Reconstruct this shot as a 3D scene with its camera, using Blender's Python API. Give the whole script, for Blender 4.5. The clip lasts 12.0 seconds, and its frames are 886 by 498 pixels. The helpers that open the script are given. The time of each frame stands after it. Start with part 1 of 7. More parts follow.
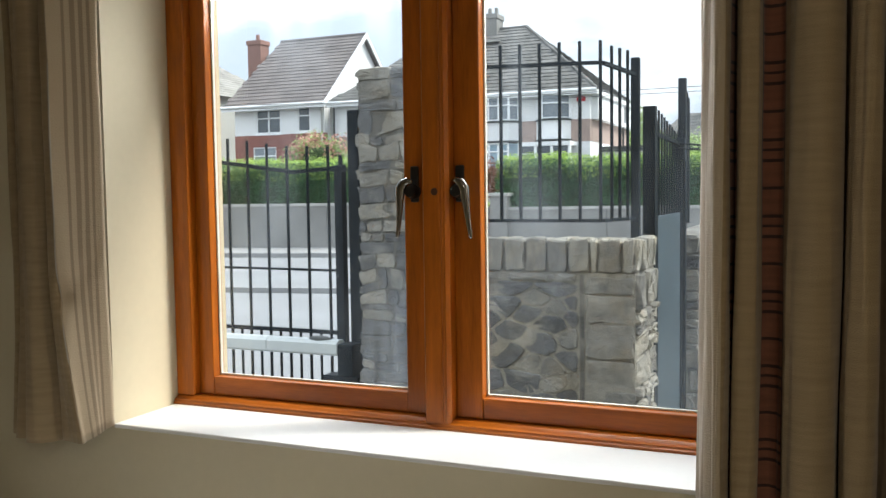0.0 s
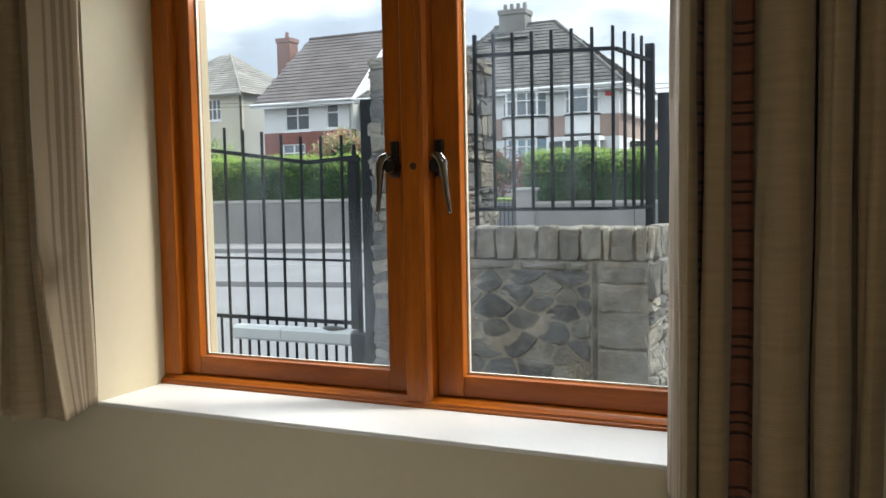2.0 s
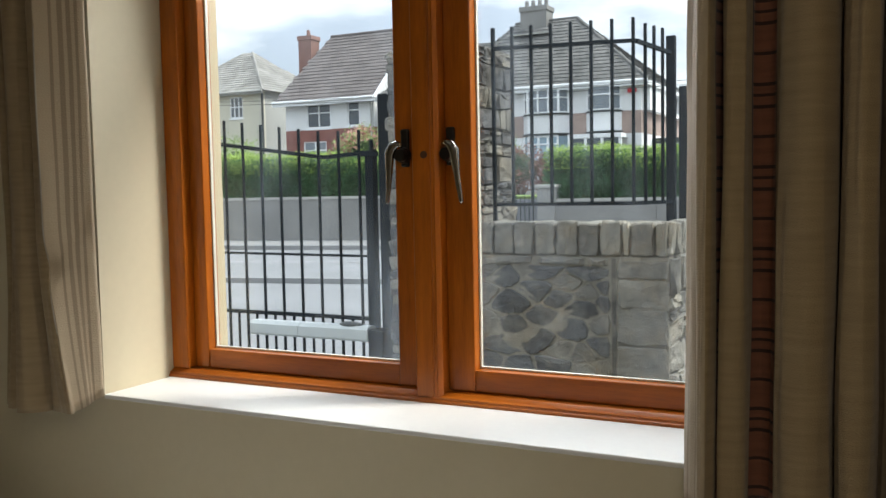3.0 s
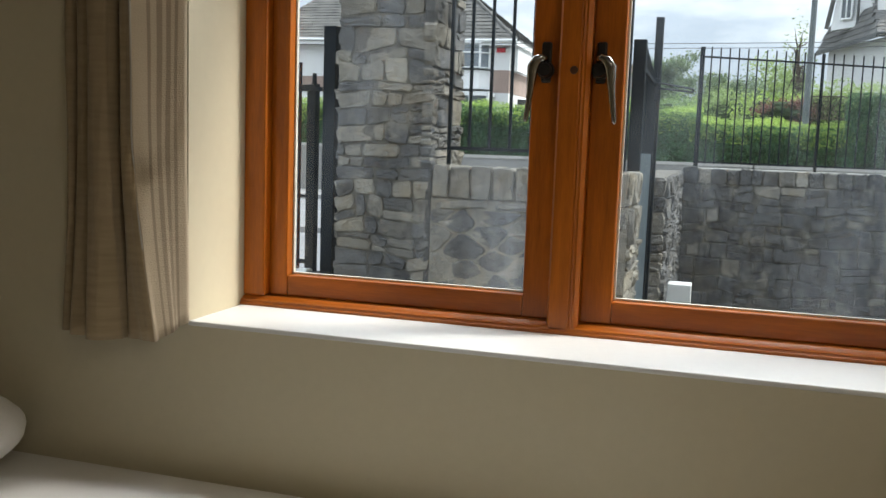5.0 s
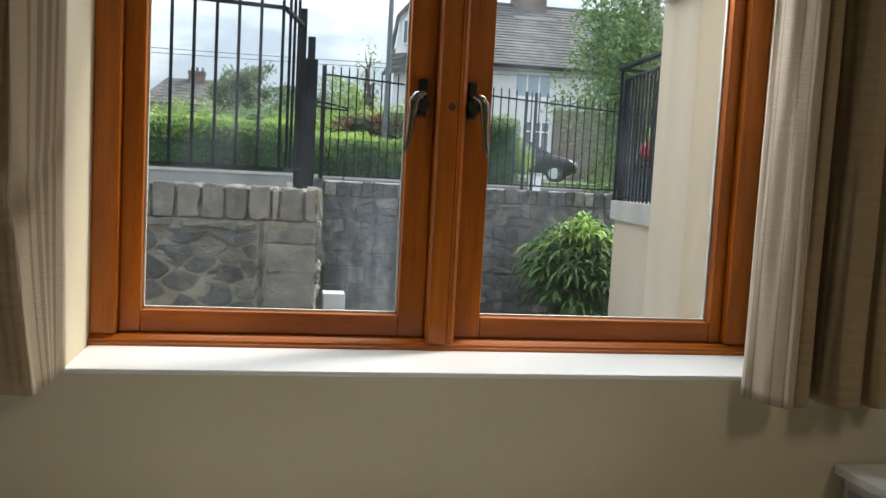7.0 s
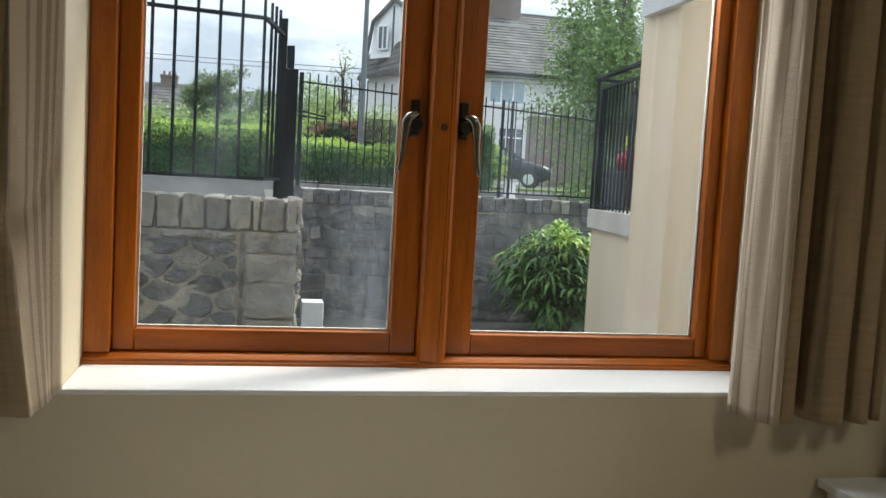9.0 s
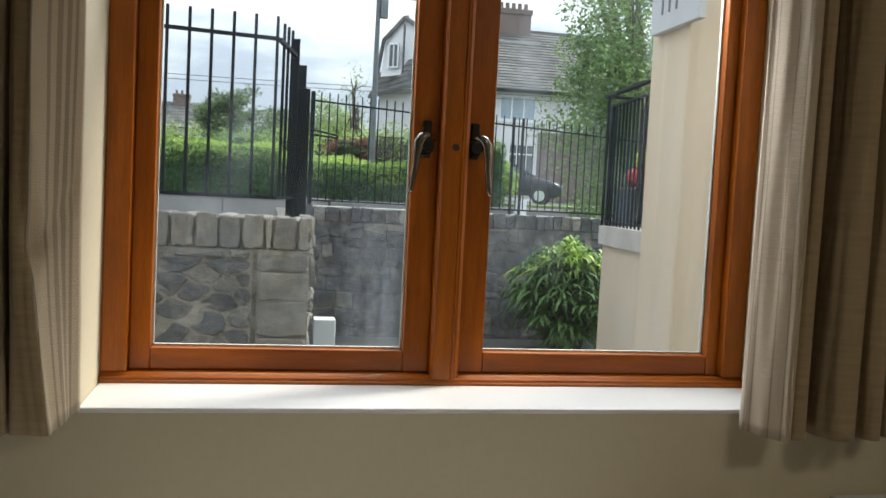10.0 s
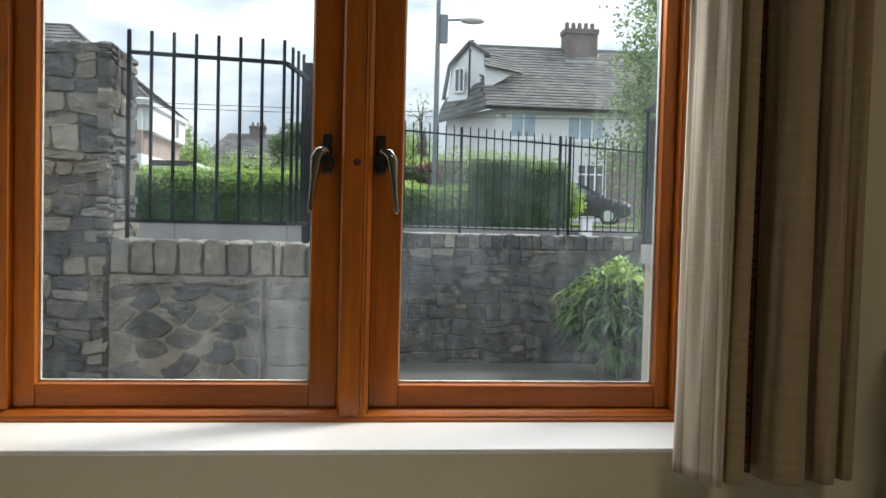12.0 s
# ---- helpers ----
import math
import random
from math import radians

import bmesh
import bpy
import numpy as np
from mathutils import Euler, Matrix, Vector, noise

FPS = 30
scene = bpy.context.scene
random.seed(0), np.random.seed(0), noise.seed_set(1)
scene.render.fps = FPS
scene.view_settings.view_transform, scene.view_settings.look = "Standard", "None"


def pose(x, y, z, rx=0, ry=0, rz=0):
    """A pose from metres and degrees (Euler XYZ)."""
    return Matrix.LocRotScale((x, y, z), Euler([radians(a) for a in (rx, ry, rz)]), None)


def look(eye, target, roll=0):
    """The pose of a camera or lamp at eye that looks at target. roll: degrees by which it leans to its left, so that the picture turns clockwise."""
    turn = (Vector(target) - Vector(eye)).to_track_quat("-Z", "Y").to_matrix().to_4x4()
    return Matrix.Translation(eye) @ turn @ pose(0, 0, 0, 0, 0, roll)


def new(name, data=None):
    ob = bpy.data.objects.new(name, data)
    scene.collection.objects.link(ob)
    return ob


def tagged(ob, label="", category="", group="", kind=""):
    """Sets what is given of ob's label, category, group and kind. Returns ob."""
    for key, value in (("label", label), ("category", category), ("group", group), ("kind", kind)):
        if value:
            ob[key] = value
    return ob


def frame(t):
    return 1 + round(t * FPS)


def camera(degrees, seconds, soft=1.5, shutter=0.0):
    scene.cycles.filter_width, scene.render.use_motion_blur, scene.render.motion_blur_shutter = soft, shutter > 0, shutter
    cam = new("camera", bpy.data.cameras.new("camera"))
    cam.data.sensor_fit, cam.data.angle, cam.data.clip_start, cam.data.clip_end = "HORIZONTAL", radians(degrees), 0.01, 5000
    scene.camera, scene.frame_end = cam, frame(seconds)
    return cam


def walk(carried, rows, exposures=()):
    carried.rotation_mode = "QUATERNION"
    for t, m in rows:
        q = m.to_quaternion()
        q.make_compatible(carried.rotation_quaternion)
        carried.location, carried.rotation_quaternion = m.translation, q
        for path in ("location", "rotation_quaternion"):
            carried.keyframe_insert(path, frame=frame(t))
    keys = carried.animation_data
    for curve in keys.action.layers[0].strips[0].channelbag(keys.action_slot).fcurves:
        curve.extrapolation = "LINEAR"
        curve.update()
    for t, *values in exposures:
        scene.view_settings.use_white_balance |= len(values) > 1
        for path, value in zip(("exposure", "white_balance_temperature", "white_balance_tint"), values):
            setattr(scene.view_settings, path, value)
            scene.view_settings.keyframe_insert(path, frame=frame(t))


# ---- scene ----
cam = camera(53.0, 12.0)
PATH = [
    (0, (-0.113, -0.018, 1.448), (-0.899, 1.817, 1.324), -0.8),
    (0.5, (-0.117, 0.034, 1.422), (-0.898, 1.87, 1.293), -0.9),
    (1, (-0.08, 0.068, 1.412), (-0.873, 1.899, 1.28), -0.8),
    (1.5, (-0.031, 0.029, 1.405), (-0.834, 1.855, 1.267), -1.1),
    (2, (-0.023, 0.048, 1.399), (-0.872, 1.854, 1.269), -1.1),
    (2.5, (-0.021, 0.112, 1.394), (-0.916, 1.896, 1.269), -1.0),
    (4.5, (-0.3, 0.037, 1.313), (-1.047, 1.881, 1.106), 0.5),
    (5, (-0.61, -0.001, 1.3), (-1.186, 1.9, 1.068), 2.0),
    (5.5, (-0.843, -0.119, 1.312), (-1.092, 1.853, 1.091), 1.5),
    (6, (-1.024, -0.123, 1.305), (-1.019, 1.867, 1.108), 1.4),
    (6.5, (-1.167, -0.115, 1.315), (-0.904, 1.859, 1.136), 2.4),
    (8.5, (-1.274, -0.128, 1.315), (-0.848, 1.818, 1.145), 3.5),
    (9, (-1.273, -0.13, 1.344), (-0.858, 1.82, 1.186), 3.2),
    (9.5, (-1.279, -0.143, 1.367), (-0.877, 1.812, 1.232), 3.0),
    (10, (-1.279, -0.149, 1.35), (-0.89, 1.809, 1.228), 2.9),
    (10.5, (-1.257, -0.171, 1.352), (-0.874, 1.788, 1.235), 2.9),
    (11, (-1.177, -0.166, 1.354), (-0.799, 1.795, 1.246), 2.7),
    (11.5, (-1.011, -0.104, 1.366), (-0.667, 1.864, 1.263), 2.1),
    (12, (-0.903, -0.039, 1.351), (-0.688, 1.948, 1.276), 1.4),
]
walk(cam, [(t, look(eye, target, roll)) for t, eye, target, roll in PATH], [(0, 1.08), (0.7, 0.98), (1.5, 0.84), (2.5, 0.82), (5, 0.88), (9, 0.86), (11, 0.80), (12, 0.79)])

# ---- light ----
SUN_ELEV, SUN_AZ = 48.0, 62.0      # degrees above the horizon; clockwise from +y
world = bpy.data.worlds.new("overcast_sky")
scene.world = world
world.use_nodes = True
wn, wl = world.node_tree.nodes, world.node_tree.links
wn.clear()
w_out = wn.new("ShaderNodeOutputWorld")
w_bg = wn.new("ShaderNodeBackground")
w_sky = wn.new("ShaderNodeTexSky")
w_sky.sky_type, w_sky.sun_disc = "NISHITA", False
w_sky.sun_elevation, w_sky.sun_rotation = radians(SUN_ELEV), radians(SUN_AZ)
w_sky.dust_density = 2.5
w_co = wn.new("ShaderNodeTexCoord")
w_map = wn.new("ShaderNodeMapping")
w_map.inputs["Scale"].default_value = (1.0, 1.0, 3.2)
w_cloud = wn.new("ShaderNodeTexNoise")
w_cloud.inputs["Scale"].default_value = 2.6
w_cloud.inputs["Detail"].default_value = 7
w_cloud.inputs["Roughness"].default_value = 0.55
w_ramp = wn.new("ShaderNodeValToRGB")
w_ramp.color_ramp.elements[0].position, w_ramp.color_ramp.elements[0].color = 0.44, (3.0, 3.35, 4.05, 1)
w_ramp.color_ramp.elements[1].position, w_ramp.color_ramp.elements[1].color = 0.64, (7.4, 7.5, 7.7, 1)
w_mix = wn.new("ShaderNodeMixRGB")
w_mix.inputs["Fac"].default_value = 0.88
wl.new(w_co.outputs["Generated"], w_map.inputs["Vector"])
wl.new(w_map.outputs["Vector"], w_cloud.inputs["Vector"])
wl.new(w_cloud.outputs["Fac"], w_ramp.inputs["Fac"])
wl.new(w_sky.outputs["Color"], w_mix.inputs["Color1"])
wl.new(w_ramp.outputs["Color"], w_mix.inputs["Color2"])
# an overcast sky is brighter overhead than near the horizon
w_sep, w_grad, w_tint = wn.new("ShaderNodeSeparateXYZ"), wn.new("ShaderNodeMath"), wn.new("ShaderNodeVectorMath")
w_grad.operation, w_grad.use_clamp = "MULTIPLY_ADD", False
w_grad.inputs[1].default_value, w_grad.inputs[2].default_value = 1.0, 0.69
w_tint.operation = "SCALE"
wl.new(w_co.outputs["Generated"], w_sep.inputs[0])
wl.new(w_sep.outputs["Z"], w_grad.inputs[0])
wl.new(w_mix.outputs["Color"], w_tint.inputs[0])
wl.new(w_grad.outputs[0], w_tint.inputs["Scale"])
wl.new(w_tint.outputs[0], w_bg.inputs["Color"])
w_bg.inputs["Strength"].default_value = 0.174
wl.new(w_bg.outputs["Background"], w_out.inputs["Surface"])

sun_data = bpy.data.lights.new("sun", "SUN")
sun_data.energy, sun_data.angle, sun_data.color = 2.5, radians(14), (1.0, 0.95, 0.88)
sun = new("sun", sun_data)
sun_dir = Vector((math.sin(radians(SUN_AZ)) * math.cos(radians(SUN_ELEV)), math.cos(radians(SUN_AZ)) * math.cos(radians(SUN_ELEV)), math.sin(radians(SUN_ELEV))))
sun.matrix_world = look(sun_dir * 60, (0, 0, 0))

# the sky's light through the upper part of the window opening
win_light = bpy.data.lights.new("window_daylight", "AREA")
win_light.shape, win_light.size, win_light.size_y = "RECTANGLE", 1.36, 0.30
win_light.energy, win_light.color, win_light.spread = 11.5, (0.97, 0.98, 1.0), radians(105)
new("window_daylight", win_light).matrix_world = look((-0.886, 1.87, 2.02), (-0.76, 0.5, 0.85))

FILL_WATTS = 6.8      # watts of the added fill light

# ---- materials ----
def material(name, color, rough=0.6, metal=0.0, vary=0.25, scale=6.0, fine=60.0, bump=0.0, bump_scale=None, dark=None, random_by=None, spec=0.5, coords="Object", stretch=(1, 1, 1)):
    """A surface with broad stains, fine grain and relief. random_by: 'object' or 'island'."""
    m = bpy.data.materials.new(name)
    m.use_nodes = True
    n, l = m.node_tree.nodes, m.node_tree.links
    b = n["Principled BSDF"]
    b.inputs["Roughness"].default_value, b.inputs["Metallic"].default_value = rough, metal
    b.inputs["Specular IOR Level"].default_value = spec
    co = n.new("ShaderNodeTexCoord")
    mp = n.new("ShaderNodeMapping")
    mp.inputs["Scale"].default_value = stretch
    l.new(co.outputs[coords], mp.inputs["Vector"])
    big, small = n.new("ShaderNodeTexNoise"), n.new("ShaderNodeTexNoise")
    big.inputs["Scale"].default_value, big.inputs["Detail"].default_value = scale, 5
    small.inputs["Scale"].default_value, small.inputs["Detail"].default_value = fine, 4
    l.new(mp.outputs["Vector"], big.inputs["Vector"])
    l.new(mp.outputs["Vector"], small.inputs["Vector"])
    add = n.new("ShaderNodeMath")
    add.operation = "MULTIPLY_ADD"
    add.inputs[1].default_value = 0.45
    l.new(small.outputs["Fac"], add.inputs[0])
    l.new(big.outputs["Fac"], add.inputs[2])
    source = add.outputs[0]
    if random_by:
        info = n.new("ShaderNodeObjectInfo" if random_by == "object" else "ShaderNodeNewGeometry")
        more = n.new("ShaderNodeMath")
        more.operation = "MULTIPLY_ADD"
        more.inputs[1].default_value = 0.36
        l.new(info.outputs["Random" if random_by == "object" else "Random Per Island"], more.inputs[0])
        l.new(source, more.inputs[2])
        shift = n.new("ShaderNodeMath")
        shift.operation = "SUBTRACT"
        shift.inputs[1].default_value = 0.18
        l.new(more.outputs[0], shift.inputs[0])
        source = shift.outputs[0]
    ramp = n.new("ShaderNodeValToRGB")
    low = dark or tuple(c * (1 - vary) for c in color)
    high = tuple(min(1, c * (1 + vary * 0.6)) for c in color)
    ramp.color_ramp.elements[0].position, ramp.color_ramp.elements[0].color = 0.42, (*low, 1)
    ramp.color_ramp.elements[1].position, ramp.color_ramp.elements[1].color = 1.02, (*high, 1)
    l.new(source, ramp.inputs["Fac"])
    l.new(ramp.outputs["Color"], b.inputs["Base Color"])
    if bump:
        relief = n.new("ShaderNodeBump")
        relief.inputs["Strength"].default_value = bump
        relief.inputs["Distance"].default_value = bump_scale or 0.01
        l.new(add.outputs[0], relief.inputs["Height"])
        l.new(relief.outputs["Normal"], b.inputs["Normal"])
    return m


def stone_material(name, color, dark, pale, spread=0.22):
    """Weathered rubble: broad stains that run across the stones, fine grain, pale lime smears and a small change from stone to stone."""
    m = bpy.data.materials.new(name)
    m.use_nodes = True
    n, l = m.node_tree.nodes, m.node_tree.links
    b = n["Principled BSDF"]
    b.inputs["Roughness"].default_value, b.inputs["Specular IOR Level"].default_value = 0.92, 0.25
    geo = n.new("ShaderNodeNewGeometry")

    def noise_at(scale, detail=6, rough=0.6):
        k = n.new("ShaderNodeTexNoise")
        k.inputs["Scale"].default_value, k.inputs["Detail"].default_value, k.inputs["Roughness"].default_value = scale, detail, rough
        l.new(geo.outputs["Position"], k.inputs["Vector"])
        return k.outputs["Fac"]

    def combine(op, a, c):
        k = n.new("ShaderNodeMath")
        k.operation = op
        for i, v in enumerate((a, c)):
            if isinstance(v, (int, float)):
                k.inputs[i].default_value = v
            else:
                l.new(v, k.inputs[i])
        return k.outputs[0]

    broad, mid, fine = noise_at(1.9), noise_at(19.0, 8, 0.68), noise_at(85.0, 5, 0.7)
    info = n.new("ShaderNodeObjectInfo")
    tone = combine("ADD", combine("ADD", combine("MULTIPLY", broad, 0.55), combine("MULTIPLY", mid, 0.6)), combine("ADD", combine("MULTIPLY", fine, 0.34), combine("MULTIPLY", info.outputs["Random"], spread)))
    ramp = n.new("ShaderNodeValToRGB")
    ramp.color_ramp.elements[0].position, ramp.color_ramp.elements[0].color = 0.62, (*dark, 1)
    ramp.color_ramp.elements[1].position, ramp.color_ramp.elements[1].color = 1.05, (*color, 1)
    l.new(tone, ramp.inputs["Fac"])
    smear = n.new("ShaderNodeValToRGB")
    smear.color_ramp.elements[0].position, smear.color_ramp.elements[0].color = 0.50, (0, 0, 0, 1)
    smear.color_ramp.elements[1].position, smear.color_ramp.elements[1].color = 0.67, (0.8, 0.8, 0.8, 1)
    l.new(noise_at(5.3, 8, 0.68), smear.inputs["Fac"])
    mix = n.new("ShaderNodeMixRGB")
    l.new(smear.outputs["Color"], mix.inputs["Fac"])
    l.new(ramp.outputs["Color"], mix.inputs["Color1"])
    mix.inputs["Color2"].default_value = (*pale, 1)
    # patches of brown lichen and soil
    warm, tinge = n.new("ShaderNodeMixRGB"), n.new("ShaderNodeValToRGB")
    tinge.color_ramp.elements[0].position, tinge.color_ramp.elements[0].color = 0.48, (0, 0, 0, 1)
    tinge.color_ramp.elements[1].position, tinge.color_ramp.elements[1].color = 0.68, (0.6, 0.6, 0.6, 1)
    l.new(noise_at(3.1, 7, 0.65), tinge.inputs["Fac"])
    l.new(tinge.outputs["Color"], warm.inputs["Fac"])
    warm.blend_type = "MULTIPLY"
    warm.inputs["Color2"].default_value = (0.98, 0.84, 0.62, 1)
    l.new(mix.outputs["Color"], warm.inputs["Color1"])
    l.new(warm.outputs["Color"], b.inputs["Base Color"])
    relief = n.new("ShaderNodeBump")
    relief.inputs["Strength"].default_value, relief.inputs["Distance"].default_value = 1.0, 0.016
    l.new(combine("ADD", mid, combine("MULTIPLY", fine, 0.7)), relief.inputs["Height"])
    l.new(relief.outputs["Normal"], b.inputs["Normal"])
    return m


def wood_material(name, color, dark, axis):
    """Varnished softwood with grain running along one axis."""
    m = material(name, color, rough=0.32, vary=0.3, scale=3.0, fine=26.0, dark=dark, bump=0.08, bump_scale=0.002,
                 stretch=tuple(1.2 if i == axis else 14 for i in range(3)))
    b = m.node_tree.nodes["Principled BSDF"]
    b.inputs["Coat Weight"].default_value, b.inputs["Coat Roughness"].default_value = 0.15, 0.2
    b.inputs["Specular IOR Level"].default_value = 0.3
    return m


def leaf_material(name, color, dark):
    """Thin leaves that let some light through."""
    m = material(name, color, rough=0.5, vary=0.4, scale=1.3, fine=9.0, dark=dark, random_by="island", spec=0.35)
    n, l = m.node_tree.nodes, m.node_tree.links
    b, out = n["Principled BSDF"], n["Material Output"]
    tr, mix = n.new("ShaderNodeBsdfTranslucent"), n.new("ShaderNodeMixShader")
    l.new(b.inputs["Base Color"].links[0].from_socket, tr.inputs["Color"])
    mix.inputs[0].default_value = 0.3
    l.new(b.outputs[0], mix.inputs[1])
    l.new(tr.outputs[0], mix.inputs[2])
    l.new(mix.outputs[0], out.inputs["Surface"])
    return m


def glass_material(name, haze):
    """Window glass with a thin film of dirt and a few dried runs."""
    m = bpy.data.materials.new(name)
    m.use_nodes = True
    n, l = m.node_tree.nodes, m.node_tree.links
    n.clear()
    out = n.new("ShaderNodeOutputMaterial")
    clear, gloss, film = n.new("ShaderNodeBsdfTransparent"), n.new("ShaderNodeBsdfGlossy"), n.new("ShaderNodeBsdfTranslucent")
    gloss.inputs["Roughness"].default_value = 0.02
    clear.inputs["Color"].default_value = (0.93, 0.96, 0.95, 1)
    film.inputs["Color"].default_value = (0.72, 0.82, 0.92, 1)
    facing, steep, fres = n.new("ShaderNodeLayerWeight"), n.new("ShaderNodeMath"), n.new("ShaderNodeMath")
    facing.inputs["Blend"].default_value = 0.5
    steep.operation, fres.operation = "POWER", "MULTIPLY_ADD"
    steep.inputs[1].default_value = 4.0
    fres.inputs[1].default_value, fres.inputs[2].default_value = 0.85, 0.042
    l.new(facing.outputs["Facing"], steep.inputs[0])
    l.new(steep.outputs[0], fres.inputs[0])
    first, second = n.new("ShaderNodeMixShader"), n.new("ShaderNodeMixShader")
    co, mp, ns = n.new("ShaderNodeTexCoord"), n.new("ShaderNodeMapping"), n.new("ShaderNodeTexNoise")
    mp.inputs["Scale"].default_value = (5.0, 1.0, 1.6)
    ns.inputs["Scale"].default_value, ns.inputs["Detail"].default_value = 1.6, 6
    ramp = n.new("ShaderNodeValToRGB")
    ramp.color_ramp.elements[0].position, ramp.color_ramp.elements[0].color = 0.50, (haze * 0.06,) * 3 + (1,)
    ramp.color_ramp.elements[1].position, ramp.color_ramp.elements[1].color = 0.80, (haze,) * 3 + (1,)
    l.new(co.outputs["Object"], mp.inputs["Vector"])
    l.new(mp.outputs["Vector"], ns.inputs["Vector"])
    l.new(ns.outputs["Fac"], ramp.inputs["Fac"])
    l.new(fres.outputs[0], first.inputs[0])
    l.new(clear.outputs[0], first.inputs[1])
    l.new(gloss.outputs[0], first.inputs[2])
    # dried splashes low on one pane's meeting side, pale streaks along the other's edge
    sep = n.new("ShaderNodeSeparateXYZ")
    l.new(co.outputs["Object"], sep.inputs[0])

    def ramped(source, lo, hi):
        k = n.new("ShaderNodeMapRange")
        k.inputs["From Min"].default_value, k.inputs["From Max"].default_value = lo, hi
        l.new(source, k.inputs["Value"])
        return k.outputs["Result"]

    def times(a, c, op="MULTIPLY"):
        k = n.new("ShaderNodeMath")
        k.operation = op
        for i, v in enumerate((a, c)):
            if isinstance(v, (int, float)):
                k.inputs[i].default_value = v
            else:
                l.new(v, k.inputs[i])
        return k.outputs[0]

    x, z = sep.outputs["X"], sep.outputs["Z"]
    mp2, ns2 = n.new("ShaderNodeMapping"), n.new("ShaderNodeTexNoise")
    mp2.inputs["Scale"].default_value = (26.0, 1.0, 3.0)
    ns2.inputs["Scale"].default_value, ns2.inputs["Detail"].default_value = 1.5, 5
    l.new(co.outputs["Object"], mp2.inputs["Vector"])
    l.new(mp2.outputs["Vector"], ns2.inputs["Vector"])
    streak = ramped(ns2.outputs["Fac"], 0.2, 0.8)
    one = times(times(ramped(x, -1.14, -1.02), ramped(x, -0.93, -0.975)), ramped(z, 1.40, 1.08))
    two = times(times(ramped(x, -0.42, -0.27), ramped(x, -0.24, -0.245)), ramped(z, 1.75, 1.2))
    dirt = times(times(times(one, two, "MAXIMUM"), streak), haze * 2.8)
    total = times(dirt, ramp.outputs["Color"], "ADD")
    l.new(total, second.inputs[0])
    l.new(first.outputs[0], second.inputs[1])
    l.new(film.outputs[0], second.inputs[2])
    l.new(second.outputs[0], out.inputs["Surface"])
    return m


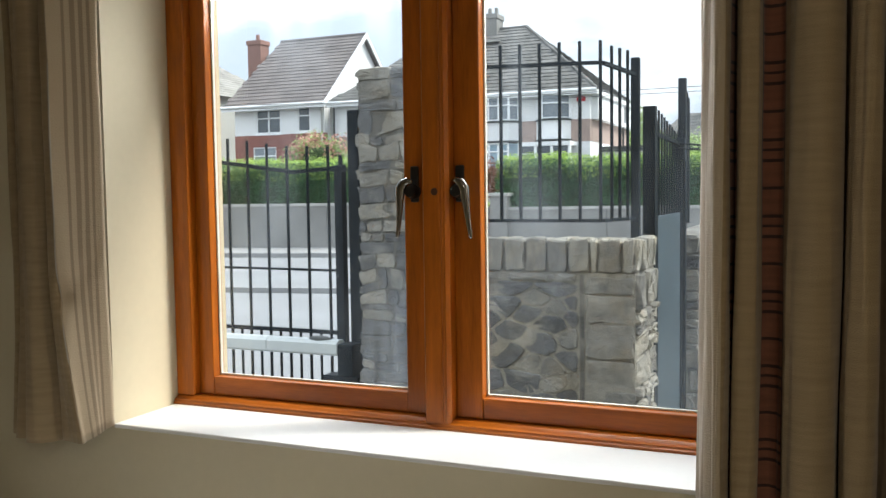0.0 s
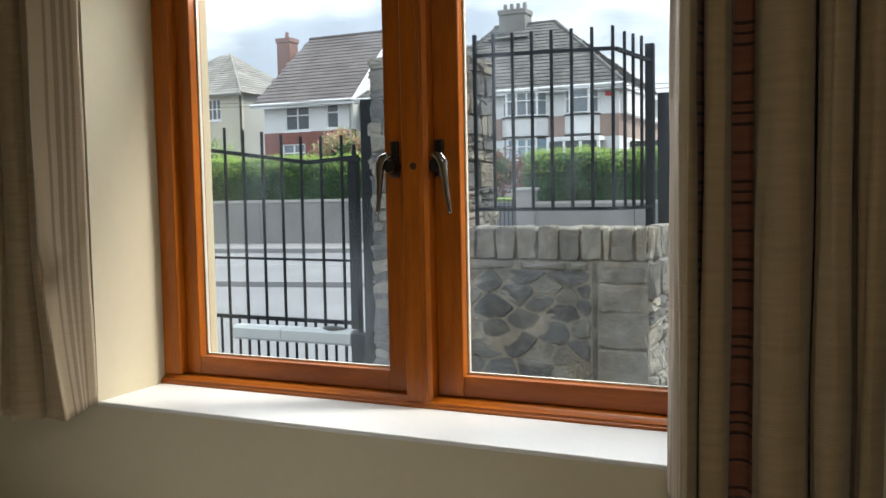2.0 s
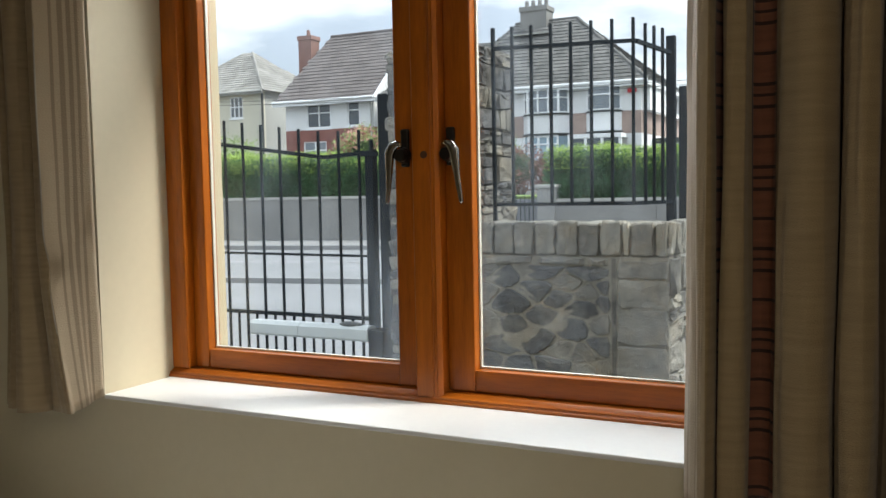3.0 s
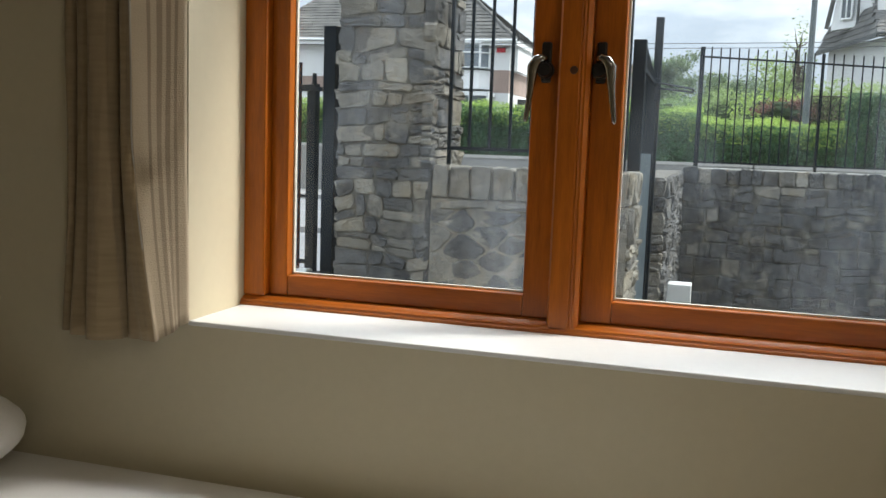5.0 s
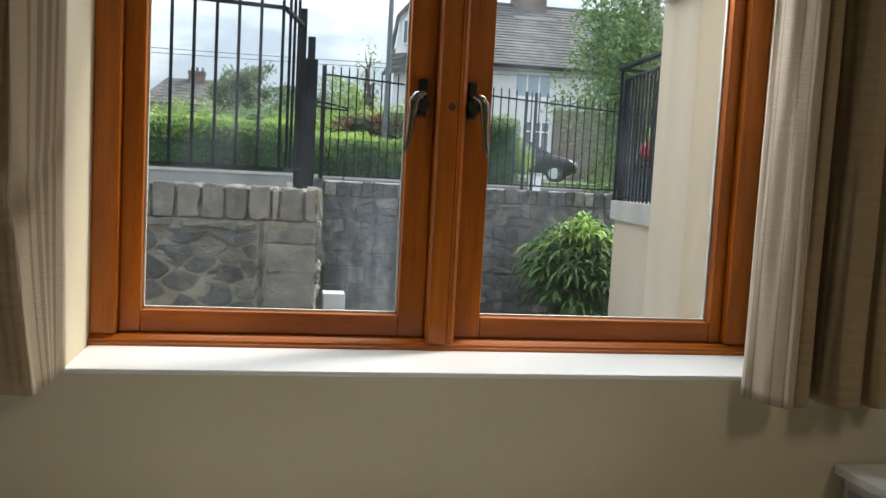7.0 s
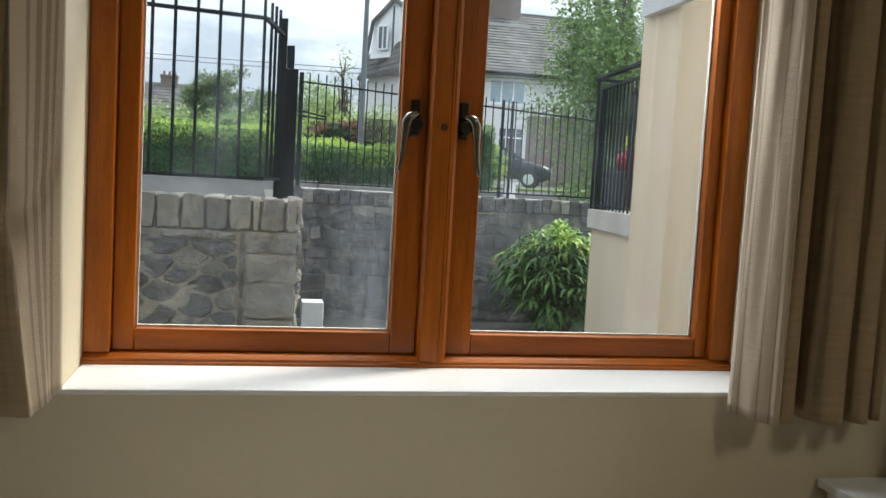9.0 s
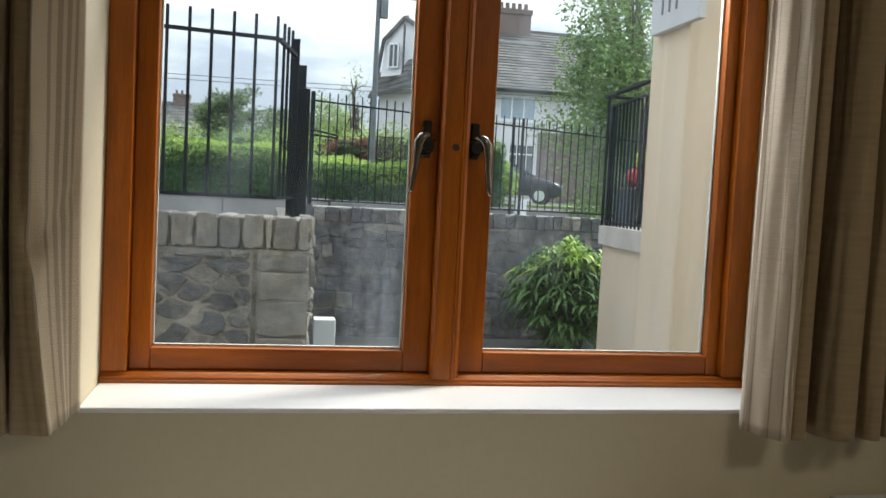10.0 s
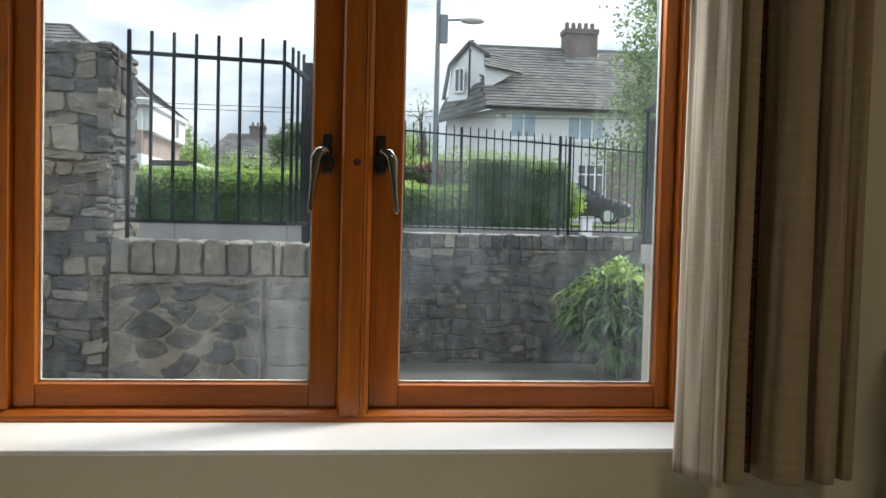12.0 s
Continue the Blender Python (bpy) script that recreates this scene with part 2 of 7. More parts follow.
def curtain_material(name, stripes, bands, lit_border, pale):
    """Linen weave; u runs across the cloth in metres, v up. bands: rust woven bands, stripes: taupe lines, each as (u, half width)."""
    m = bpy.data.materials.new(name)
    m.use_nodes = True
    n, l = m.node_tree.nodes, m.node_tree.links
    b = n["Principled BSDF"]
    b.inputs["Roughness"].default_value = 0.9
    b.inputs["Sheen Weight"].default_value = 0.15
    uv, sep = n.new("ShaderNodeUVMap"), n.new("ShaderNodeSeparateXYZ")
    l.new(uv.outputs[0], sep.inputs[0])

    def math_node(op, a, c, d=None):
        k = n.new("ShaderNodeMath")
        k.operation = op
        for i, v in enumerate((a, c, d)):
            if v is None:
                continue
            if isinstance(v, (int, float)):
                k.inputs[i].default_value = v
            else:
                l.new(v, k.inputs[i])
        return k.outputs[0]

    def band(source, at, half):
        return math_node("LESS_THAN", math_node("ABSOLUTE", math_node("SUBTRACT", source, at), 0.0), half)

    def mixed(fac, a, c):
        k = n.new("ShaderNodeMixRGB")
        l.new(fac, k.inputs["Fac"])
        for i, v in (("Color1", a), ("Color2", c)):
            if isinstance(v, tuple):
                k.inputs[i].default_value = (*v, 1)
            else:
                l.new(v, k.inputs[i])
        return k.outputs["Color"]

    u, v = sep.outputs["X"], sep.outputs["Y"]
    mp, slub = n.new("ShaderNodeMapping"), n.new("ShaderNodeTexNoise")
    mp.inputs["Scale"].default_value = (9, 90, 1)
    slub.inputs["Scale"].default_value, slub.inputs["Detail"].default_value = 1.0, 5
    l.new(uv.outputs[0], mp.inputs["Vector"])
    l.new(mp.outputs["Vector"], slub.inputs["Vector"])
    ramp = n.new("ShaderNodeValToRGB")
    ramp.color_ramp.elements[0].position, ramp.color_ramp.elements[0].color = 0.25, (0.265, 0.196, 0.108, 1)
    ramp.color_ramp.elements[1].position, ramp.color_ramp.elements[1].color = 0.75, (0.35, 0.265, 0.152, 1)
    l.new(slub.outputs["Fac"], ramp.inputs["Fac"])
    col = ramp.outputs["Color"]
    # paler woven edging along the leading edge, window light put into its colour
    col = mixed(math_node("MULTIPLY", math_node("LESS_THAN", u, lit_border), 0.85), col, pale)
    # narrow taupe stripes
    for at, half in stripes:
        col = mixed(math_node("MULTIPLY", band(u, at, half), 0.6), col, (0.20, 0.145, 0.10))
    # rust woven bands with dark rungs
    rung = math_node("FRACT", math_node("MULTIPLY", v, 8.2), 0.0)
    rungs = math_node("MAXIMUM", math_node("MAXIMUM", band(rung, 0.25, 0.022), band(rung, 0.39, 0.018)), math_node("MAXIMUM", band(rung, 0.52, 0.022), band(rung, 0.89, 0.02)))
    rust = mixed(rungs, mixed(slub.outputs["Fac"], (0.13, 0.052, 0.03), (0.32, 0.125, 0.068)), (0.045, 0.022, 0.016))
    for at, half in bands:
        col = mixed(band(u, at, half + 0.006), col, (0.045, 0.022, 0.016))
        col = mixed(band(u, at, half), col, rust)
    l.new(col, b.inputs["Base Color"])
    weave = n.new("ShaderNodeTexNoise")
    weave.inputs["Scale"].default_value = 1.0
    mp2 = n.new("ShaderNodeMapping")
    mp2.inputs["Scale"].default_value = (420, 420, 1)
    l.new(uv.outputs[0], mp2.inputs["Vector"])
    l.new(mp2.outputs["Vector"], weave.inputs["Vector"])
    relief = n.new("ShaderNodeBump")
    relief.inputs["Strength"].default_value, relief.inputs["Distance"].default_value = 0.5, 0.002
    l.new(math_node("ADD", weave.outputs["Fac"], math_node("MULTIPLY", slub.outputs["Fac"], 0.7)), relief.inputs["Height"])
    l.new(relief.outputs["Normal"], b.inputs["Normal"])
    return m


M = {}
M["wall"] = material("cream_wall_paint", (0.565, 0.507, 0.362), 0.85, vary=0.06, scale=1.5, fine=45, bump=0.12, bump_scale=0.003)
M["sill"] = material("white_satin_paint", (0.68, 0.685, 0.66), 0.45, vary=0.05, scale=4, fine=70)
M["ceiling"] = material("white_ceiling_paint", (0.78, 0.77, 0.74), 0.9, vary=0.04)
M["carpet"] = material("beige_carpet", (0.42, 0.36, 0.28), 0.95, vary=0.2, scale=3, fine=220, bump=0.4)
M["wood_up"] = wood_material("varnished_pine_upright", (0.41, 0.112, 0.008), (0.22, 0.054, 0.005), 2)
M["wood_across"] = wood_material("varnished_pine_across", (0.41, 0.112, 0.008), (0.22, 0.054, 0.005), 0)
M["glass"] = glass_material("window_glass", 0.04)
M["seal"] = material("pale_glazing_bead", (0.66, 0.65, 0.57), 0.5, vary=0.15)
M["chrome"] = material("polished_worn_chrome", (0.27, 0.26, 0.245), 0.15, 1.0, vary=0.12, fine=150)
M["handle_black"] = material("black_handle_plate", (0.012, 0.011, 0.011), 0.3, vary=0.2)
M["knot"] = material("dark_plug", (0.07, 0.025, 0.01), 0.5, vary=0.3)
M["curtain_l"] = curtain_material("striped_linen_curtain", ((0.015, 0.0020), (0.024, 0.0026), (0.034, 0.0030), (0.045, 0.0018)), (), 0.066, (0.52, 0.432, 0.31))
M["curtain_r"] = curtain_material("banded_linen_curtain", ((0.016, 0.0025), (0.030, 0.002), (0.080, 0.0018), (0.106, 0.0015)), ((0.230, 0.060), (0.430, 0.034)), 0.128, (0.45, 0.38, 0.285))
M["lining"] = material("pale_curtain_lining", (0.46, 0.43, 0.37), 0.9, vary=0.05)
M["linen"] = material("white_bed_linen", (0.80, 0.79, 0.77), 0.9, vary=0.05, scale=5, fine=140, bump=0.2, bump_scale=0.004)
M["white_board"] = material("white_melamine_board", (0.72, 0.73, 0.73), 0.4, vary=0.05)
M["grey_front"] = material("blue_grey_drawer_front", (0.36, 0.40, 0.42), 0.5, vary=0.08)
M["black_plastic"] = material("black_plastic", (0.03, 0.032, 0.03), 0.45, vary=0.2)

M["stone"] = stone_material("grey_limestone", (0.285, 0.272, 0.242), (0.105, 0.106, 0.106), (0.36, 0.34, 0.295), 0.26)
M["stone_blue"] = stone_material("dark_blue_limestone", (0.18, 0.184, 0.188), (0.058, 0.06, 0.065), (0.27, 0.262, 0.245), 0.16)
M["stone_pale"] = stone_material("pale_weathered_limestone", (0.42, 0.40, 0.35), (0.22, 0.21, 0.19), (0.46, 0.44, 0.39))
M["mortar"] = stone_material("lime_mortar", (0.345, 0.325, 0.28), (0.15, 0.143, 0.13), (0.41, 0.385, 0.335))
M["mortar_dark"] = stone_material("weathered_dark_mortar", (0.22, 0.21, 0.19), (0.07, 0.07, 0.068), (0.33, 0.315, 0.28))
M["joint_dark"] = stone_material("narrow_dark_joint", (0.10, 0.10, 0.098), (0.035, 0.036, 0.038), (0.14, 0.135, 0.125))
M["iron"] = material("black_painted_iron", (0.011, 0.016, 0.021), 0.55, 0.0, spec=0.12, vary=0.35, scale=9, fine=90, bump=0.15, bump_scale=0.003)
M["iron_grey"] = material("grey_galvanised_steel", (0.13, 0.15, 0.16), 0.5, 0.0, vary=0.3, scale=6, fine=60)
M["sheet"] = material("blue_grey_painted_sheet", (0.055, 0.080, 0.10), 0.5, 0.0, vary=0.25, scale=3, fine=30)
M["operator"] = material("light_grey_plastic_cover", (0.50, 0.53, 0.53), 0.45, vary=0.1)
M["concrete"] = material("grey_render", (0.25, 0.245, 0.235), 0.9, vary=0.3, scale=0.8, fine=18, bump=0.4)
M["coping"] = material("grey_concrete_coping", (0.42, 0.41, 0.38), 0.9, vary=0.25, scale=3, fine=40, bump=0.4)
M["coping_warm"] = material("warm_stone_coping", (0.50, 0.46, 0.40), 0.9, vary=0.25, scale=3, fine=40, bump=0.4)
M["cream"] = material("cream_masonry_paint", (0.62, 0.505, 0.365), 0.85, vary=0.07, scale=1.2, fine=60, bump=0.25, bump_scale=0.004)
M["white_plastic"] = material("white_plastic_box", (0.74, 0.75, 0.74), 0.5, vary=0.06)
M["asphalt"] = material("worn_pale_concrete_road", (0.215, 0.22, 0.23), 0.9, vary=0.2, scale=0.7, fine=60, bump=0.4)
M["paving"] = material("concrete_footway", (0.25, 0.25, 0.25), 0.9, vary=0.15, scale=0.8, fine=30)
M["line_white"] = material("worn_white_road_paint", (0.38, 0.38, 0.38), 0.8, vary=0.25, scale=5)
M["soil"] = material("yard_ground", (0.10, 0.10, 0.09), 0.95, vary=0.4, scale=1.5, fine=30, bump=0.6)
M["grass"] = material("lawn", (0.17, 0.24, 0.055), 0.95, vary=0.35, scale=0.9, fine=40, dark=(0.08, 0.14, 0.03))
M["white_render"] = material("white_rendered_wall", (0.74, 0.745, 0.75), 0.85, vary=0.08, scale=0.6, fine=20)
M["cream_render"] = material("pale_cream_render", (0.62, 0.59, 0.48), 0.85, vary=0.1, scale=0.6, fine=20)
M["grey_render"] = material("grey_side_render", (0.40, 0.40, 0.38), 0.9, vary=0.15, scale=0.6, fine=20)
M["pebble"] = material("brown_pebbledash", (0.34, 0.255, 0.22), 0.95, vary=0.25, scale=2, fine=60, bump=0.4)
M["brick_red"] = material("red_brick", (0.27, 0.115, 0.095), 0.9, vary=0.3, scale=3, fine=30, random_by="island")
M["brick_pale"] = material("weathered_red_brick", (0.27, 0.15, 0.125), 0.9, vary=0.3, scale=3, fine=30)
M["brick_brown"] = material("brown_grey_brick", (0.20, 0.158, 0.14), 0.9, vary=0.35, scale=3, fine=30)
M["tile_grey"] = material("grey_brown_roof_tile", (0.165, 0.145, 0.14), 0.85, vary=0.28, scale=0.8, fine=14, random_by="island")
M["tile_mossy"] = material("weathered_grey_roof_tile", (0.14, 0.136, 0.13), 0.9, vary=0.4, scale=1.2, fine=14, random_by="island", dark=(0.075, 0.076, 0.073))
M["tile_pale"] = material("pale_slate_roof_tile", (0.30, 0.29, 0.27), 0.9, vary=0.35, scale=0.8, fine=14, random_by="island")
M["upvc"] = material("white_window_plastic", (0.82, 0.83, 0.84), 0.4, vary=0.04)
M["dark_trim"] = material("dark_painted_trim", (0.045, 0.05, 0.05), 0.5, vary=0.2)
M["pane"] = material("dark_house_window_glass", (0.075, 0.09, 0.105), 0.08, vary=0.5, scale=1.4, fine=5, spec=0.8)
M["net"] = material("net_curtain_behind_glass", (0.22, 0.25, 0.28), 0.15, vary=0.3, scale=1.4, fine=7, spec=0.7)
M["pane_blue"] = material("blue_reflecting_window_glass", (0.30, 0.42, 0.50), 0.08, vary=0.35, scale=1.0, fine=5, spec=0.8)
M["bark"] = material("grey_brown_bark", (0.12, 0.10, 0.08), 0.95, vary=0.4, scale=6, fine=30, bump=0.6)
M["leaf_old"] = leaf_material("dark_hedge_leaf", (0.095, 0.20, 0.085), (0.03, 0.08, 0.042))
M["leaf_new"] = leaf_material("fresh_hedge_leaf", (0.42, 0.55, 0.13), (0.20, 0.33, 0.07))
M["leaf_mid"] = leaf_material("garden_shrub_leaf", (0.37, 0.47, 0.19), (0.18, 0.26, 0.09))
M["leaf_tree"] = leaf_material("tree_leaf", (0.255, 0.37, 0.13), (0.055, 0.115, 0.04))
M["leaf_far"] = leaf_material("distant_tree_leaf", (0.20, 0.27, 0.14), (0.08, 0.12, 0.06))
M["leaf_red"] = leaf_material("copper_leaf", (0.24, 0.10, 0.075), (0.10, 0.05, 0.04))
M["leaf_pink"] = leaf_material("pink_orange_blossom", (0.62, 0.34, 0.30), (0.36, 0.18, 0.14))
M["leaf_bamboo"] = leaf_material("glossy_lance_leaf", (0.13, 0.24, 0.07), (0.03, 0.07, 0.022))
M["leaf_bamboo_lit"] = leaf_material("lit_lance_leaf", (0.42, 0.56, 0.12), (0.16, 0.28, 0.05))
# dark colour that stands in for shade inside foliage
M["core"] = material("inner_foliage_shade", (0.03, 0.055, 0.018), 0.95, vary=0.4, scale=3, fine=20)
M["car_black"] = material("black_car_paint", (0.015, 0.019, 0.025), 0.28, vary=0.1, spec=0.25)
M["car_glass"] = material("tinted_car_glass", (0.10, 0.13, 0.15), 0.06, vary=0.2)
M["rubber"] = material("tyre_rubber", (0.02, 0.02, 0.02), 0.8, vary=0.2)
M["red_lamp"] = material("red_plastic_lens", (0.55, 0.02, 0.03), 0.25, vary=0.2)
M["hi_vis"] = material("yellow_green_marking", (0.50, 0.62, 0.05), 0.5, vary=0.15)
M["sign_grey"] = material("pale_grey_sign_enamel", (0.50, 0.51, 0.52), 0.5, vary=0.08)
M["ink"] = material("dark_grey_lettering", (0.12, 0.12, 0.12), 0.6, vary=0.1)

# ---- building tools ----
def part(name, bm, mat, parent=None, label="", smooth=False):
    """Links a bmesh as one mesh object, under a thing if one is given."""
    me = bpy.data.meshes.new(name)
    bmesh.ops.recalc_face_normals(bm, faces=bm.faces)
    bm.to_mesh(me)
    bm.free()
    me.materials.append(mat)
    if smooth:
        for p in me.polygons:
            p.use_smooth = True
    ob = new(name, me)
    if parent:
        ob.parent = parent
    if label:
        ob["label"] = label
    return ob


def raw(name, verts, faces, mat, parent=None, label=""):
    me = bpy.data.meshes.new(name)
    me.from_pydata(verts, [], faces)
    me.materials.append(mat)
    ob = new(name, me)
    if parent:
        ob.parent = parent
    if label:
        ob["label"] = label
    return ob


def thing(name, label, category, group="", kind=""):
    return tagged(new(name), label, category, group, kind)


def box(bm, x0, x1, y0, y1, z0, z1, bevel=0.0, segments=2):
    x0, x1, y0, y1, z0, z1 = min(x0, x1), max(x0, x1), min(y0, y1), max(y0, y1), min(z0, z1), max(z0, z1)
    vs = [bm.verts.new((x, y, z)) for x in (x0, x1) for y in (y0, y1) for z in (z0, z1)]
    fs = [bm.faces.new([vs[i] for i in q]) for q in ((0, 1, 3, 2), (4, 6, 7, 5), (0, 4, 5, 1), (2, 3, 7, 6), (0, 2, 6, 4), (1, 5, 7, 3))]
    if bevel:
        edges = list({e for f in fs for e in f.edges})
        bmesh.ops.bevel(bm, geom=edges, offset=bevel, segments=segments, affect="EDGES", profile=0.5)
    return bm


def boxed(name, x0, x1, y0, y1, z0, z1, mat, parent=None, label="", bevel=0.0):
    return part(name, box(bmesh.new(), x0, x1, y0, y1, z0, z1, bevel), mat, parent, label)


def rod(bm, p0, p1, r0, r1=None, n=8):
    """A tapered round bar between two points."""
    p0, p1 = Vector(p0), Vector(p1)
    r1 = r0 if r1 is None else r1
    turn = (p1 - p0).to_track_quat("Z", "Y").to_matrix()
    rings = []
    for p, r in ((p0, r0), (p1, r1)):
        rings.append([bm.verts.new(p + turn @ Vector((r * math.cos(a), r * math.sin(a), 0))) for a in (2 * math.pi * i / n for i in range(n))])
    for i in range(n):
        bm.faces.new((rings[0][i], rings[0][(i + 1) % n], rings[1][(i + 1) % n], rings[1][i]))
    bm.faces.new(rings[0][::-1])
    bm.faces.new(rings[1])
    return bm


def tube(bm, points, r, n=8):
    for a, b in zip(points, points[1:]):
        rod(bm, a, b, r, r, n)
    return bm


def prism(bm, outline, axis, lo, hi):
    """Extrudes a closed outline along an axis. Outline is in the two other axes, in x, y, z order."""
    def at(p, d):
        q = list(p)
        q.insert(axis, d)
        return bm.verts.new(q)
    a, b = [at(p, lo) for p in outline], [at(p, hi) for p in outline]
    bm.faces.new(a)
    bm.faces.new(b[::-1])
    for i in range(len(a)):
        j = (i + 1) % len(a)
        bm.faces.new((a[i], b[i], b[j], a[j]))
    return bm


def wall_with_holes(bm, x0, x1, z0, z1, y0, y1, holes):
    """A wall along x with rectangular openings (x0, x1, z0, z1)."""
    xs = sorted({x0, x1, *[h[0] for h in holes], *[h[1] for h in holes]})
    zs = sorted({z0, z1, *[h[2] for h in holes], *[h[3] for h in holes]})
    xs, zs = [x for x in xs if x0 <= x <= x1], [z for z in zs if z0 <= z <= z1]
    solid = {}
    for i in range(len(xs) - 1):
        for j in range(len(zs) - 1):
            cx, cz = (xs[i] + xs[i + 1]) / 2, (zs[j] + zs[j + 1]) / 2
            solid[i, j] = not any(h[0] < cx < h[1] and h[2] < cz < h[3] for h in holes)
    cache = {}
    def v(x, y, z):
        if (x, y, z) not in cache:
            cache[x, y, z] = bm.verts.new((x, y, z))
        return cache[x, y, z]
    for (i, j), s in solid.items():
        if not s:
            continue
        a, b, c, d = xs[i], xs[i + 1], zs[j], zs[j + 1]
        bm.faces.new((v(a, y0, c), v(b, y0, c), v(b, y0, d), v(a, y0, d)))
        bm.faces.new((v(a, y1, c), v(a, y1, d), v(b, y1, d), v(b, y1, c)))
        if not solid.get((i - 1, j)):
            bm.faces.new((v(a, y0, c), v(a, y0, d), v(a, y1, d), v(a, y1, c)))
        if not solid.get((i + 1, j)):
            bm.faces.new((v(b, y0, c), v(b, y1, c), v(b, y1, d), v(b, y0, d)))
        if not solid.get((i, j - 1)):
            bm.faces.new((v(a, y0, c), v(a, y1, c), v(b, y1, c), v(b, y0, c)))
        if not solid.get((i, j + 1)):
            bm.faces.new((v(a, y0, d), v(b, y0, d), v(b, y1, d), v(a, y1, d)))
    return bm


def leaves(name, points, size, mat, parent, seed, slender=0.55, droop=0.0, up=0.3, label=""):
    """Many small folded leaves, one mesh. points: an n x 3 array."""
    rng = np.random.default_rng(seed)
    p = np.asarray(points, float)
    n = len(p)
    s = size * rng.uniform(0.6, 1.3, (n, 1))
    d = rng.normal(size=(n, 3))
    d[:, 2] = d[:, 2] * 0.7 - droop
    d /= np.linalg.norm(d, axis=1, keepdims=True)
    k = rng.normal(size=(n, 3))
    k[:, 2] += up
    w = np.cross(d, k)
    w /= np.linalg.norm(w, axis=1, keepdims=True) + 1e-9
    tip, base, mid = p + d * s * 0.5, p - d * s * 0.5, p - d * s * 0.05
    a, b = mid + w * s * slender * 0.5, mid - w * s * slender * 0.5
    verts = np.concatenate([base, a, tip, b])
    i = np.arange(n)
    faces = np.stack([i, i + n, i + 2 * n, i + 3 * n], 1)
    return raw(name, verts.tolist(), faces.tolist(), mat, parent, label)


# ---- the room ----
WX0, WX1, WZ0, WZ1 = -1.606, -0.166, 0.926, 2.12      # window opening
WALL_IN, WALL_OUT = 1.535, 1.96
bm = wall_with_holes(bmesh.new(), -3.3, 1.5, 0.0, 2.5, WALL_IN, WALL_OUT, [(WX0, WX1, WZ0, WZ1)])
tagged(part("wall_north", bm, M["wall"]), "cream painted plaster wall with a deep window reveal", "wall", kind="structure")
tagged(boxed("wall_south", -3.3, 1.5, -3.15, -3.0, 0, 2.5, M["wall"]), "plain cream painted plaster wall", "wall", kind="structure")
tagged(boxed("wall_west", -3.45, -3.3, -3.15, 1.96, 0, 2.5, M["wall"]), "plain cream painted plaster wall", "wall", kind="structure")
tagged(boxed("wall_east", 1.5, 1.65, -3.15, 1.96, 0, 2.5, M["wall"]), "plain cream painted plaster wall", "wall", kind="structure")
tagged(boxed("floor", -3.45, 1.65, -3.15, 1.96, -0.12, 0, M["carpet"]), "beige carpeted floor of the room", "floor", kind="structure")
tagged(boxed("ceiling", -3.45, 1.65, -3.15, 1.96, 2.5, 2.62, M["ceiling"]), "plain white painted ceiling", "ceiling", kind="structure")

# window board
bm = box(bmesh.new(), WX0 + 0.001, WX1 - 0.001, WALL_IN - 0.003, 1.775, WZ0 - 0.004, WZ0 + 0.006, 0.003)
tagged(part("trim", bm, M["sill"]), "white painted window board in the reveal", "window sill", kind="structure")


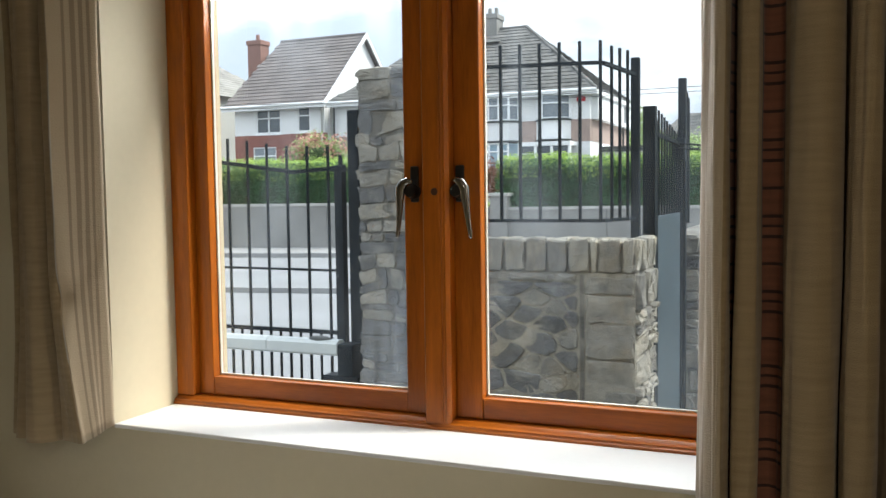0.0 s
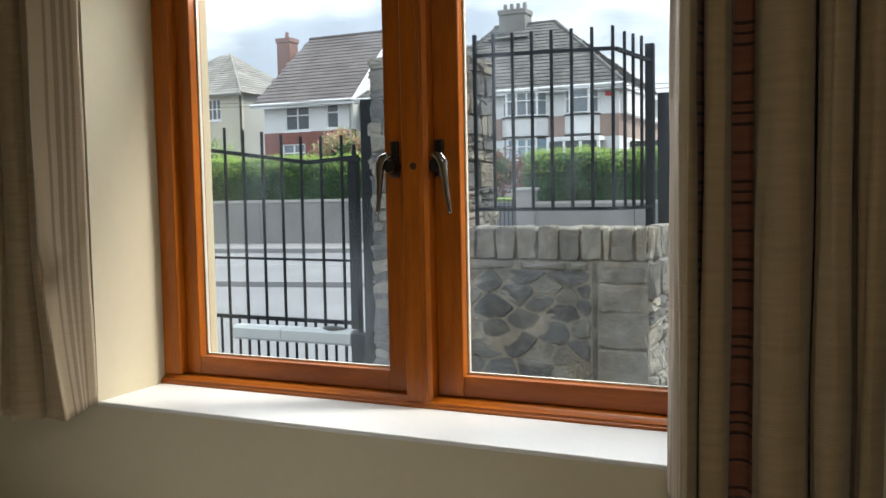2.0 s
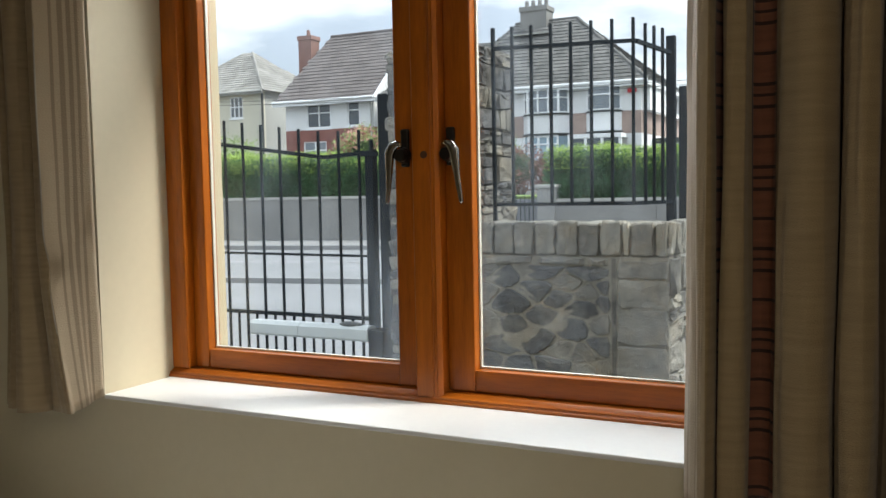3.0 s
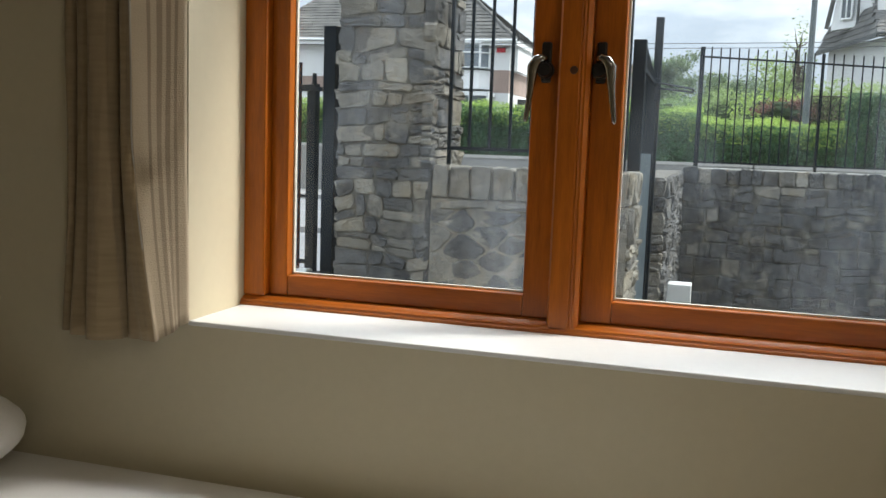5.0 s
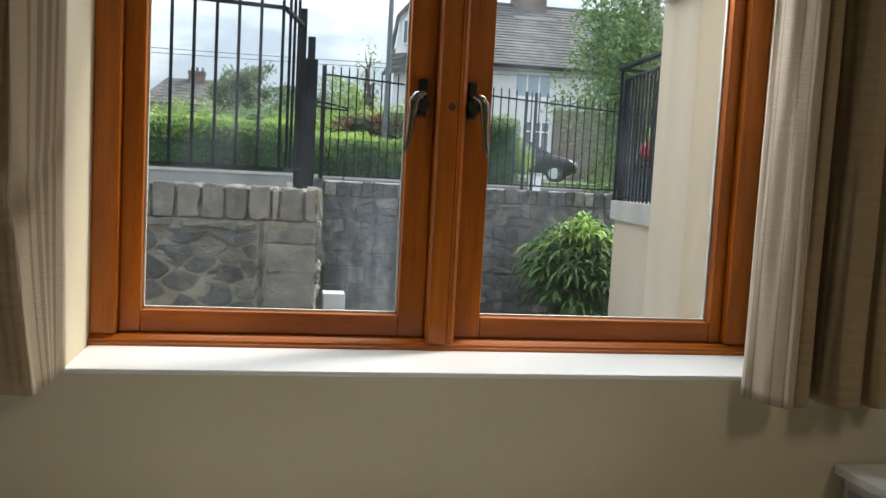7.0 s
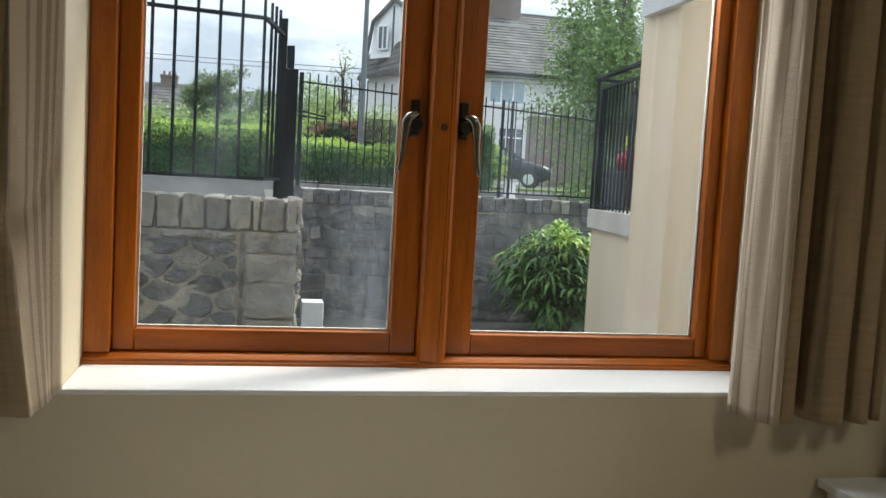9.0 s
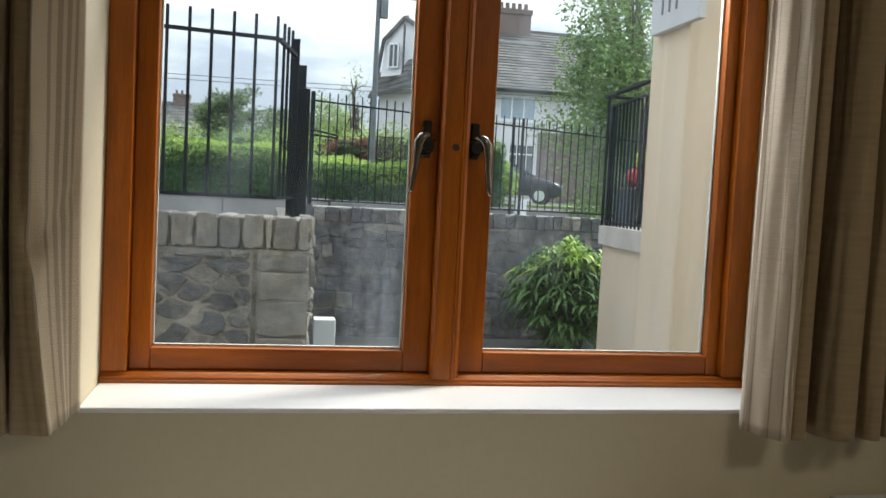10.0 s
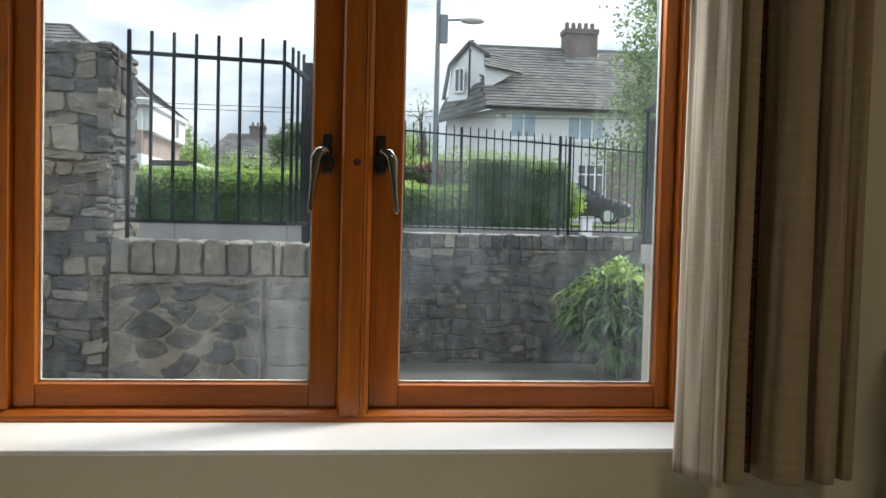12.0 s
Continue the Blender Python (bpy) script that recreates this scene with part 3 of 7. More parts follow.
def window_frame():
    w = thing("window_1", "varnished pine casement window with two side-hung sashes", "window", kind="structure")
    fy0, fy1 = 1.752, 1.832          # fixed frame
    sy0, sy1 = 1.778, 1.822          # sashes
    zs = WZ0 + 0.006
    part("jamb", box(bmesh.new(), WX0, WX0 + 0.052, fy0, fy1, zs + 0.021, WZ1, 0.004), M["wood_up"], w)
    part("jamb", box(bmesh.new(), WX1 - 0.052, WX1, fy0, fy1, zs + 0.021, WZ1, 0.004), M["wood_up"], w)
    part("head_rail", box(bmesh.new(), WX0 + 0.0525, WX1 - 0.0525, fy0, fy1, WZ1 - 0.055, WZ1, 0.004), M["wood_across"], w)
    # bottom rail with a moulded nose
    prof = [(1.738, zs), (1.738, zs + 0.006), (1.742, zs + 0.008), (1.742, zs + 0.0125), (1.749, zs + 0.0145), (1.754, zs + 0.0185), (1.757, zs + 0.0205), (1.85, zs + 0.0205), (1.85, zs)]
    part("bottom_rail", prism(bmesh.new(), prof, 0, WX0 + 0.0005, WX1 - 0.0005), M["wood_across"], w)
    # central post, chamfered, with a reeded edge
    cx = -0.886
    prof = [(cx - 0.031, 1.85), (cx - 0.031, 1.750), (cx - 0.026, 1.742), (cx + 0.010, 1.742), (cx + 0.013, 1.7445), (cx + 0.016, 1.742), (cx + 0.019, 1.7445), (cx + 0.023, 1.744), (cx + 0.031, 1.752), (cx + 0.031, 1.85)]
    mull = part("mullion", prism(bmesh.new(), prof, 2, zs + 0.010, WZ1 - 0.0555), M["wood_up"], w)
    part("plug", rod(bmesh.new(), (cx, 1.7425, 1.453), (cx, 1.7405, 1.453), 0.0085, 0.0075, 14), M["knot"], mull, "dark wooden plug")
    for x0, x1, gx0, gx1, hx, side in ((WX0 + 0.0525, cx - 0.0314, -1.511, -0.975, -0.946, -1), (cx + 0.0314, WX1 - 0.0525, -0.793, -0.247, -0.838, 1)):
        sash = thing("sash", "", "")
        sash.parent = w
        zb, gz0, gz1, zt = zs + 0.0212, 1.0, WZ1 - 0.115, WZ1 - 0.057
        part("stile", box(bmesh.new(), x0, gx0, sy0, sy1, zb, zt, 0.003), M["wood_up"], sash)
        part("stile", box(bmesh.new(), gx1, x1, sy0, sy1, zb, zt, 0.003), M["wood_up"], sash)
        part("rail", box(bmesh.new(), gx0 + 0.0004, gx1 - 0.0004, sy0 + 0.0012, sy1, zb, gz0, 0.003), M["wood_across"], sash)
        part("rail", box(bmesh.new(), gx0 + 0.0004, gx1 - 0.0004, sy0 + 0.0012, sy1, gz1, zt, 0.003), M["wood_across"], sash)
        seal = bmesh.new()
        for a, b, c, d in ((gx0 + 0.0005, gx0 + 0.004, gz0, gz1), (gx1 - 0.004, gx1 - 0.0005, gz0, gz1), (gx0 + 0.004, gx1 - 0.004, gz0 + 0.0005, gz0 + 0.004), (gx0 + 0.004, gx1 - 0.004, gz1 - 0.004, gz1 - 0.0005)):
            box(seal, a, b, 1.8035, 1.8125, c, d)
        part("glazing_seal", seal, M["seal"], sash)
        pane = part("pane", box(bmesh.new(), gx0 + 0.0005, gx1 - 0.0005, 1.8085, 1.8115, gz0 + 0.0005, gz1 - 0.0005), M["glass"], sash, "slightly dirty clear glass")
        pane.visible_shadow = False
        # cranked lever handle on its plate
        z = 1.45
        handle = part("handle", box(bmesh.new(), hx - 0.010, hx + 0.010, 1.768, 1.7775, z - 0.020, z + 0.060, 0.004), M["handle_black"], sash, "black window handle plate")
        neck = rod(bmesh.new(), (hx, 1.7675, z + 0.004), (hx, 1.758, z + 0.004), 0.0175, 0.0165, 20)
        rod(neck, (hx, 1.758, z + 0.004), (hx, 1.744, z + 0.004), 0.0150, 0.0125, 20)
        part("boss", neck, M["handle_black"], handle, smooth=False)
        # cranked lever: a broad hooked head over the boss, a tapering tail
        lever = bmesh.new()
        s = side
        path = [(hx - 0.006 * s, 1.746, z + 0.024), (hx + 0.004 * s, 1.744, z + 0.027), (hx + 0.014 * s, 1.743, z + 0.022), (hx + 0.0215 * s, 1.743, z + 0.009), (hx + 0.0235 * s, 1.744, z - 0.012),
                (hx + 0.0255 * s, 1.746, z - 0.036), (hx + 0.029 * s, 1.748, z - 0.066), (hx + 0.033 * s, 1.749, z - 0.094), (hx + 0.0335 * s, 1.749, z - 0.099)]
        wide = (0.004, 0.008, 0.0105, 0.0115, 0.0095, 0.0072, 0.0058, 0.0046, 0.002)
        deep = (0.004, 0.008, 0.010, 0.0105, 0.009, 0.0065, 0.005, 0.0038, 0.002)
        rings = []
        for i, p in enumerate(path):
            hw, ht = wide[i], deep[i]
            a = Vector(path[min(i + 1, 8)]) - Vector(path[max(i - 1, 0)])
            u = a.cross(Vector((0, 1, 0))).normalized()
            v = u.cross(a).normalized()
            rings.append([lever.verts.new(Vector(p) + u * hw * math.cos(t) + v * ht * math.sin(t)) for t in (2 * math.pi * k / 12 for k in range(12))])
        for r0, r1 in zip(rings, rings[1:]):
            for k in range(12):
                lever.faces.new((r0[k], r0[(k + 1) % 12], r1[(k + 1) % 12], r1[k]))
        lever.faces.new(rings[0][::-1])
        lever.faces.new(rings[-1])
        part("lever", lever, M["chrome"], handle, "worn polished chrome lever", smooth=True)
    return w


window_frame()


def smooth_line(points, per=7):
    """A smooth curve through plan points."""
    p = [Vector(q) for q in points]
    p = [p[0] * 2 - p[1], *p, p[-1] * 2 - p[-2]]
    out = []
    for a, b, c, d in zip(p, p[1:], p[2:], p[3:]):
        for i in range(per):
            t = i / per
            out.append(0.5 * ((2 * b) + (c - a) * t + (2 * a - 5 * b + 4 * c - d) * t * t + (3 * b - a - 3 * c + d) * t ** 3))
    return out + [p[-2]]


def curtain(label, top, bottom, z_top, z_bottom, mat, kink=None, front_first=True, drop=lambda t: t ** 1.15):
    """Hanging cloth from plan curves at its top and hem; u is measured along the cloth."""
    a, b = smooth_line(top), smooth_line(bottom)
    rows = 60
    me = bpy.data.meshes.new("curtain")
    verts, uvs, faces = [], [], []
    arc = [0.0]
    for p, q in zip(b, b[1:]):
        arc.append(arc[-1] + (q - p).length)
    for r in range(rows + 1):
        t = r / rows
        for i in range(len(a)):
            p = a[i].lerp(b[i], drop(t))
            z = z_top + (z_bottom(b[i]) - z_top) * t
            w = noise.noise(Vector((i * 0.21, z * 2.3, 4.0))) * 0.006 * t + noise.noise(Vector((arc[i] * 34.0, z * 1.5, 9.0))) * 0.0045 + noise.noise(Vector((arc[i] * 75.0, z * 6.0, 2.0))) * 0.0014
            x, y = p.x + w, p.y + w * 0.6
            if kink:
                k = math.exp(-((z - kink[1]) / 0.035) ** 2) * math.exp(-((arc[i] - kink[0]) / 0.016) ** 2)
                fold = math.exp(-((z - kink[1] - 0.05 + (arc[i] - 0.03) * 2.2) / 0.02) ** 2) * (0.005 < arc[i] < kink[0])
                x, y = x - 0.010 * k - 0.003 * fold, y + 0.016 * k + 0.004 * fold
            verts.append((x, y, z))
            uvs.append((arc[i], z))
    m = len(a)
    for r in range(rows):
        for i in range(m - 1):
            faces.append((r * m + i, r * m + i + 1, (r + 1) * m + i + 1, (r + 1) * m + i))
    me.from_pydata(verts, [], faces)
    layer = me.uv_layers.new(name="UVMap")
    for loop in me.loops:
        layer.data[loop.index].uv = uvs[loop.vertex_index]
    for p in me.polygons:
        p.use_smooth = True
    for slot in ((mat, M["lining"]) if front_first else (M["lining"], mat)):
        me.materials.append(slot)
    ob = new("curtain", me)
    thick = ob.modifiers.new("cloth", "SOLIDIFY")
    thick.thickness, thick.offset = 0.004, 0.0
    thick.material_offset = 1
    return tagged(ob, label, "curtain", "window curtains")


# plan of each hem, leading edge first
HEM_LEFT = [(-1.602, 1.527), (-1.620, 1.500), (-1.635, 1.475), (-1.640, 1.471), (-1.665, 1.474), (-1.695, 1.478), (-1.700, 1.500), (-1.703, 1.526), (-1.708, 1.526), (-1.710, 1.500),
            (-1.713, 1.475), (-1.725, 1.450), (-1.748, 1.435), (-1.770, 1.438), (-1.776, 1.480), (-1.780, 1.522), (-1.786, 1.480), (-1.796, 1.462), (-1.820, 1.455), (-1.832, 1.475),
            (-1.837, 1.524), (-1.845, 1.524), (-1.850, 1.490), (-1.866, 1.485), (-1.875, 1.525)]
HEAD_LEFT = [(-1.605, 1.527), (-1.638, 1.490), (-1.668, 1.452), (-1.674, 1.448), (-1.690, 1.452), (-1.706, 1.462), (-1.711, 1.490), (-1.716, 1.526), (-1.722, 1.526), (-1.723, 1.490),
             (-1.726, 1.458), (-1.736, 1.445), (-1.758, 1.444), (-1.773, 1.455), (-1.779, 1.490), (-1.784, 1.522), (-1.790, 1.497), (-1.800, 1.488), (-1.824, 1.488), (-1.832, 1.500),
             (-1.838, 1.524), (-1.845, 1.524), (-1.850, 1.502), (-1.862, 1.497), (-1.868, 1.525)]
HEM_RIGHT = [(-0.303, 1.515), (-0.297, 1.48), (-0.285, 1.44), (-0.270, 1.408), (-0.262, 1.401), (-0.256, 1.408), (-0.254, 1.44), (-0.253, 1.485), (-0.249, 1.503), (-0.244, 1.495),
             (-0.241, 1.46), (-0.238, 1.43), (-0.230, 1.421), (-0.219, 1.422), (-0.211, 1.432), (-0.210, 1.47), (-0.209, 1.498), (-0.194, 1.510), (-0.176, 1.502), (-0.168, 1.47),
             (-0.163, 1.445), (-0.152, 1.421), (-0.126, 1.407), (-0.103, 1.422), (-0.094, 1.450), (-0.093, 1.485), (-0.088, 1.517), (-0.083, 1.485), (-0.082, 1.450), (-0.073, 1.425),
             (-0.057, 1.413), (-0.043, 1.430), (-0.039, 1.47), (-0.034, 1.515), (-0.030, 1.47), (-0.020, 1.445), (-0.004, 1.44), (0.008, 1.46), (0.012, 1.515)]


def settle(t):
    """How far the cloth has swung from its hanging folds to its hem."""
    k = max(0.0, (t - 0.70) / 0.30)
    return k * k * (1.6 - 0.6 * k)


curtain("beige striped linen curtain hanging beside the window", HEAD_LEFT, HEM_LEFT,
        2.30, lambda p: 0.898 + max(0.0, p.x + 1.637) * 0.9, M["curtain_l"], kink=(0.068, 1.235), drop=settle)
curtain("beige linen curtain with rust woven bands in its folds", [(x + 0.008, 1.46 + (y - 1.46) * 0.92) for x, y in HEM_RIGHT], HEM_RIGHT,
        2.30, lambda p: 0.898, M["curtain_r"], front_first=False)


def curtain_rail():
    c = thing("curtain_rail", "slim white curtain rail above the window", "curtain rail")
    part("rail", box(bmesh.new(), -2.0, 0.2, 1.42, 1.45, 2.305, 2.335, 0.004), M["white_board"], c)
    for x in (-1.9, -0.88, 0.1):
        part("bracket", box(bmesh.new(), x - 0.012, x + 0.012, 1.4505, 1.534, 2.31, 2.33), M["white_board"], c)


curtain_rail()


def bed():
    b = thing("bed", "single bed with plain white linen along the wall", "bed")
    bm = box(bmesh.new(), -2.42, -0.55, 0.62, 1.515, 0.08, 0.34, 0.02)
    part("base", bm, M["carpet"], b)
    bm = box(bmesh.new(), -2.42, -0.55, 0.60, 1.530, 0.345, 0.615, 0.035, 4)
    part("mattress", bm, M["linen"], b, smooth=True)
    for x in (-2.34, -0.63):
        for y in (0.7, 1.44):
            part("leg", rod(bmesh.new(), (x, y, 0.0), (x, y, 0.079), 0.022, 0.026, 12), M["handle_black"], b)


bed()
bm = bmesh.new()
bmesh.ops.create_uvsphere(bm, u_segments=28, v_segments=16, radius=1)
for v in bm.verts:
    x, y, z = v.co
    e = max(abs(x), abs(y))
    v.co = (-2.10 + 0.22 * math.copysign(abs(x) ** 0.6, x), 1.22 + 0.27 * math.copysign(abs(y) ** 0.6, y), 0.705 + 0.095 * z * (1 - 0.25 * e * e))
tagged(part("pillow", bm, M["linen"], smooth=True), "plump white pillow lying on the bed", "pillow")


def drawers():
    d = thing("chest_of_drawers", "white chest of drawers with grey fronts", "chest of drawers")
    part("carcass", box(bmesh.new(), -0.045, 0.86, 1.10, 1.525, 0.0, 0.727, 0.002), M["white_board"], d)
    part("top", box(bmesh.new(), -0.068, 0.885, 1.07, 1.530, 0.7275, 0.747, 0.003), M["white_board"], d)
    part("side_panel", box(bmesh.new(), -0.0485, -0.0455, 1.12, 1.505, 0.04, 0.70, 0.001), M["grey_front"], d, "grey side panel")
    for i in range(3):
        z = 0.06 + i * 0.222
        dr = part("drawer", box(bmesh.new(), -0.03, 0.845, 1.084, 1.0995, z, z + 0.21, 0.003), M["grey_front"], d, "grey drawer front")
        part("handle", rod(bmesh.new(), (0.32, 1.072, z + 0.16), (0.50, 1.072, z + 0.16), 0.006), M["chrome"], dr)


drawers()
tagged(boxed("storage_box", 0.105, 0.48, 1.20, 1.46, 0.7475, 0.92, M["upvc"], bevel=0.004), "plain white storage box on the chest", "box")
spk = thing("speaker", "black speaker standing on a white box", "speaker")
part("cabinet", box(bmesh.new(), 0.118, 0.30, 1.25, 1.45, 0.9205, 1.175, 0.006), M["black_plastic"], spk)
part("grille", box(bmesh.new(), 0.131, 0.287, 1.2435, 1.2495, 0.932, 1.163, 0.002), M["rubber"], spk)


# unseen fill light, added to brighten the room side of walls and curtains
def fill_light():
    l = thing("fill_light", "round base of an added fill light under the ceiling", "ceiling light")
    part("base", rod(bmesh.new(), (0.3, -0.55, 2.4995), (0.3, -0.55, 2.47), 0.29, 0.29, 32), M["white_board"], l)
    lamp = bpy.data.lights.new("fill_lamp", "AREA")
    lamp.shape, lamp.size, lamp.energy, lamp.color = "DISK", 0.55, FILL_WATTS, (1.0, 0.905, 0.75)
    new("fill_lamp", lamp).matrix_world = look((0.3, -0.55, 2.455), (0.3, -0.55, 0))


fill_light()

# ---- ground ----
def road_edge(x):
    """Where the far boundary wall stands."""
    return 22.2 + 0.2 * x


def ground_height(x, y):
    far = road_edge(max(-40, min(25, x)))
    if y > far + 0.1:
        return 1.08 + 0.012 * max(0, y - far)
    side = 1 / (1 + math.exp(-max(-2, min(2, x + 1.3)) * 14))           # the sunk yard lies east of the gate pier
    ramp = max(0.0, min(1.0, (y - 5.2) / 3.5)) * 0.28 - 0.30
    low = -0.30 if y < 9.9 else -0.03
    return ramp * (1 - side) + low * side


xs = [-900, -300, -120, -60, -45, -35] + [-30 + i for i in range(28)] + [-1.9, -1.6, -1.45, -1.3, -1.15, -1.0, -0.5, 0.5, 1.5, 3] + [4 + i for i in range(20)] + [30, 40, 60, 120, 300, 900]
ts = [-900, -100, -30, -10, 0, 2, 4, 5.2, 6, 7, 8, 9.0, 9.89, 9.91, 10.5]
us = [0.0, 0.09, 0.11, 4, 10, 20, 40, 80, 200, 900]
verts, faces = [], []
for x in xs:
    col = [(x, y) for y in ts] + [(x, 10.5 + (road_edge(max(-40, min(25, x))) - 10.5) * k / 6) for k in range(1, 6)] + [(x, road_edge(max(-40, min(25, x))) + u) for u in us]
    verts += [(px, py, ground_height(px, py)) for px, py in col]
h = len(ts) + 5 + len(us)
for i in range(len(xs) - 1):
    for j in range(h - 1):
        faces.append((i * h + j, (i + 1) * h + j, (i + 1) * h + j + 1, i * h + j + 1))
ground = raw("ground", verts, faces, M["soil"])
ground.data.materials.append(M["asphalt"])
for p in ground.data.polygons:
    p.material_index = 1 if p.center.x < -1.3 and 0 < p.center.y < 22 else 0
tagged(ground, "dark yard and garden ground running to the horizon", "ground", kind="structure")


def strip(name, x0, x1, off0, off1, z0, z1, mat, label, category, n=24):
    """A long slab that follows the far boundary; off: metres this side of it."""
    bm = bmesh.new()
    rows = []
    for i in range(n + 1):
        x = x0 + (x1 - x0) * i / n
        y = road_edge(x)
        rows.append([bm.verts.new(p) for p in ((x, y - off0, z0), (x, y - off1, z0), (x, y - off1, z1), (x, y - off0, z1))])
    for a, b in zip(rows, rows[1:]):
        for k in range(4):
            bm.faces.new((a[k], a[(k + 1) % 4], b[(k + 1) % 4], b[k]))
    bm.faces.new(rows[0])
    bm.faces.new(rows[-1][::-1])
    return tagged(part(name, bm, mat), label, category, kind="structure")


strip("road", -60, 34, 2.2, 9.2, -0.02, 0.004, M["asphalt"], "pale worn concrete road beyond the gate", "road")
strip("pavement", -60, 34, 0.0, 2.07, -0.02, 0.11, M["paving"], "concrete footway along the far garden walls", "pavement")
strip("kerb", -60, 34, 2.07, 2.2, -0.02, 0.105, M["paving"], "concrete kerb of the far footway", "kerb")
strip("kerb", -60, 34, 9.2, 9.33, -0.03, 0.06, M["paving"], "concrete kerb of the near footway", "kerb")
strip("road_marking", -60, 34, 5.65, 5.75, 0.006, 0.009, M["line_white"], "worn white line along the road", "road marking")
strip("road_marking", -60, 34, 2.32, 2.40, 0.006, 0.009, M["line_white"], "worn pale line along the kerb", "road marking")

# ---- rubble walls ----
STONES = []


def stone_meshes():
    """A set of rough stones in a unit block, faces towards -y."""
    rng = random.Random(5)
    for kind in range(16):
        bm = bmesh.new()
        n = rng.choice((7, 8, 9)) if kind < 8 else 8
        ring = []
        for i in range(n):
            a = 2 * math.pi * (i + rng.uniform(-0.2, 0.2)) / n + 0.4
            p = 0.42 if kind < 8 else 0.22
            x = 0.5 * math.copysign(abs(math.cos(a)) ** p, math.cos(a)) * rng.uniform(0.88, 1.0)
            z = 0.5 * math.copysign(abs(math.sin(a)) ** p, math.sin(a)) * rng.uniform(0.88, 1.0)
            ring.append((x, z))
        back = [bm.verts.new((x, 0.9, z)) for x, z in ring]
        edge = [bm.verts.new((x, rng.uniform(0.0, 0.22), z)) for x, z in ring]
        face = [bm.verts.new((x * rng.uniform(0.68, 0.86), rng.uniform(-0.32, -0.05), z * rng.uniform(0.68, 0.86))) for x, z in ring]
        mid = bm.verts.new((rng.uniform(-0.1, 0.1), rng.uniform(-0.35, -0.12), rng.uniform(-0.1, 0.1)))
        for i in range(n):
            j = (i + 1) % n
            bm.faces.new((back[i], back[j], edge[j], edge[i]))
            bm.faces.new((edge[i], edge[j], face[j], face[i]))
            bm.faces.new((face[i], face[j], mid))
        bmesh.ops.recalc_face_normals(bm, faces=bm.faces)
        me = bpy.data.meshes.new("stone")
        bm.to_mesh(me)
        bm.free()
        STONES.append(me)


stone_meshes()
STONE_SETS = {}


def stone(name, parent, mat, centre, size, turn_z=0.0, rng=random, rounded=False, tilt=4):
    """One stone: centre of its face, size (along, depth, up); turn_z: which way it faces, 0 is towards -y."""
    k = rng.randrange(0, 8) if rounded else rng.randrange(8, 16)
    key = (k, mat.name)
    if key not in STONE_SETS:
        me = STONES[k].copy()
        me.materials.append(mat)
        STONE_SETS[key] = me
    ob = new(name, STONE_SETS[key])
    ob.parent = parent
    ob.matrix_basis = pose(*centre, 0, rng.uniform(-tilt, tilt), turn_z) @ Matrix.Diagonal((size[0], size[1], size[2], 1))
    return ob


def rubble(parent, a, b, z0, z1, face_z, mats, rng, w=(0.10, 0.24), hgt=(0.07, 0.13), gap=0.012, rounded=0.5, depth=0.07):
    """Courses of rough stones on the face that runs from plan point a to b; face_z: its turn."""
    ax, ay = a
    bx, by = b
    length = math.hypot(bx - ax, by - ay)
    z = z0
    while z < z1 - 0.02:
        ch = min(rng.uniform(*hgt), z1 - z)
        if z1 - z - ch < 0.05:
            ch = z1 - z
        s = 0.0
        while s < length - 0.01:
            cw = min(rng.uniform(*w), length - s)
            if length - s - cw < 0.06:
                cw = length - s
            hh = ch * rng.uniform(0.82, 1.0)
            m = rng.choices([k for k, _ in mats], [v for _, v in mats])[0]
            t = (s + cw / 2) / length
            stone("stone", parent, m, (ax + (bx - ax) * t, ay + (by - ay) * t, z + ch / 2 + rng.uniform(-0.006, 0.006)),
                  (max(0.03, cw - gap * rng.uniform(0.6, 1.8)), depth * rng.uniform(0.8, 1.2), max(0.03, hh - gap)), face_z, rng, rng.random() < rounded)
            s += cw
        z += ch


def clip_poly(poly, px, pz, nx, nz):
    """Keeps the side of a polygon that lies behind a line."""
    out = []
    for (x0, z0), (x1, z1) in zip(poly, poly[1:] + poly[:1]):
        d0, d1 = (x0 - px) * nx + (z0 - pz) * nz, (x1 - px) * nx + (z1 - pz) * nz
        if d0 <= 0:
            out.append((x0, z0))
        if (d0 < 0 < d1) or (d1 < 0 < d0):
            t = d0 / (d0 - d1)
            out.append((x0 + (x1 - x0) * t, z0 + (z1 - z0) * t))
    return out


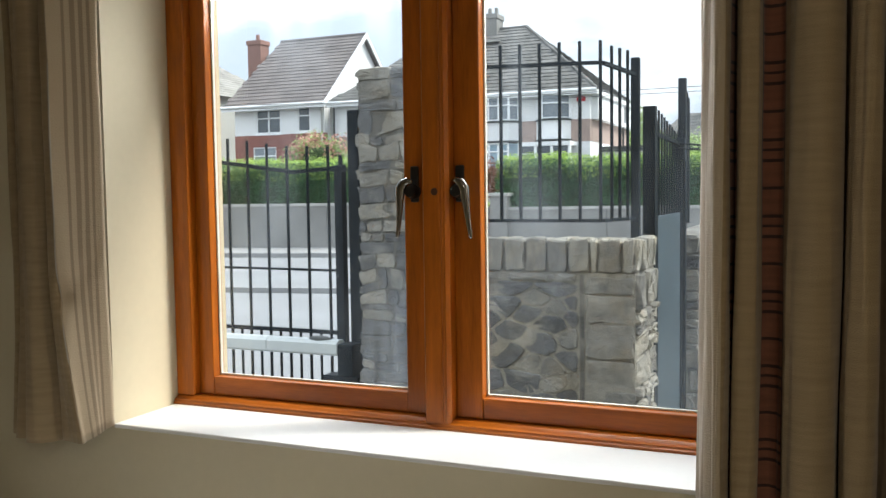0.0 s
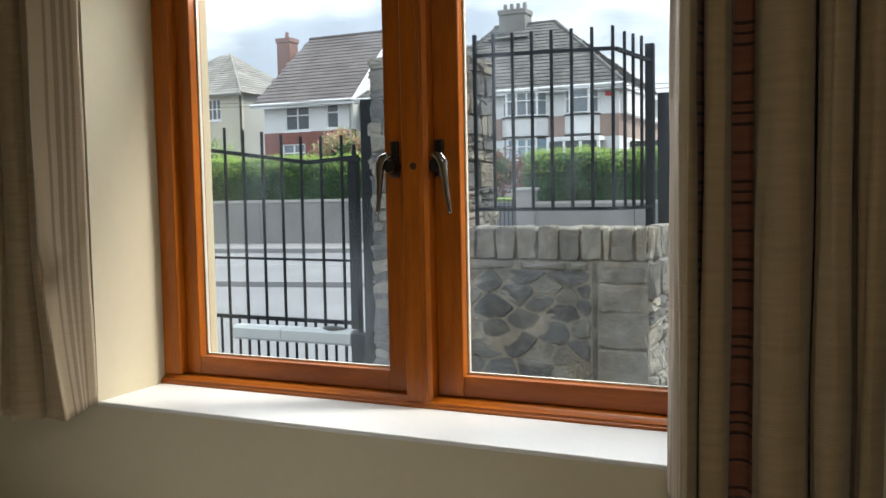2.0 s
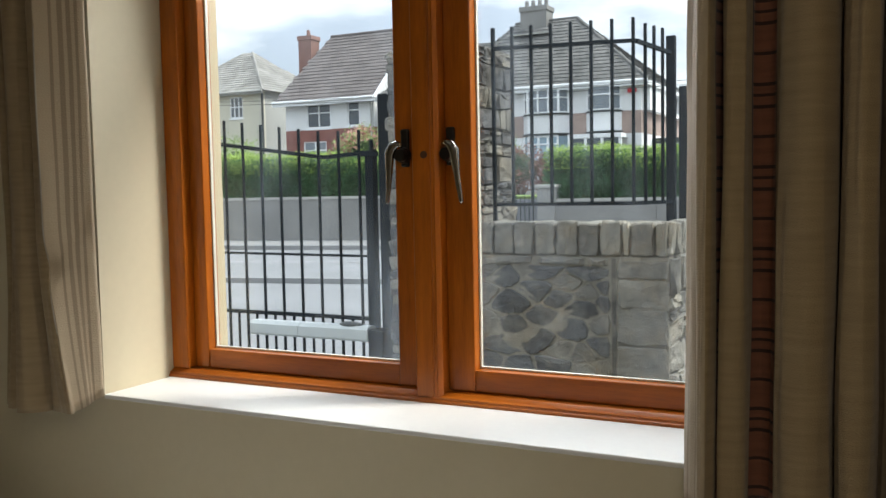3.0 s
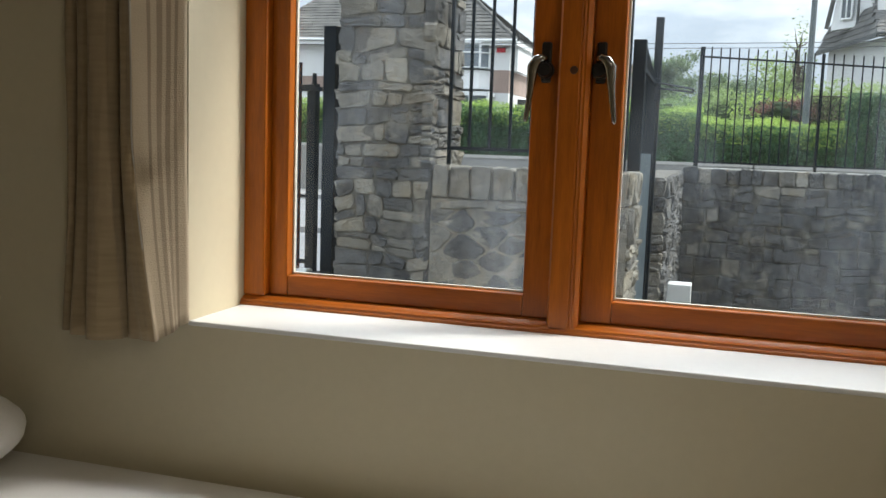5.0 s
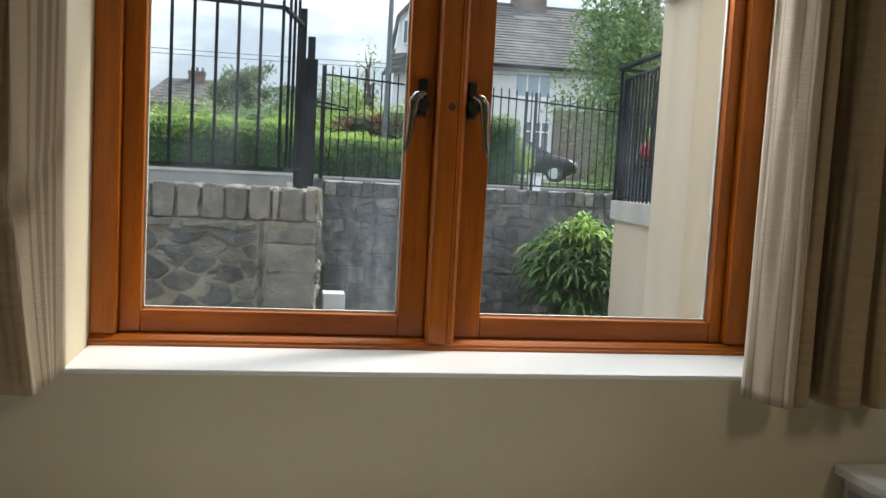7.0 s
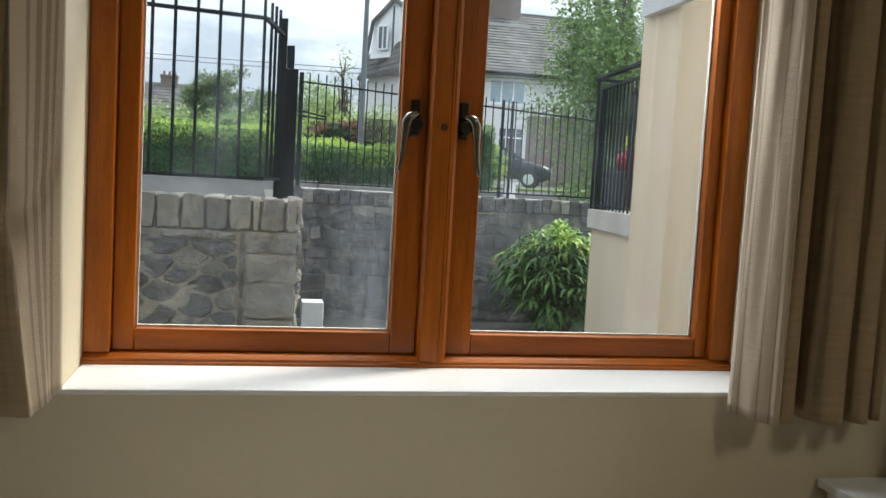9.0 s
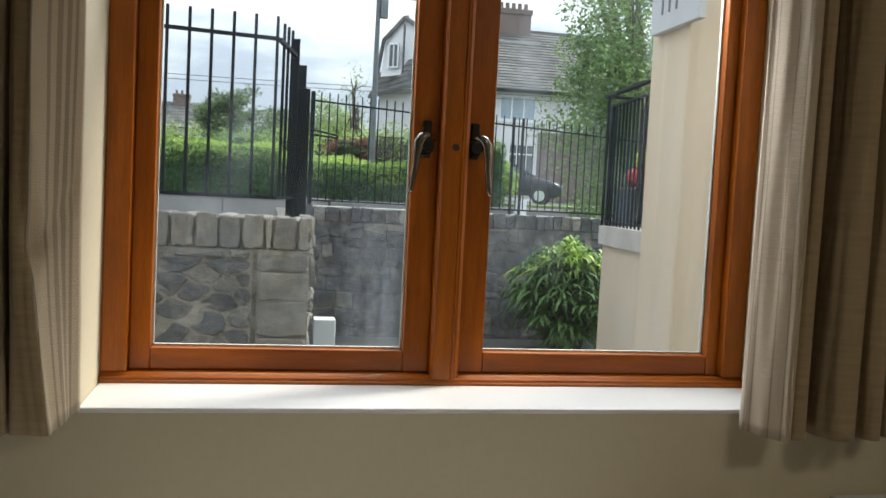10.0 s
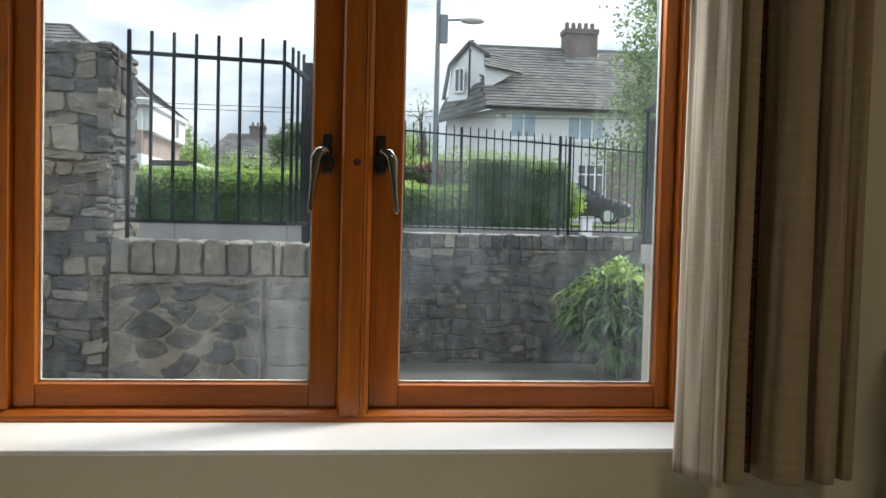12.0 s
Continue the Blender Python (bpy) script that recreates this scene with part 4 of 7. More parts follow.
def random_rubble(parent, a, b, z0, z1, face_z, mats, rng, size, flatness=1.7, gap=0.016, bulge=0.02, cut=0.22, name="stone"):
    """Interlocking rubble on the face from plan point a to b: random cells, drawn in by the mortar joint and rounded."""
    length, height = math.hypot(b[0] - a[0], b[1] - a[1]), z1 - z0
    f = flatness
    pts, tries = [], 0
    while tries < 4000:
        tries += 1
        q = (rng.uniform(0, length), rng.uniform(0, height) * f)
        reach = size * rng.choice((0.62, 0.85, 1.0, 1.15))
        if all(math.hypot(q[0] - o[0], q[1] - o[1]) > (reach + o[2]) / 2 for o in pts):
            pts.append((q[0], q[1], reach))
    for q in pts:
        poly = [(0, 0), (length, 0), (length, height * f), (0, height * f)]
        for o in pts:
            if o is q:
                continue
            dx, dz = o[0] - q[0], o[1] - q[1]
            d = math.hypot(dx, dz)
            if d > size * 3.5:
                continue
            m = 0.5 + 0.22 * (q[2] - o[2]) / (q[2] + o[2])
            g = gap * rng.uniform(0.35, 0.65)
            poly = clip_poly(poly, q[0] + dx * m - dx / d * g, q[1] + dz * m - dz / d * g, dx / d, dz / d)
            if len(poly) < 3:
                break
        if len(poly) < 3:
            continue
        for _ in range(2):
            poly = [w for (x0, y0), (x1, y1) in zip(poly, poly[1:] + poly[:1]) for w in ((x0 * (1 - cut) + x1 * cut, y0 * (1 - cut) + y1 * cut), (x0 * cut + x1 * (1 - cut), y0 * cut + y1 * (1 - cut)))]
        poly = [(x + rng.uniform(-0.006, 0.006), y / f + rng.uniform(-0.0045, 0.0045)) for x, y in poly]
        set_stone(parent, poly, a, b, length, z0, face_z, mats, rng, bulge, name)


def set_stone(parent, poly, a, b, length, z0, face_z, mats, rng, bulge, name):
    """Builds one rough-faced stone from its outline on the wall."""
    cx, cz = sum(p[0] for p in poly) / len(poly), sum(p[1] for p in poly) / len(poly)
    bm = bmesh.new()
    tip = rng.uniform(-0.25, 0.25), rng.uniform(-0.25, 0.25)
    out = bulge * rng.uniform(0.4, 1.3)

    def ring(k, depth, rough):
        return [bm.verts.new(((x - cx) * k, depth + ((x - cx) * tip[0] + (z - cz) * tip[1]) * (depth < 0.02) * 0.4 + rng.uniform(-rough, rough), (z - cz) * k)) for x, z in poly]

    r0, r1, r2 = ring(1.0, 0.05, 0), ring(1.0, 0.004, 0.003), ring(rng.uniform(0.90, 0.95), -out, out * 0.5)
    r3 = ring(rng.uniform(0.42, 0.60), -out * 1.05, out * 0.6)
    mid = bm.verts.new((rng.uniform(-0.01, 0.01), -out * rng.uniform(0.9, 1.2), rng.uniform(-0.008, 0.008)))
    n = len(poly)
    for i in range(n):
        j = (i + 1) % n
        bm.faces.new((r0[i], r0[j], r1[j], r1[i]))
        bm.faces.new((r1[i], r1[j], r2[j], r2[i]))
        bm.faces.new((r2[i], r2[j], r3[j], r3[i]))
        bm.faces.new((r3[i], r3[j], mid))
    ob = part(name, bm, rng.choices([k for k, _ in mats], [v for _, v in mats])[0], parent)
    t = cx / length
    ob.matrix_basis = pose(a[0] + (b[0] - a[0]) * t, a[1] + (b[1] - a[1]) * t, z0 + cz, 0, 0, face_z)


def dressed(parent, a, b, s0, s1, z0, z1, face_z, mat, rng, name, bulge=0.008, jit=0.006):
    """One squared stone on the face from a to b, between s0 and s1 along it."""
    length = math.hypot(b[0] - a[0], b[1] - a[1])
    q = []
    for (x, z), (x2, z2) in zip(((s0, z0), (s1, z0), (s1, z1), (s0, z1)), ((s1, z0), (s1, z1), (s0, z1), (s0, z0))):
        for t in (0.06, 0.35, 0.65, 0.94):
            q.append((x + (x2 - x) * t + rng.uniform(-jit, jit), z + (z2 - z) * t + rng.uniform(-jit, jit) - z0))
    set_stone(parent, q, a, b, length, z0, face_z, [(mat, 1)], rng, bulge, name)


def coursed_rubble(parent, a, b, z0, z1, face_z, mats, rng, w=(0.10, 0.30), hgt=(0.06, 0.15), gap=0.008, bulge=0.016, wavy=0.03, name="stone"):
    """Roughly coursed rubble: wavy courses, uneven widths, thin pinnings and the odd tall stone."""
    length, height = math.hypot(b[0] - a[0], b[1] - a[1]), z1 - z0
    seed = rng.uniform(0, 50)

    def level(z, s):
        return z + wavy * noise.noise(Vector((s * 4.0, z * 5.0, seed))) if 0.02 < z < height - 0.02 else z

    z = 0.0
    while z < height - 0.02:
        ch = rng.uniform(*hgt)
        if height - z - ch < hgt[0]:
            ch = height - z
        s = 0.0
        while s < length - 0.01:
            cw = rng.uniform(*w) * (0.6 if rng.random() < 0.2 else 1)
            if length - s - cw < 0.05:
                cw = length - s
            lo, hi = z, z + ch
            cells = [(lo, hi)]
            if ch > 0.10 and rng.random() < 0.3:
                m = lo + ch * rng.uniform(0.35, 0.65)
                cells = [(lo, m), (m, hi)]
            lean = rng.uniform(-0.018, 0.018)
            for l, h in cells:
                g = gap * rng.uniform(0.5, 1.6) / 2
                x0, x1 = s + g, s + cw - g
                bl, br = level(l, x0) + g, level(l, x1) + g
                tl, tr = level(h, x0) - g, level(h, x1) - g
                k = min(0.18 * (x1 - x0), 0.012)
                q = [(x0 + k, bl), ((x0 + x1) / 2 + rng.uniform(-k, k), (bl + br) / 2 + rng.uniform(-0.004, 0.004)), (x1 - k, br), (x1, br + (tr - br) * rng.uniform(0.15, 0.4)), (x1 + lean * 0.5, tr - (tr - br) * rng.uniform(0.1, 0.35)),
                     (x1 - k * rng.uniform(0.5, 1.5), tr), ((x0 + x1) / 2 + rng.uniform(-k, k), (tl + tr) / 2 + rng.uniform(-0.004, 0.004)), (x0 + k * rng.uniform(0.5, 1.5), tl), (x0 + lean * 0.5, tl - (tl - bl) * rng.uniform(0.1, 0.35)), (x0, bl + (tl - bl) * rng.uniform(0.15, 0.4))]
                set_stone(parent, [(min(length + 0.01, max(-0.01, x)), y) for x, y in q], a, b, length, z0, face_z, mats, rng, bulge, name)
            s += cw
        z += ch


def low_wall():
    """Low garden wall with stones on edge as a coping."""
    w = tagged(new("rubble_wall"), "low grey rubble stone wall with upright coping stones", "stone wall")
    x0, x1, y0, y1, top = -2.16, -1.045, 4.79, 5.36, 1.0
    part("core", box(bmesh.new(), x0, x1, y0, y1, -0.35, top), M["mortar"], w, "lime mortar bedding")
    part("coping_bed", box(bmesh.new(), x0, x1, y0 + 0.01, y1 - 0.01, top + 0.0005, top + 0.165), M["mortar_dark"], w)
    rng = random.Random(11)
    mix = [(M["stone"], 3), (M["stone_blue"], 5)]
    part("joint", box(bmesh.new(), -1.350, -1.325, y0 - 0.0035, y0 - 0.0005, 0.0, 0.995, 0.001), M["mortar_dark"], w, "dark upright joint")
    random_rubble(w, (x0 + 0.02, y0 - 0.004), (-1.362, y0 - 0.004), 0.0, 0.945, 0, mix, rng, 0.20, 1.8, 0.016, 0.004, 0.2)
    rubble(w, (x0 + 0.02, y0 - 0.004), (-1.362, y0 - 0.004), 0.94, 1.0, 0, [(M["stone"], 1)], rng, (0.3, 0.5), (0.05, 0.06), 0.01, 0.0, 0.05)
    # squared blocks at the end of the wall
    z = 0.02
    for hgt in (0.17, 0.16, 0.17, 0.20, 0.16, 0.10):
        dressed(w, (-1.33, y0 - 0.006), (x1, y0 - 0.006), 0.014, 0.283, z + 0.004, z + hgt - 0.004, 0, M["stone"], rng, "block", 0.003)
        z += hgt
    coursed_rubble(w, (x1 + 0.004, y0), (x1 + 0.004, y1), 0.0, 1.0, 90, [(M["stone"], 4), (M["stone_pale"], 1.2)], rng, (0.12, 0.3), (0.09, 0.19), 0.012, 0.020)
    # coping
    x = x0 + 0.02
    widths = [0.10, 0.125, 0.12, 0.13, 0.125, 0.125, 0.125, 0.04, 0.135, 0.12]
    k = 0
    while x < x1 - 0.03:
        cw = widths[k] if k < len(widths) else 0.12
        cw = min(cw, x1 - x)
        pale = cw < 0.06
        hh = rng.uniform(0.165, 0.19)
        dressed(w, (x0, y0 - 0.006), (x1, y0 - 0.006), x - x0 + 0.008, x - x0 + cw - 0.008, 1.006, 1.008 + hh, 0, M["stone_pale"] if pale else M["stone"], rng, "coping_stone", 0.005, 0.006)
        x += cw
        k += 1
    for i in range(5):
        dressed(w, (x1 + 0.006, y0), (x1 + 0.006, y1), 0.01 + i * 0.108, 0.108 + i * 0.108, 1.006, 1.185, 90, M["stone"] if i % 2 else M["stone_pale"], rng, "coping_stone", 0.014)
    for i in range(11):
        ob = stone("coping_top", w, M["stone_pale"], (x0 + 0.05 + i * 0.102, y0 + 0.19 + rng.uniform(0, 0.12), 1.172 + rng.uniform(-0.004, 0.006)), (0.10, 0.03, rng.uniform(0.28, 0.36)), 0, rng, False, 0)
        ob.matrix_basis = pose(*ob.matrix_basis.translation, -90, 0, rng.uniform(-6, 6)) @ Matrix.Diagonal((0.098, 0.035, rng.uniform(0.27, 0.34), 1))
    return w


def gate_pier():
    w = tagged(new("stone_pier"), "tall grey rubble stone gate pier", "gate pier")
    x0, x1, y0, y1, top = -2.72, -2.165, 4.80, 5.40, 2.20
    part("core", box(bmesh.new(), x0, x1, y0 - 0.004, y1, -0.35, top), M["mortar_dark"], w, "weathered mortar")
    # darker strip down the corner beside the low wall
    part("joint", box(bmesh.new(), x1 - 0.012, x1 + 0.022, y0 - 0.014, y0 - 0.0045, 0.0, 1.16, 0.003), M["joint_dark"], w, "dark upright joint")
    rng = random.Random(23)
    mix = [(M["stone"], 5), (M["stone_blue"], 6), (M["stone_pale"], 0.08)]
    coursed_rubble(w, (x0 - 0.01, y0 - 0.008), (x1 + 0.02, y0 - 0.008), 0.0, 2.21, 0, mix, rng, (0.08, 0.27), (0.045, 0.14), 0.007, 0.006, 0.05)
    coursed_rubble(w, (x1 + 0.008, y0 - 0.03), (x1 + 0.008, y1), 1.15, 2.22, 90, mix, rng, (0.10, 0.30), (0.05, 0.15), 0.011, 0.014, 0.045)
    rubble(w, (x0 - 0.008, y1), (x0 - 0.008, y0 - 0.02), -0.05, 2.2, 270, mix, rng, (0.12, 0.28), (0.07, 0.13), 0.012, 0.2, 0.08)
    for i in range(5):
        ob = stone("cap_stone", w, M["stone"], (0, 0, 0), (1, 1, 1), 0, rng, False, 0)
        ob.matrix_basis = pose(x0 + 0.06 + i * 0.11, y0 + 0.28, 2.215, -90, 0, rng.uniform(-5, 5)) @ Matrix.Diagonal((0.12, 0.05, 0.58, 1))


def back_wall():
    w = tagged(new("rubble_wall"), "dark grey rubble retaining wall with upright coping stones", "stone wall")
    x0, x1, y0, y1 = -0.95, 4.2, 9.82, 10.2
    part("core", box(bmesh.new(), x0, x1, y0, y1, -0.4, 1.0), M["mortar_dark"], w, "weathered mortar")
    part("coping_bed", box(bmesh.new(), x0, x1, y0 + 0.01, y1 - 0.01, 1.0005, 1.14), M["mortar_dark"], w)
    rng = random.Random(31)
    mix = [(M["stone_blue"], 11), (M["stone"], 1)]
    coursed_rubble(w, (x0, y0 - 0.006), (3.1, y0 - 0.006), -0.34, 0.99, 0, mix, rng, (0.09, 0.30), (0.06, 0.19), 0.010, 0.003, 0.07)
    x = x0
    while x < 3.1:
        cw = rng.uniform(0.09, 0.17)
        dressed(w, (x0, y0 - 0.008), (3.1, y0 - 0.008), x - x0 + 0.006, x - x0 + cw - 0.006, 0.996, 1.155 + rng.uniform(-0.012, 0.012), 0, M["stone_pale"] if abs(x - 0.18) < 0.06 else rng.choice((M["stone_blue"], M["stone_blue"], M["stone"])), rng, "coping_stone", 0.008, 0.010)
        x += cw
    rubble(w, (x0 - 0.006, y1), (x0 - 0.006, y0), -0.3, 1.12, 270, mix, rng, (0.12, 0.24), (0.09, 0.16), 0.014, 0.3, 0.06)
    part("coping_cap", box(bmesh.new(), x0, x1, y0 + 0.03, y1, 1.1405, 1.155, 0.004), M["coping"], w)
    # return wall that runs forward to the gate
    part("return_core", box(bmesh.new(), -1.20, x0 - 0.012, 6.78, y0 - 0.001, -0.4, 1.12), M["mortar_dark"], w)
    coursed_rubble(w, (x0 - 0.006, 6.78), (x0 - 0.006, y0 - 0.02), -0.32, 1.12, 90, mix, rng, (0.16, 0.4), (0.09, 0.19), 0.012, 0.02)
    coursed_rubble(w, (-1.20, 6.772), (x0, 6.772), -0.32, 1.13, 0, [(M["stone"], 3), (M["stone_blue"], 1)], rng, (0.10, 0.25), (0.09, 0.2), 0.012, 0.02)


low_wall()
gate_pier()
back_wall()

# ---- ironwork ----
def bar(name, parent, x, y, z0, z1, r=0.0085, mat=None, square=False):
    if square:
        return part(name, box(bmesh.new(), x - r, x + r, y - r, y + r, z0, z1, 0.002, 1), mat or M["iron"], parent)
    return part(name, rod(bmesh.new(), (x, y, z0), (x, y, z1), r, r, 8), mat or M["iron"], parent)


def flat(name, parent, p0, p1, hz=0.016, w=0.005, mat=None):
    """A flat rail between two points."""
    p0, p1 = Vector(p0), Vector(p1)
    d = (p1 - p0).normalized()
    s = d.cross(Vector((0, 0, 1))).normalized() * w
    u = Vector((0, 0, hz))
    bm = bmesh.new()
    a = [bm.verts.new(p0 + s * i + u * j) for i, j in ((-1, -1), (1, -1), (1, 1), (-1, 1))]
    b = [bm.verts.new(p1 + s * i + u * j) for i, j in ((-1, -1), (1, -1), (1, 1), (-1, 1))]
    bm.faces.new(a)
    bm.faces.new(b[::-1])
    for i in range(4):
        bm.faces.new((a[i], b[i], b[(i + 1) % 4], a[(i + 1) % 4]))
    return part(name, bm, mat or M["iron"], parent)


def wall_railing():
    r = thing("railing", "black iron railing on the low stone wall", "railing")
    y = 4.93
    xs = [-2.088 + i * 0.1178 for i in range(8)]
    corner, post = Vector((xs[-1] + 0.012, y, 0)), Vector((-1.151, y + 0.40, 0))
    for i, x in enumerate(xs):
        bar("bar", r, x, y, 1.19 if i == 0 else 1.285, 2.31 - 0.003 * i, 0.0105 if i == 0 else 0.0085, square=True)
    for k in (0.27, 0.52, 0.77):
        p = corner.lerp(post, k)
        bar("bar", r, p.x, p.y, 1.285, 2.27, 0.0085, square=True)
    up = Vector((0, 0, 1))
    flat("top_rail", r, (xs[0], y, 2.19), (corner.x, y, 2.165), 0.010, 0.012)
    flat("bottom_rail", r, (xs[0], y, 1.285), (corner.x, y, 1.285), 0.010, 0.012)
    flat("top_rail", r, corner + up * 2.165 + Vector((0, 0.013, 0)), post + up * 2.14, 0.010, 0.012)
    flat("bottom_rail", r, corner + up * 1.285 + Vector((0, 0.013, 0)), post + up * 1.285, 0.010, 0.012)
    part("end_post", box(bmesh.new(), -1.1765, -1.1265, y + 0.405, y + 0.455, 1.12, 2.24, 0.003), M["iron"], r, "square black end post")


def small_gate():
    g = thing("garden_gate", "black steel pedestrian gate with a solid lower panel", "gate")
    x = -1.07
    part("hinge_post", box(bmesh.new(), x - 0.055, x + 0.02, 5.44, 5.51, -0.3, 1.96, 0.004), M["iron"], g)
    part("latch_post", box(bmesh.new(), x - 0.02, x + 0.035, 6.63, 6.685, -0.3, 2.26, 0.004), M["iron"], g)
    part("panel", box(bmesh.new(), x - 0.008, x + 0.004, 5.585, 6.585, -0.22, 1.29, 0.002), M["sheet"], g, "blue-grey sheet steel panel")
    for i in range(10):
        yy = 5.60 + i * 0.107
        bar("bar", g, x - 0.002, yy, 1.2905, 1.97 - 0.015 * i, 0.0075)
    flat("top_rail", g, (x - 0.002, 5.57, 1.80), (x - 0.002, 6.60, 1.78), 0.012, 0.014)
    for yy in (5.57, 6.60):
        bar("stile", g, x - 0.002, yy, -0.25, 1.88, 0.016, square=True)
    part("lock_box", box(bmesh.new(), x - 0.04, x + 0.045, 6.51, 6.58, 1.66, 1.82, 0.006), M["iron"], g)
    part("brace", rod(bmesh.new(), (x - 0.02, 5.6, 0.62), (x - 0.02, 6.45, 0.84), 0.006), M["iron_grey"], g, "pale grey brace rod")
    loop = [(x + 0.02, 6.40, 1.78), (x + 0.14, 6.42, 1.765), (x + 0.27, 6.44, 1.742), (x + 0.27, 6.46, 1.725), (x + 0.14, 6.44, 1.735), (x + 0.02, 6.42, 1.745)]
    part("pull_hoop", tube(bmesh.new(), loop, 0.007), M["iron"], g)
    for i in range(4):
        bar("finial_bar", g, x + 0.005, 6.62 + 0.09 * (i + 1), 1.2, 2.24 - 0.03 * i, 0.011, square=True)


def drive_gate():
    g = thing("driveway_gate", "black iron driveway gate with round bars", "gate")
    y = 5.05
    part("pier_post", box(bmesh.new(), -2.925, -2.845, y - 0.04, y + 0.04, -0.3, 1.99, 0.004), M["iron"], g)
    part("hinge_stile", box(bmesh.new(), -3.035, -2.975, y - 0.03, y + 0.03, 0.10, 1.64, 0.004), M["iron"], g)
    part("hinge_cap", rod(bmesh.new(), (-3.0, y, 1.6405), (-3.0, y, 1.71), 0.016, 0.012, 10), M["iron"], g)
    part("hinge_plate", box(bmesh.new(), -3.08, -2.93, y - 0.045, y - 0.031, 1.60, 1.625), M["iron"], g)
    for i in range(13):
        x = -3.094 - i * 0.158
        top = 1.61 + max(0.0, (-3.36 - x)) * 0.135
        bar("bar", g, x, y, 0.12, top + 0.165, 0.0105)
        if x - 0.079 > -5.0:
            bar("short_bar", g, x - 0.079, y, 0.12, 0.54, 0.0095)
    flat("top_rail", g, (-2.97, y, 1.632), (-3.36, y, 1.606), 0.013, 0.012)
    flat("top_rail", g, (-3.3605, y, 1.606), (-5.0, y, 1.83), 0.013, 0.012)
    flat("middle_rail", g, (-2.97, y, 0.545), (-5.0, y, 0.55), 0.013, 0.012)
    flat("lock_rail", g, (-2.97, y, 0.955), (-5.0, y, 0.965), 0.008, 0.006)
    flat("bottom_rail", g, (-2.97, y, 0.12), (-5.0, y, 0.12), 0.018, 0.014)
    part("meeting_stile", box(bmesh.new(), -5.05, -5.0, y - 0.025, y + 0.025, 0.08, 1.98, 0.004), M["iron"], g)
    o = thing("gate_operator", "grey plastic swing gate motor arm on the gate", "gate motor")
    prof = [(4.87, 0.425), (4.96, 0.425), (4.975, 0.445), (4.975, 0.495), (4.945, 0.520), (4.885, 0.520), (4.86, 0.50), (4.86, 0.44)]
    part("rear_cover", prism(bmesh.new(), prof, 0, -3.48, -2.95), M["operator"], o)
    part("arm_cover", prism(bmesh.new(), prof, 0, -3.875, -3.485), M["operator"], o)
    bm = bmesh.new()
    bmesh.ops.create_uvsphere(bm, u_segments=16, v_segments=8, radius=1, matrix=Matrix.Translation((-3.10, 4.91, 0.522)) @ Matrix.Diagonal((0.085, 0.035, 0.022, 1)))
    part("release_cap", bm, M["dark_trim"], o, "dark release cap")
    part("fixing_bracket", box(bmesh.new(), -2.949, -2.84, 4.87, 4.999, 0.30, 0.50, 0.004), M["iron"], o)
    part("foot_plate", box(bmesh.new(), -3.05, -2.80, 4.86, 4.98, 0.22, 0.2995, 0.004), M["iron"], o)


def back_railing():
    r = thing("railing", "grey-black iron railing on the back retaining wall", "railing")
    y = 10.0
    def top(x):
        return 2.36 - 0.058 * (x + 0.8)
    x = -0.83
    posts = (-0.83, 0.365, 1.51, 1.625)
    for px in posts:
        bar("post", r, px, y, 1.155, top(px) + 0.07, 0.015 if px > 0 else 0.024, M["iron"], True)
    while x < 4.1:
        x += 0.0925
        if min(abs(x - p) for p in posts) > 0.035:
            bar("bar", r, x, y, 1.20, top(x) + 0.075, 0.0075)
    flat("top_rail", r, (-0.83, y, top(-0.83) - 0.03), (4.1, y, top(4.1) - 0.03), 0.009, 0.012)
    flat("bottom_rail", r, (-0.83, y, 1.215), (4.1, y, 1.205), 0.009, 0.012)


def side_railing():
    w = thing("parapet_wall", "cream painted low wall with a grey coping", "garden wall")
    bm = bmesh.new()
    prism(bm, [(1.53, 7.02), (1.36, 5.6), (1.25, 4.2), (1.55, 4.2), (1.66, 5.6), (1.83, 7.02)], 2, -0.35, 1.0)
    part("wall", bm, M["cream"], w)
    bm = bmesh.new()
    prism(bm, [(1.50, 7.05), (1.33, 5.6), (1.22, 4.18), (1.58, 4.18), (1.69, 5.6), (1.86, 7.05)], 2, 1.0005, 1.155)
    part("coping", bm, M["coping_warm"], w)
    r = thing("railing", "black iron guard railing on the cream parapet wall", "railing")
    a, b = Vector((1.55, 7.0, 0)), Vector((1.28, 4.25, 0))
    for i in range(30):
        p = a.lerp(b, i / 29)
        thick = 0.018 if i in (0, 29) else 0.008
        bar("bar", r, p.x, p.y, 1.156, 2.16, thick, square=True)
        q = p + Vector((0.28, 0.03, 0))
        bar("bar", r, q.x, q.y, 1.156, 2.16, thick, square=True)
    for z in (1.19, 2.165):
        flat("rail", r, (a.x, a.y, z), (b.x, b.y, z), 0.010, 0.02)
        flat("rail", r, (a.x + 0.28, a.y + 0.03, z), (b.x + 0.28, b.y + 0.03, z), 0.010, 0.02)
    flat("hand_rail", r, (a.x - 0.02, a.y + 0.1, 2.255), (b.x - 0.02, b.y, 2.26), 0.010, 0.03)
    flat("hand_rail", r, (a.x - 0.02, a.y + 0.13, 2.255), (a.x + 0.3, a.y + 0.13, 2.255), 0.010, 0.03)
    for p in (a, b):
        bar("stanchion", r, p.x - 0.02, p.y + 0.06, 1.0, 2.245, 0.014)


wall_railing()
small_gate()
drive_gate()
back_railing()
side_railing()

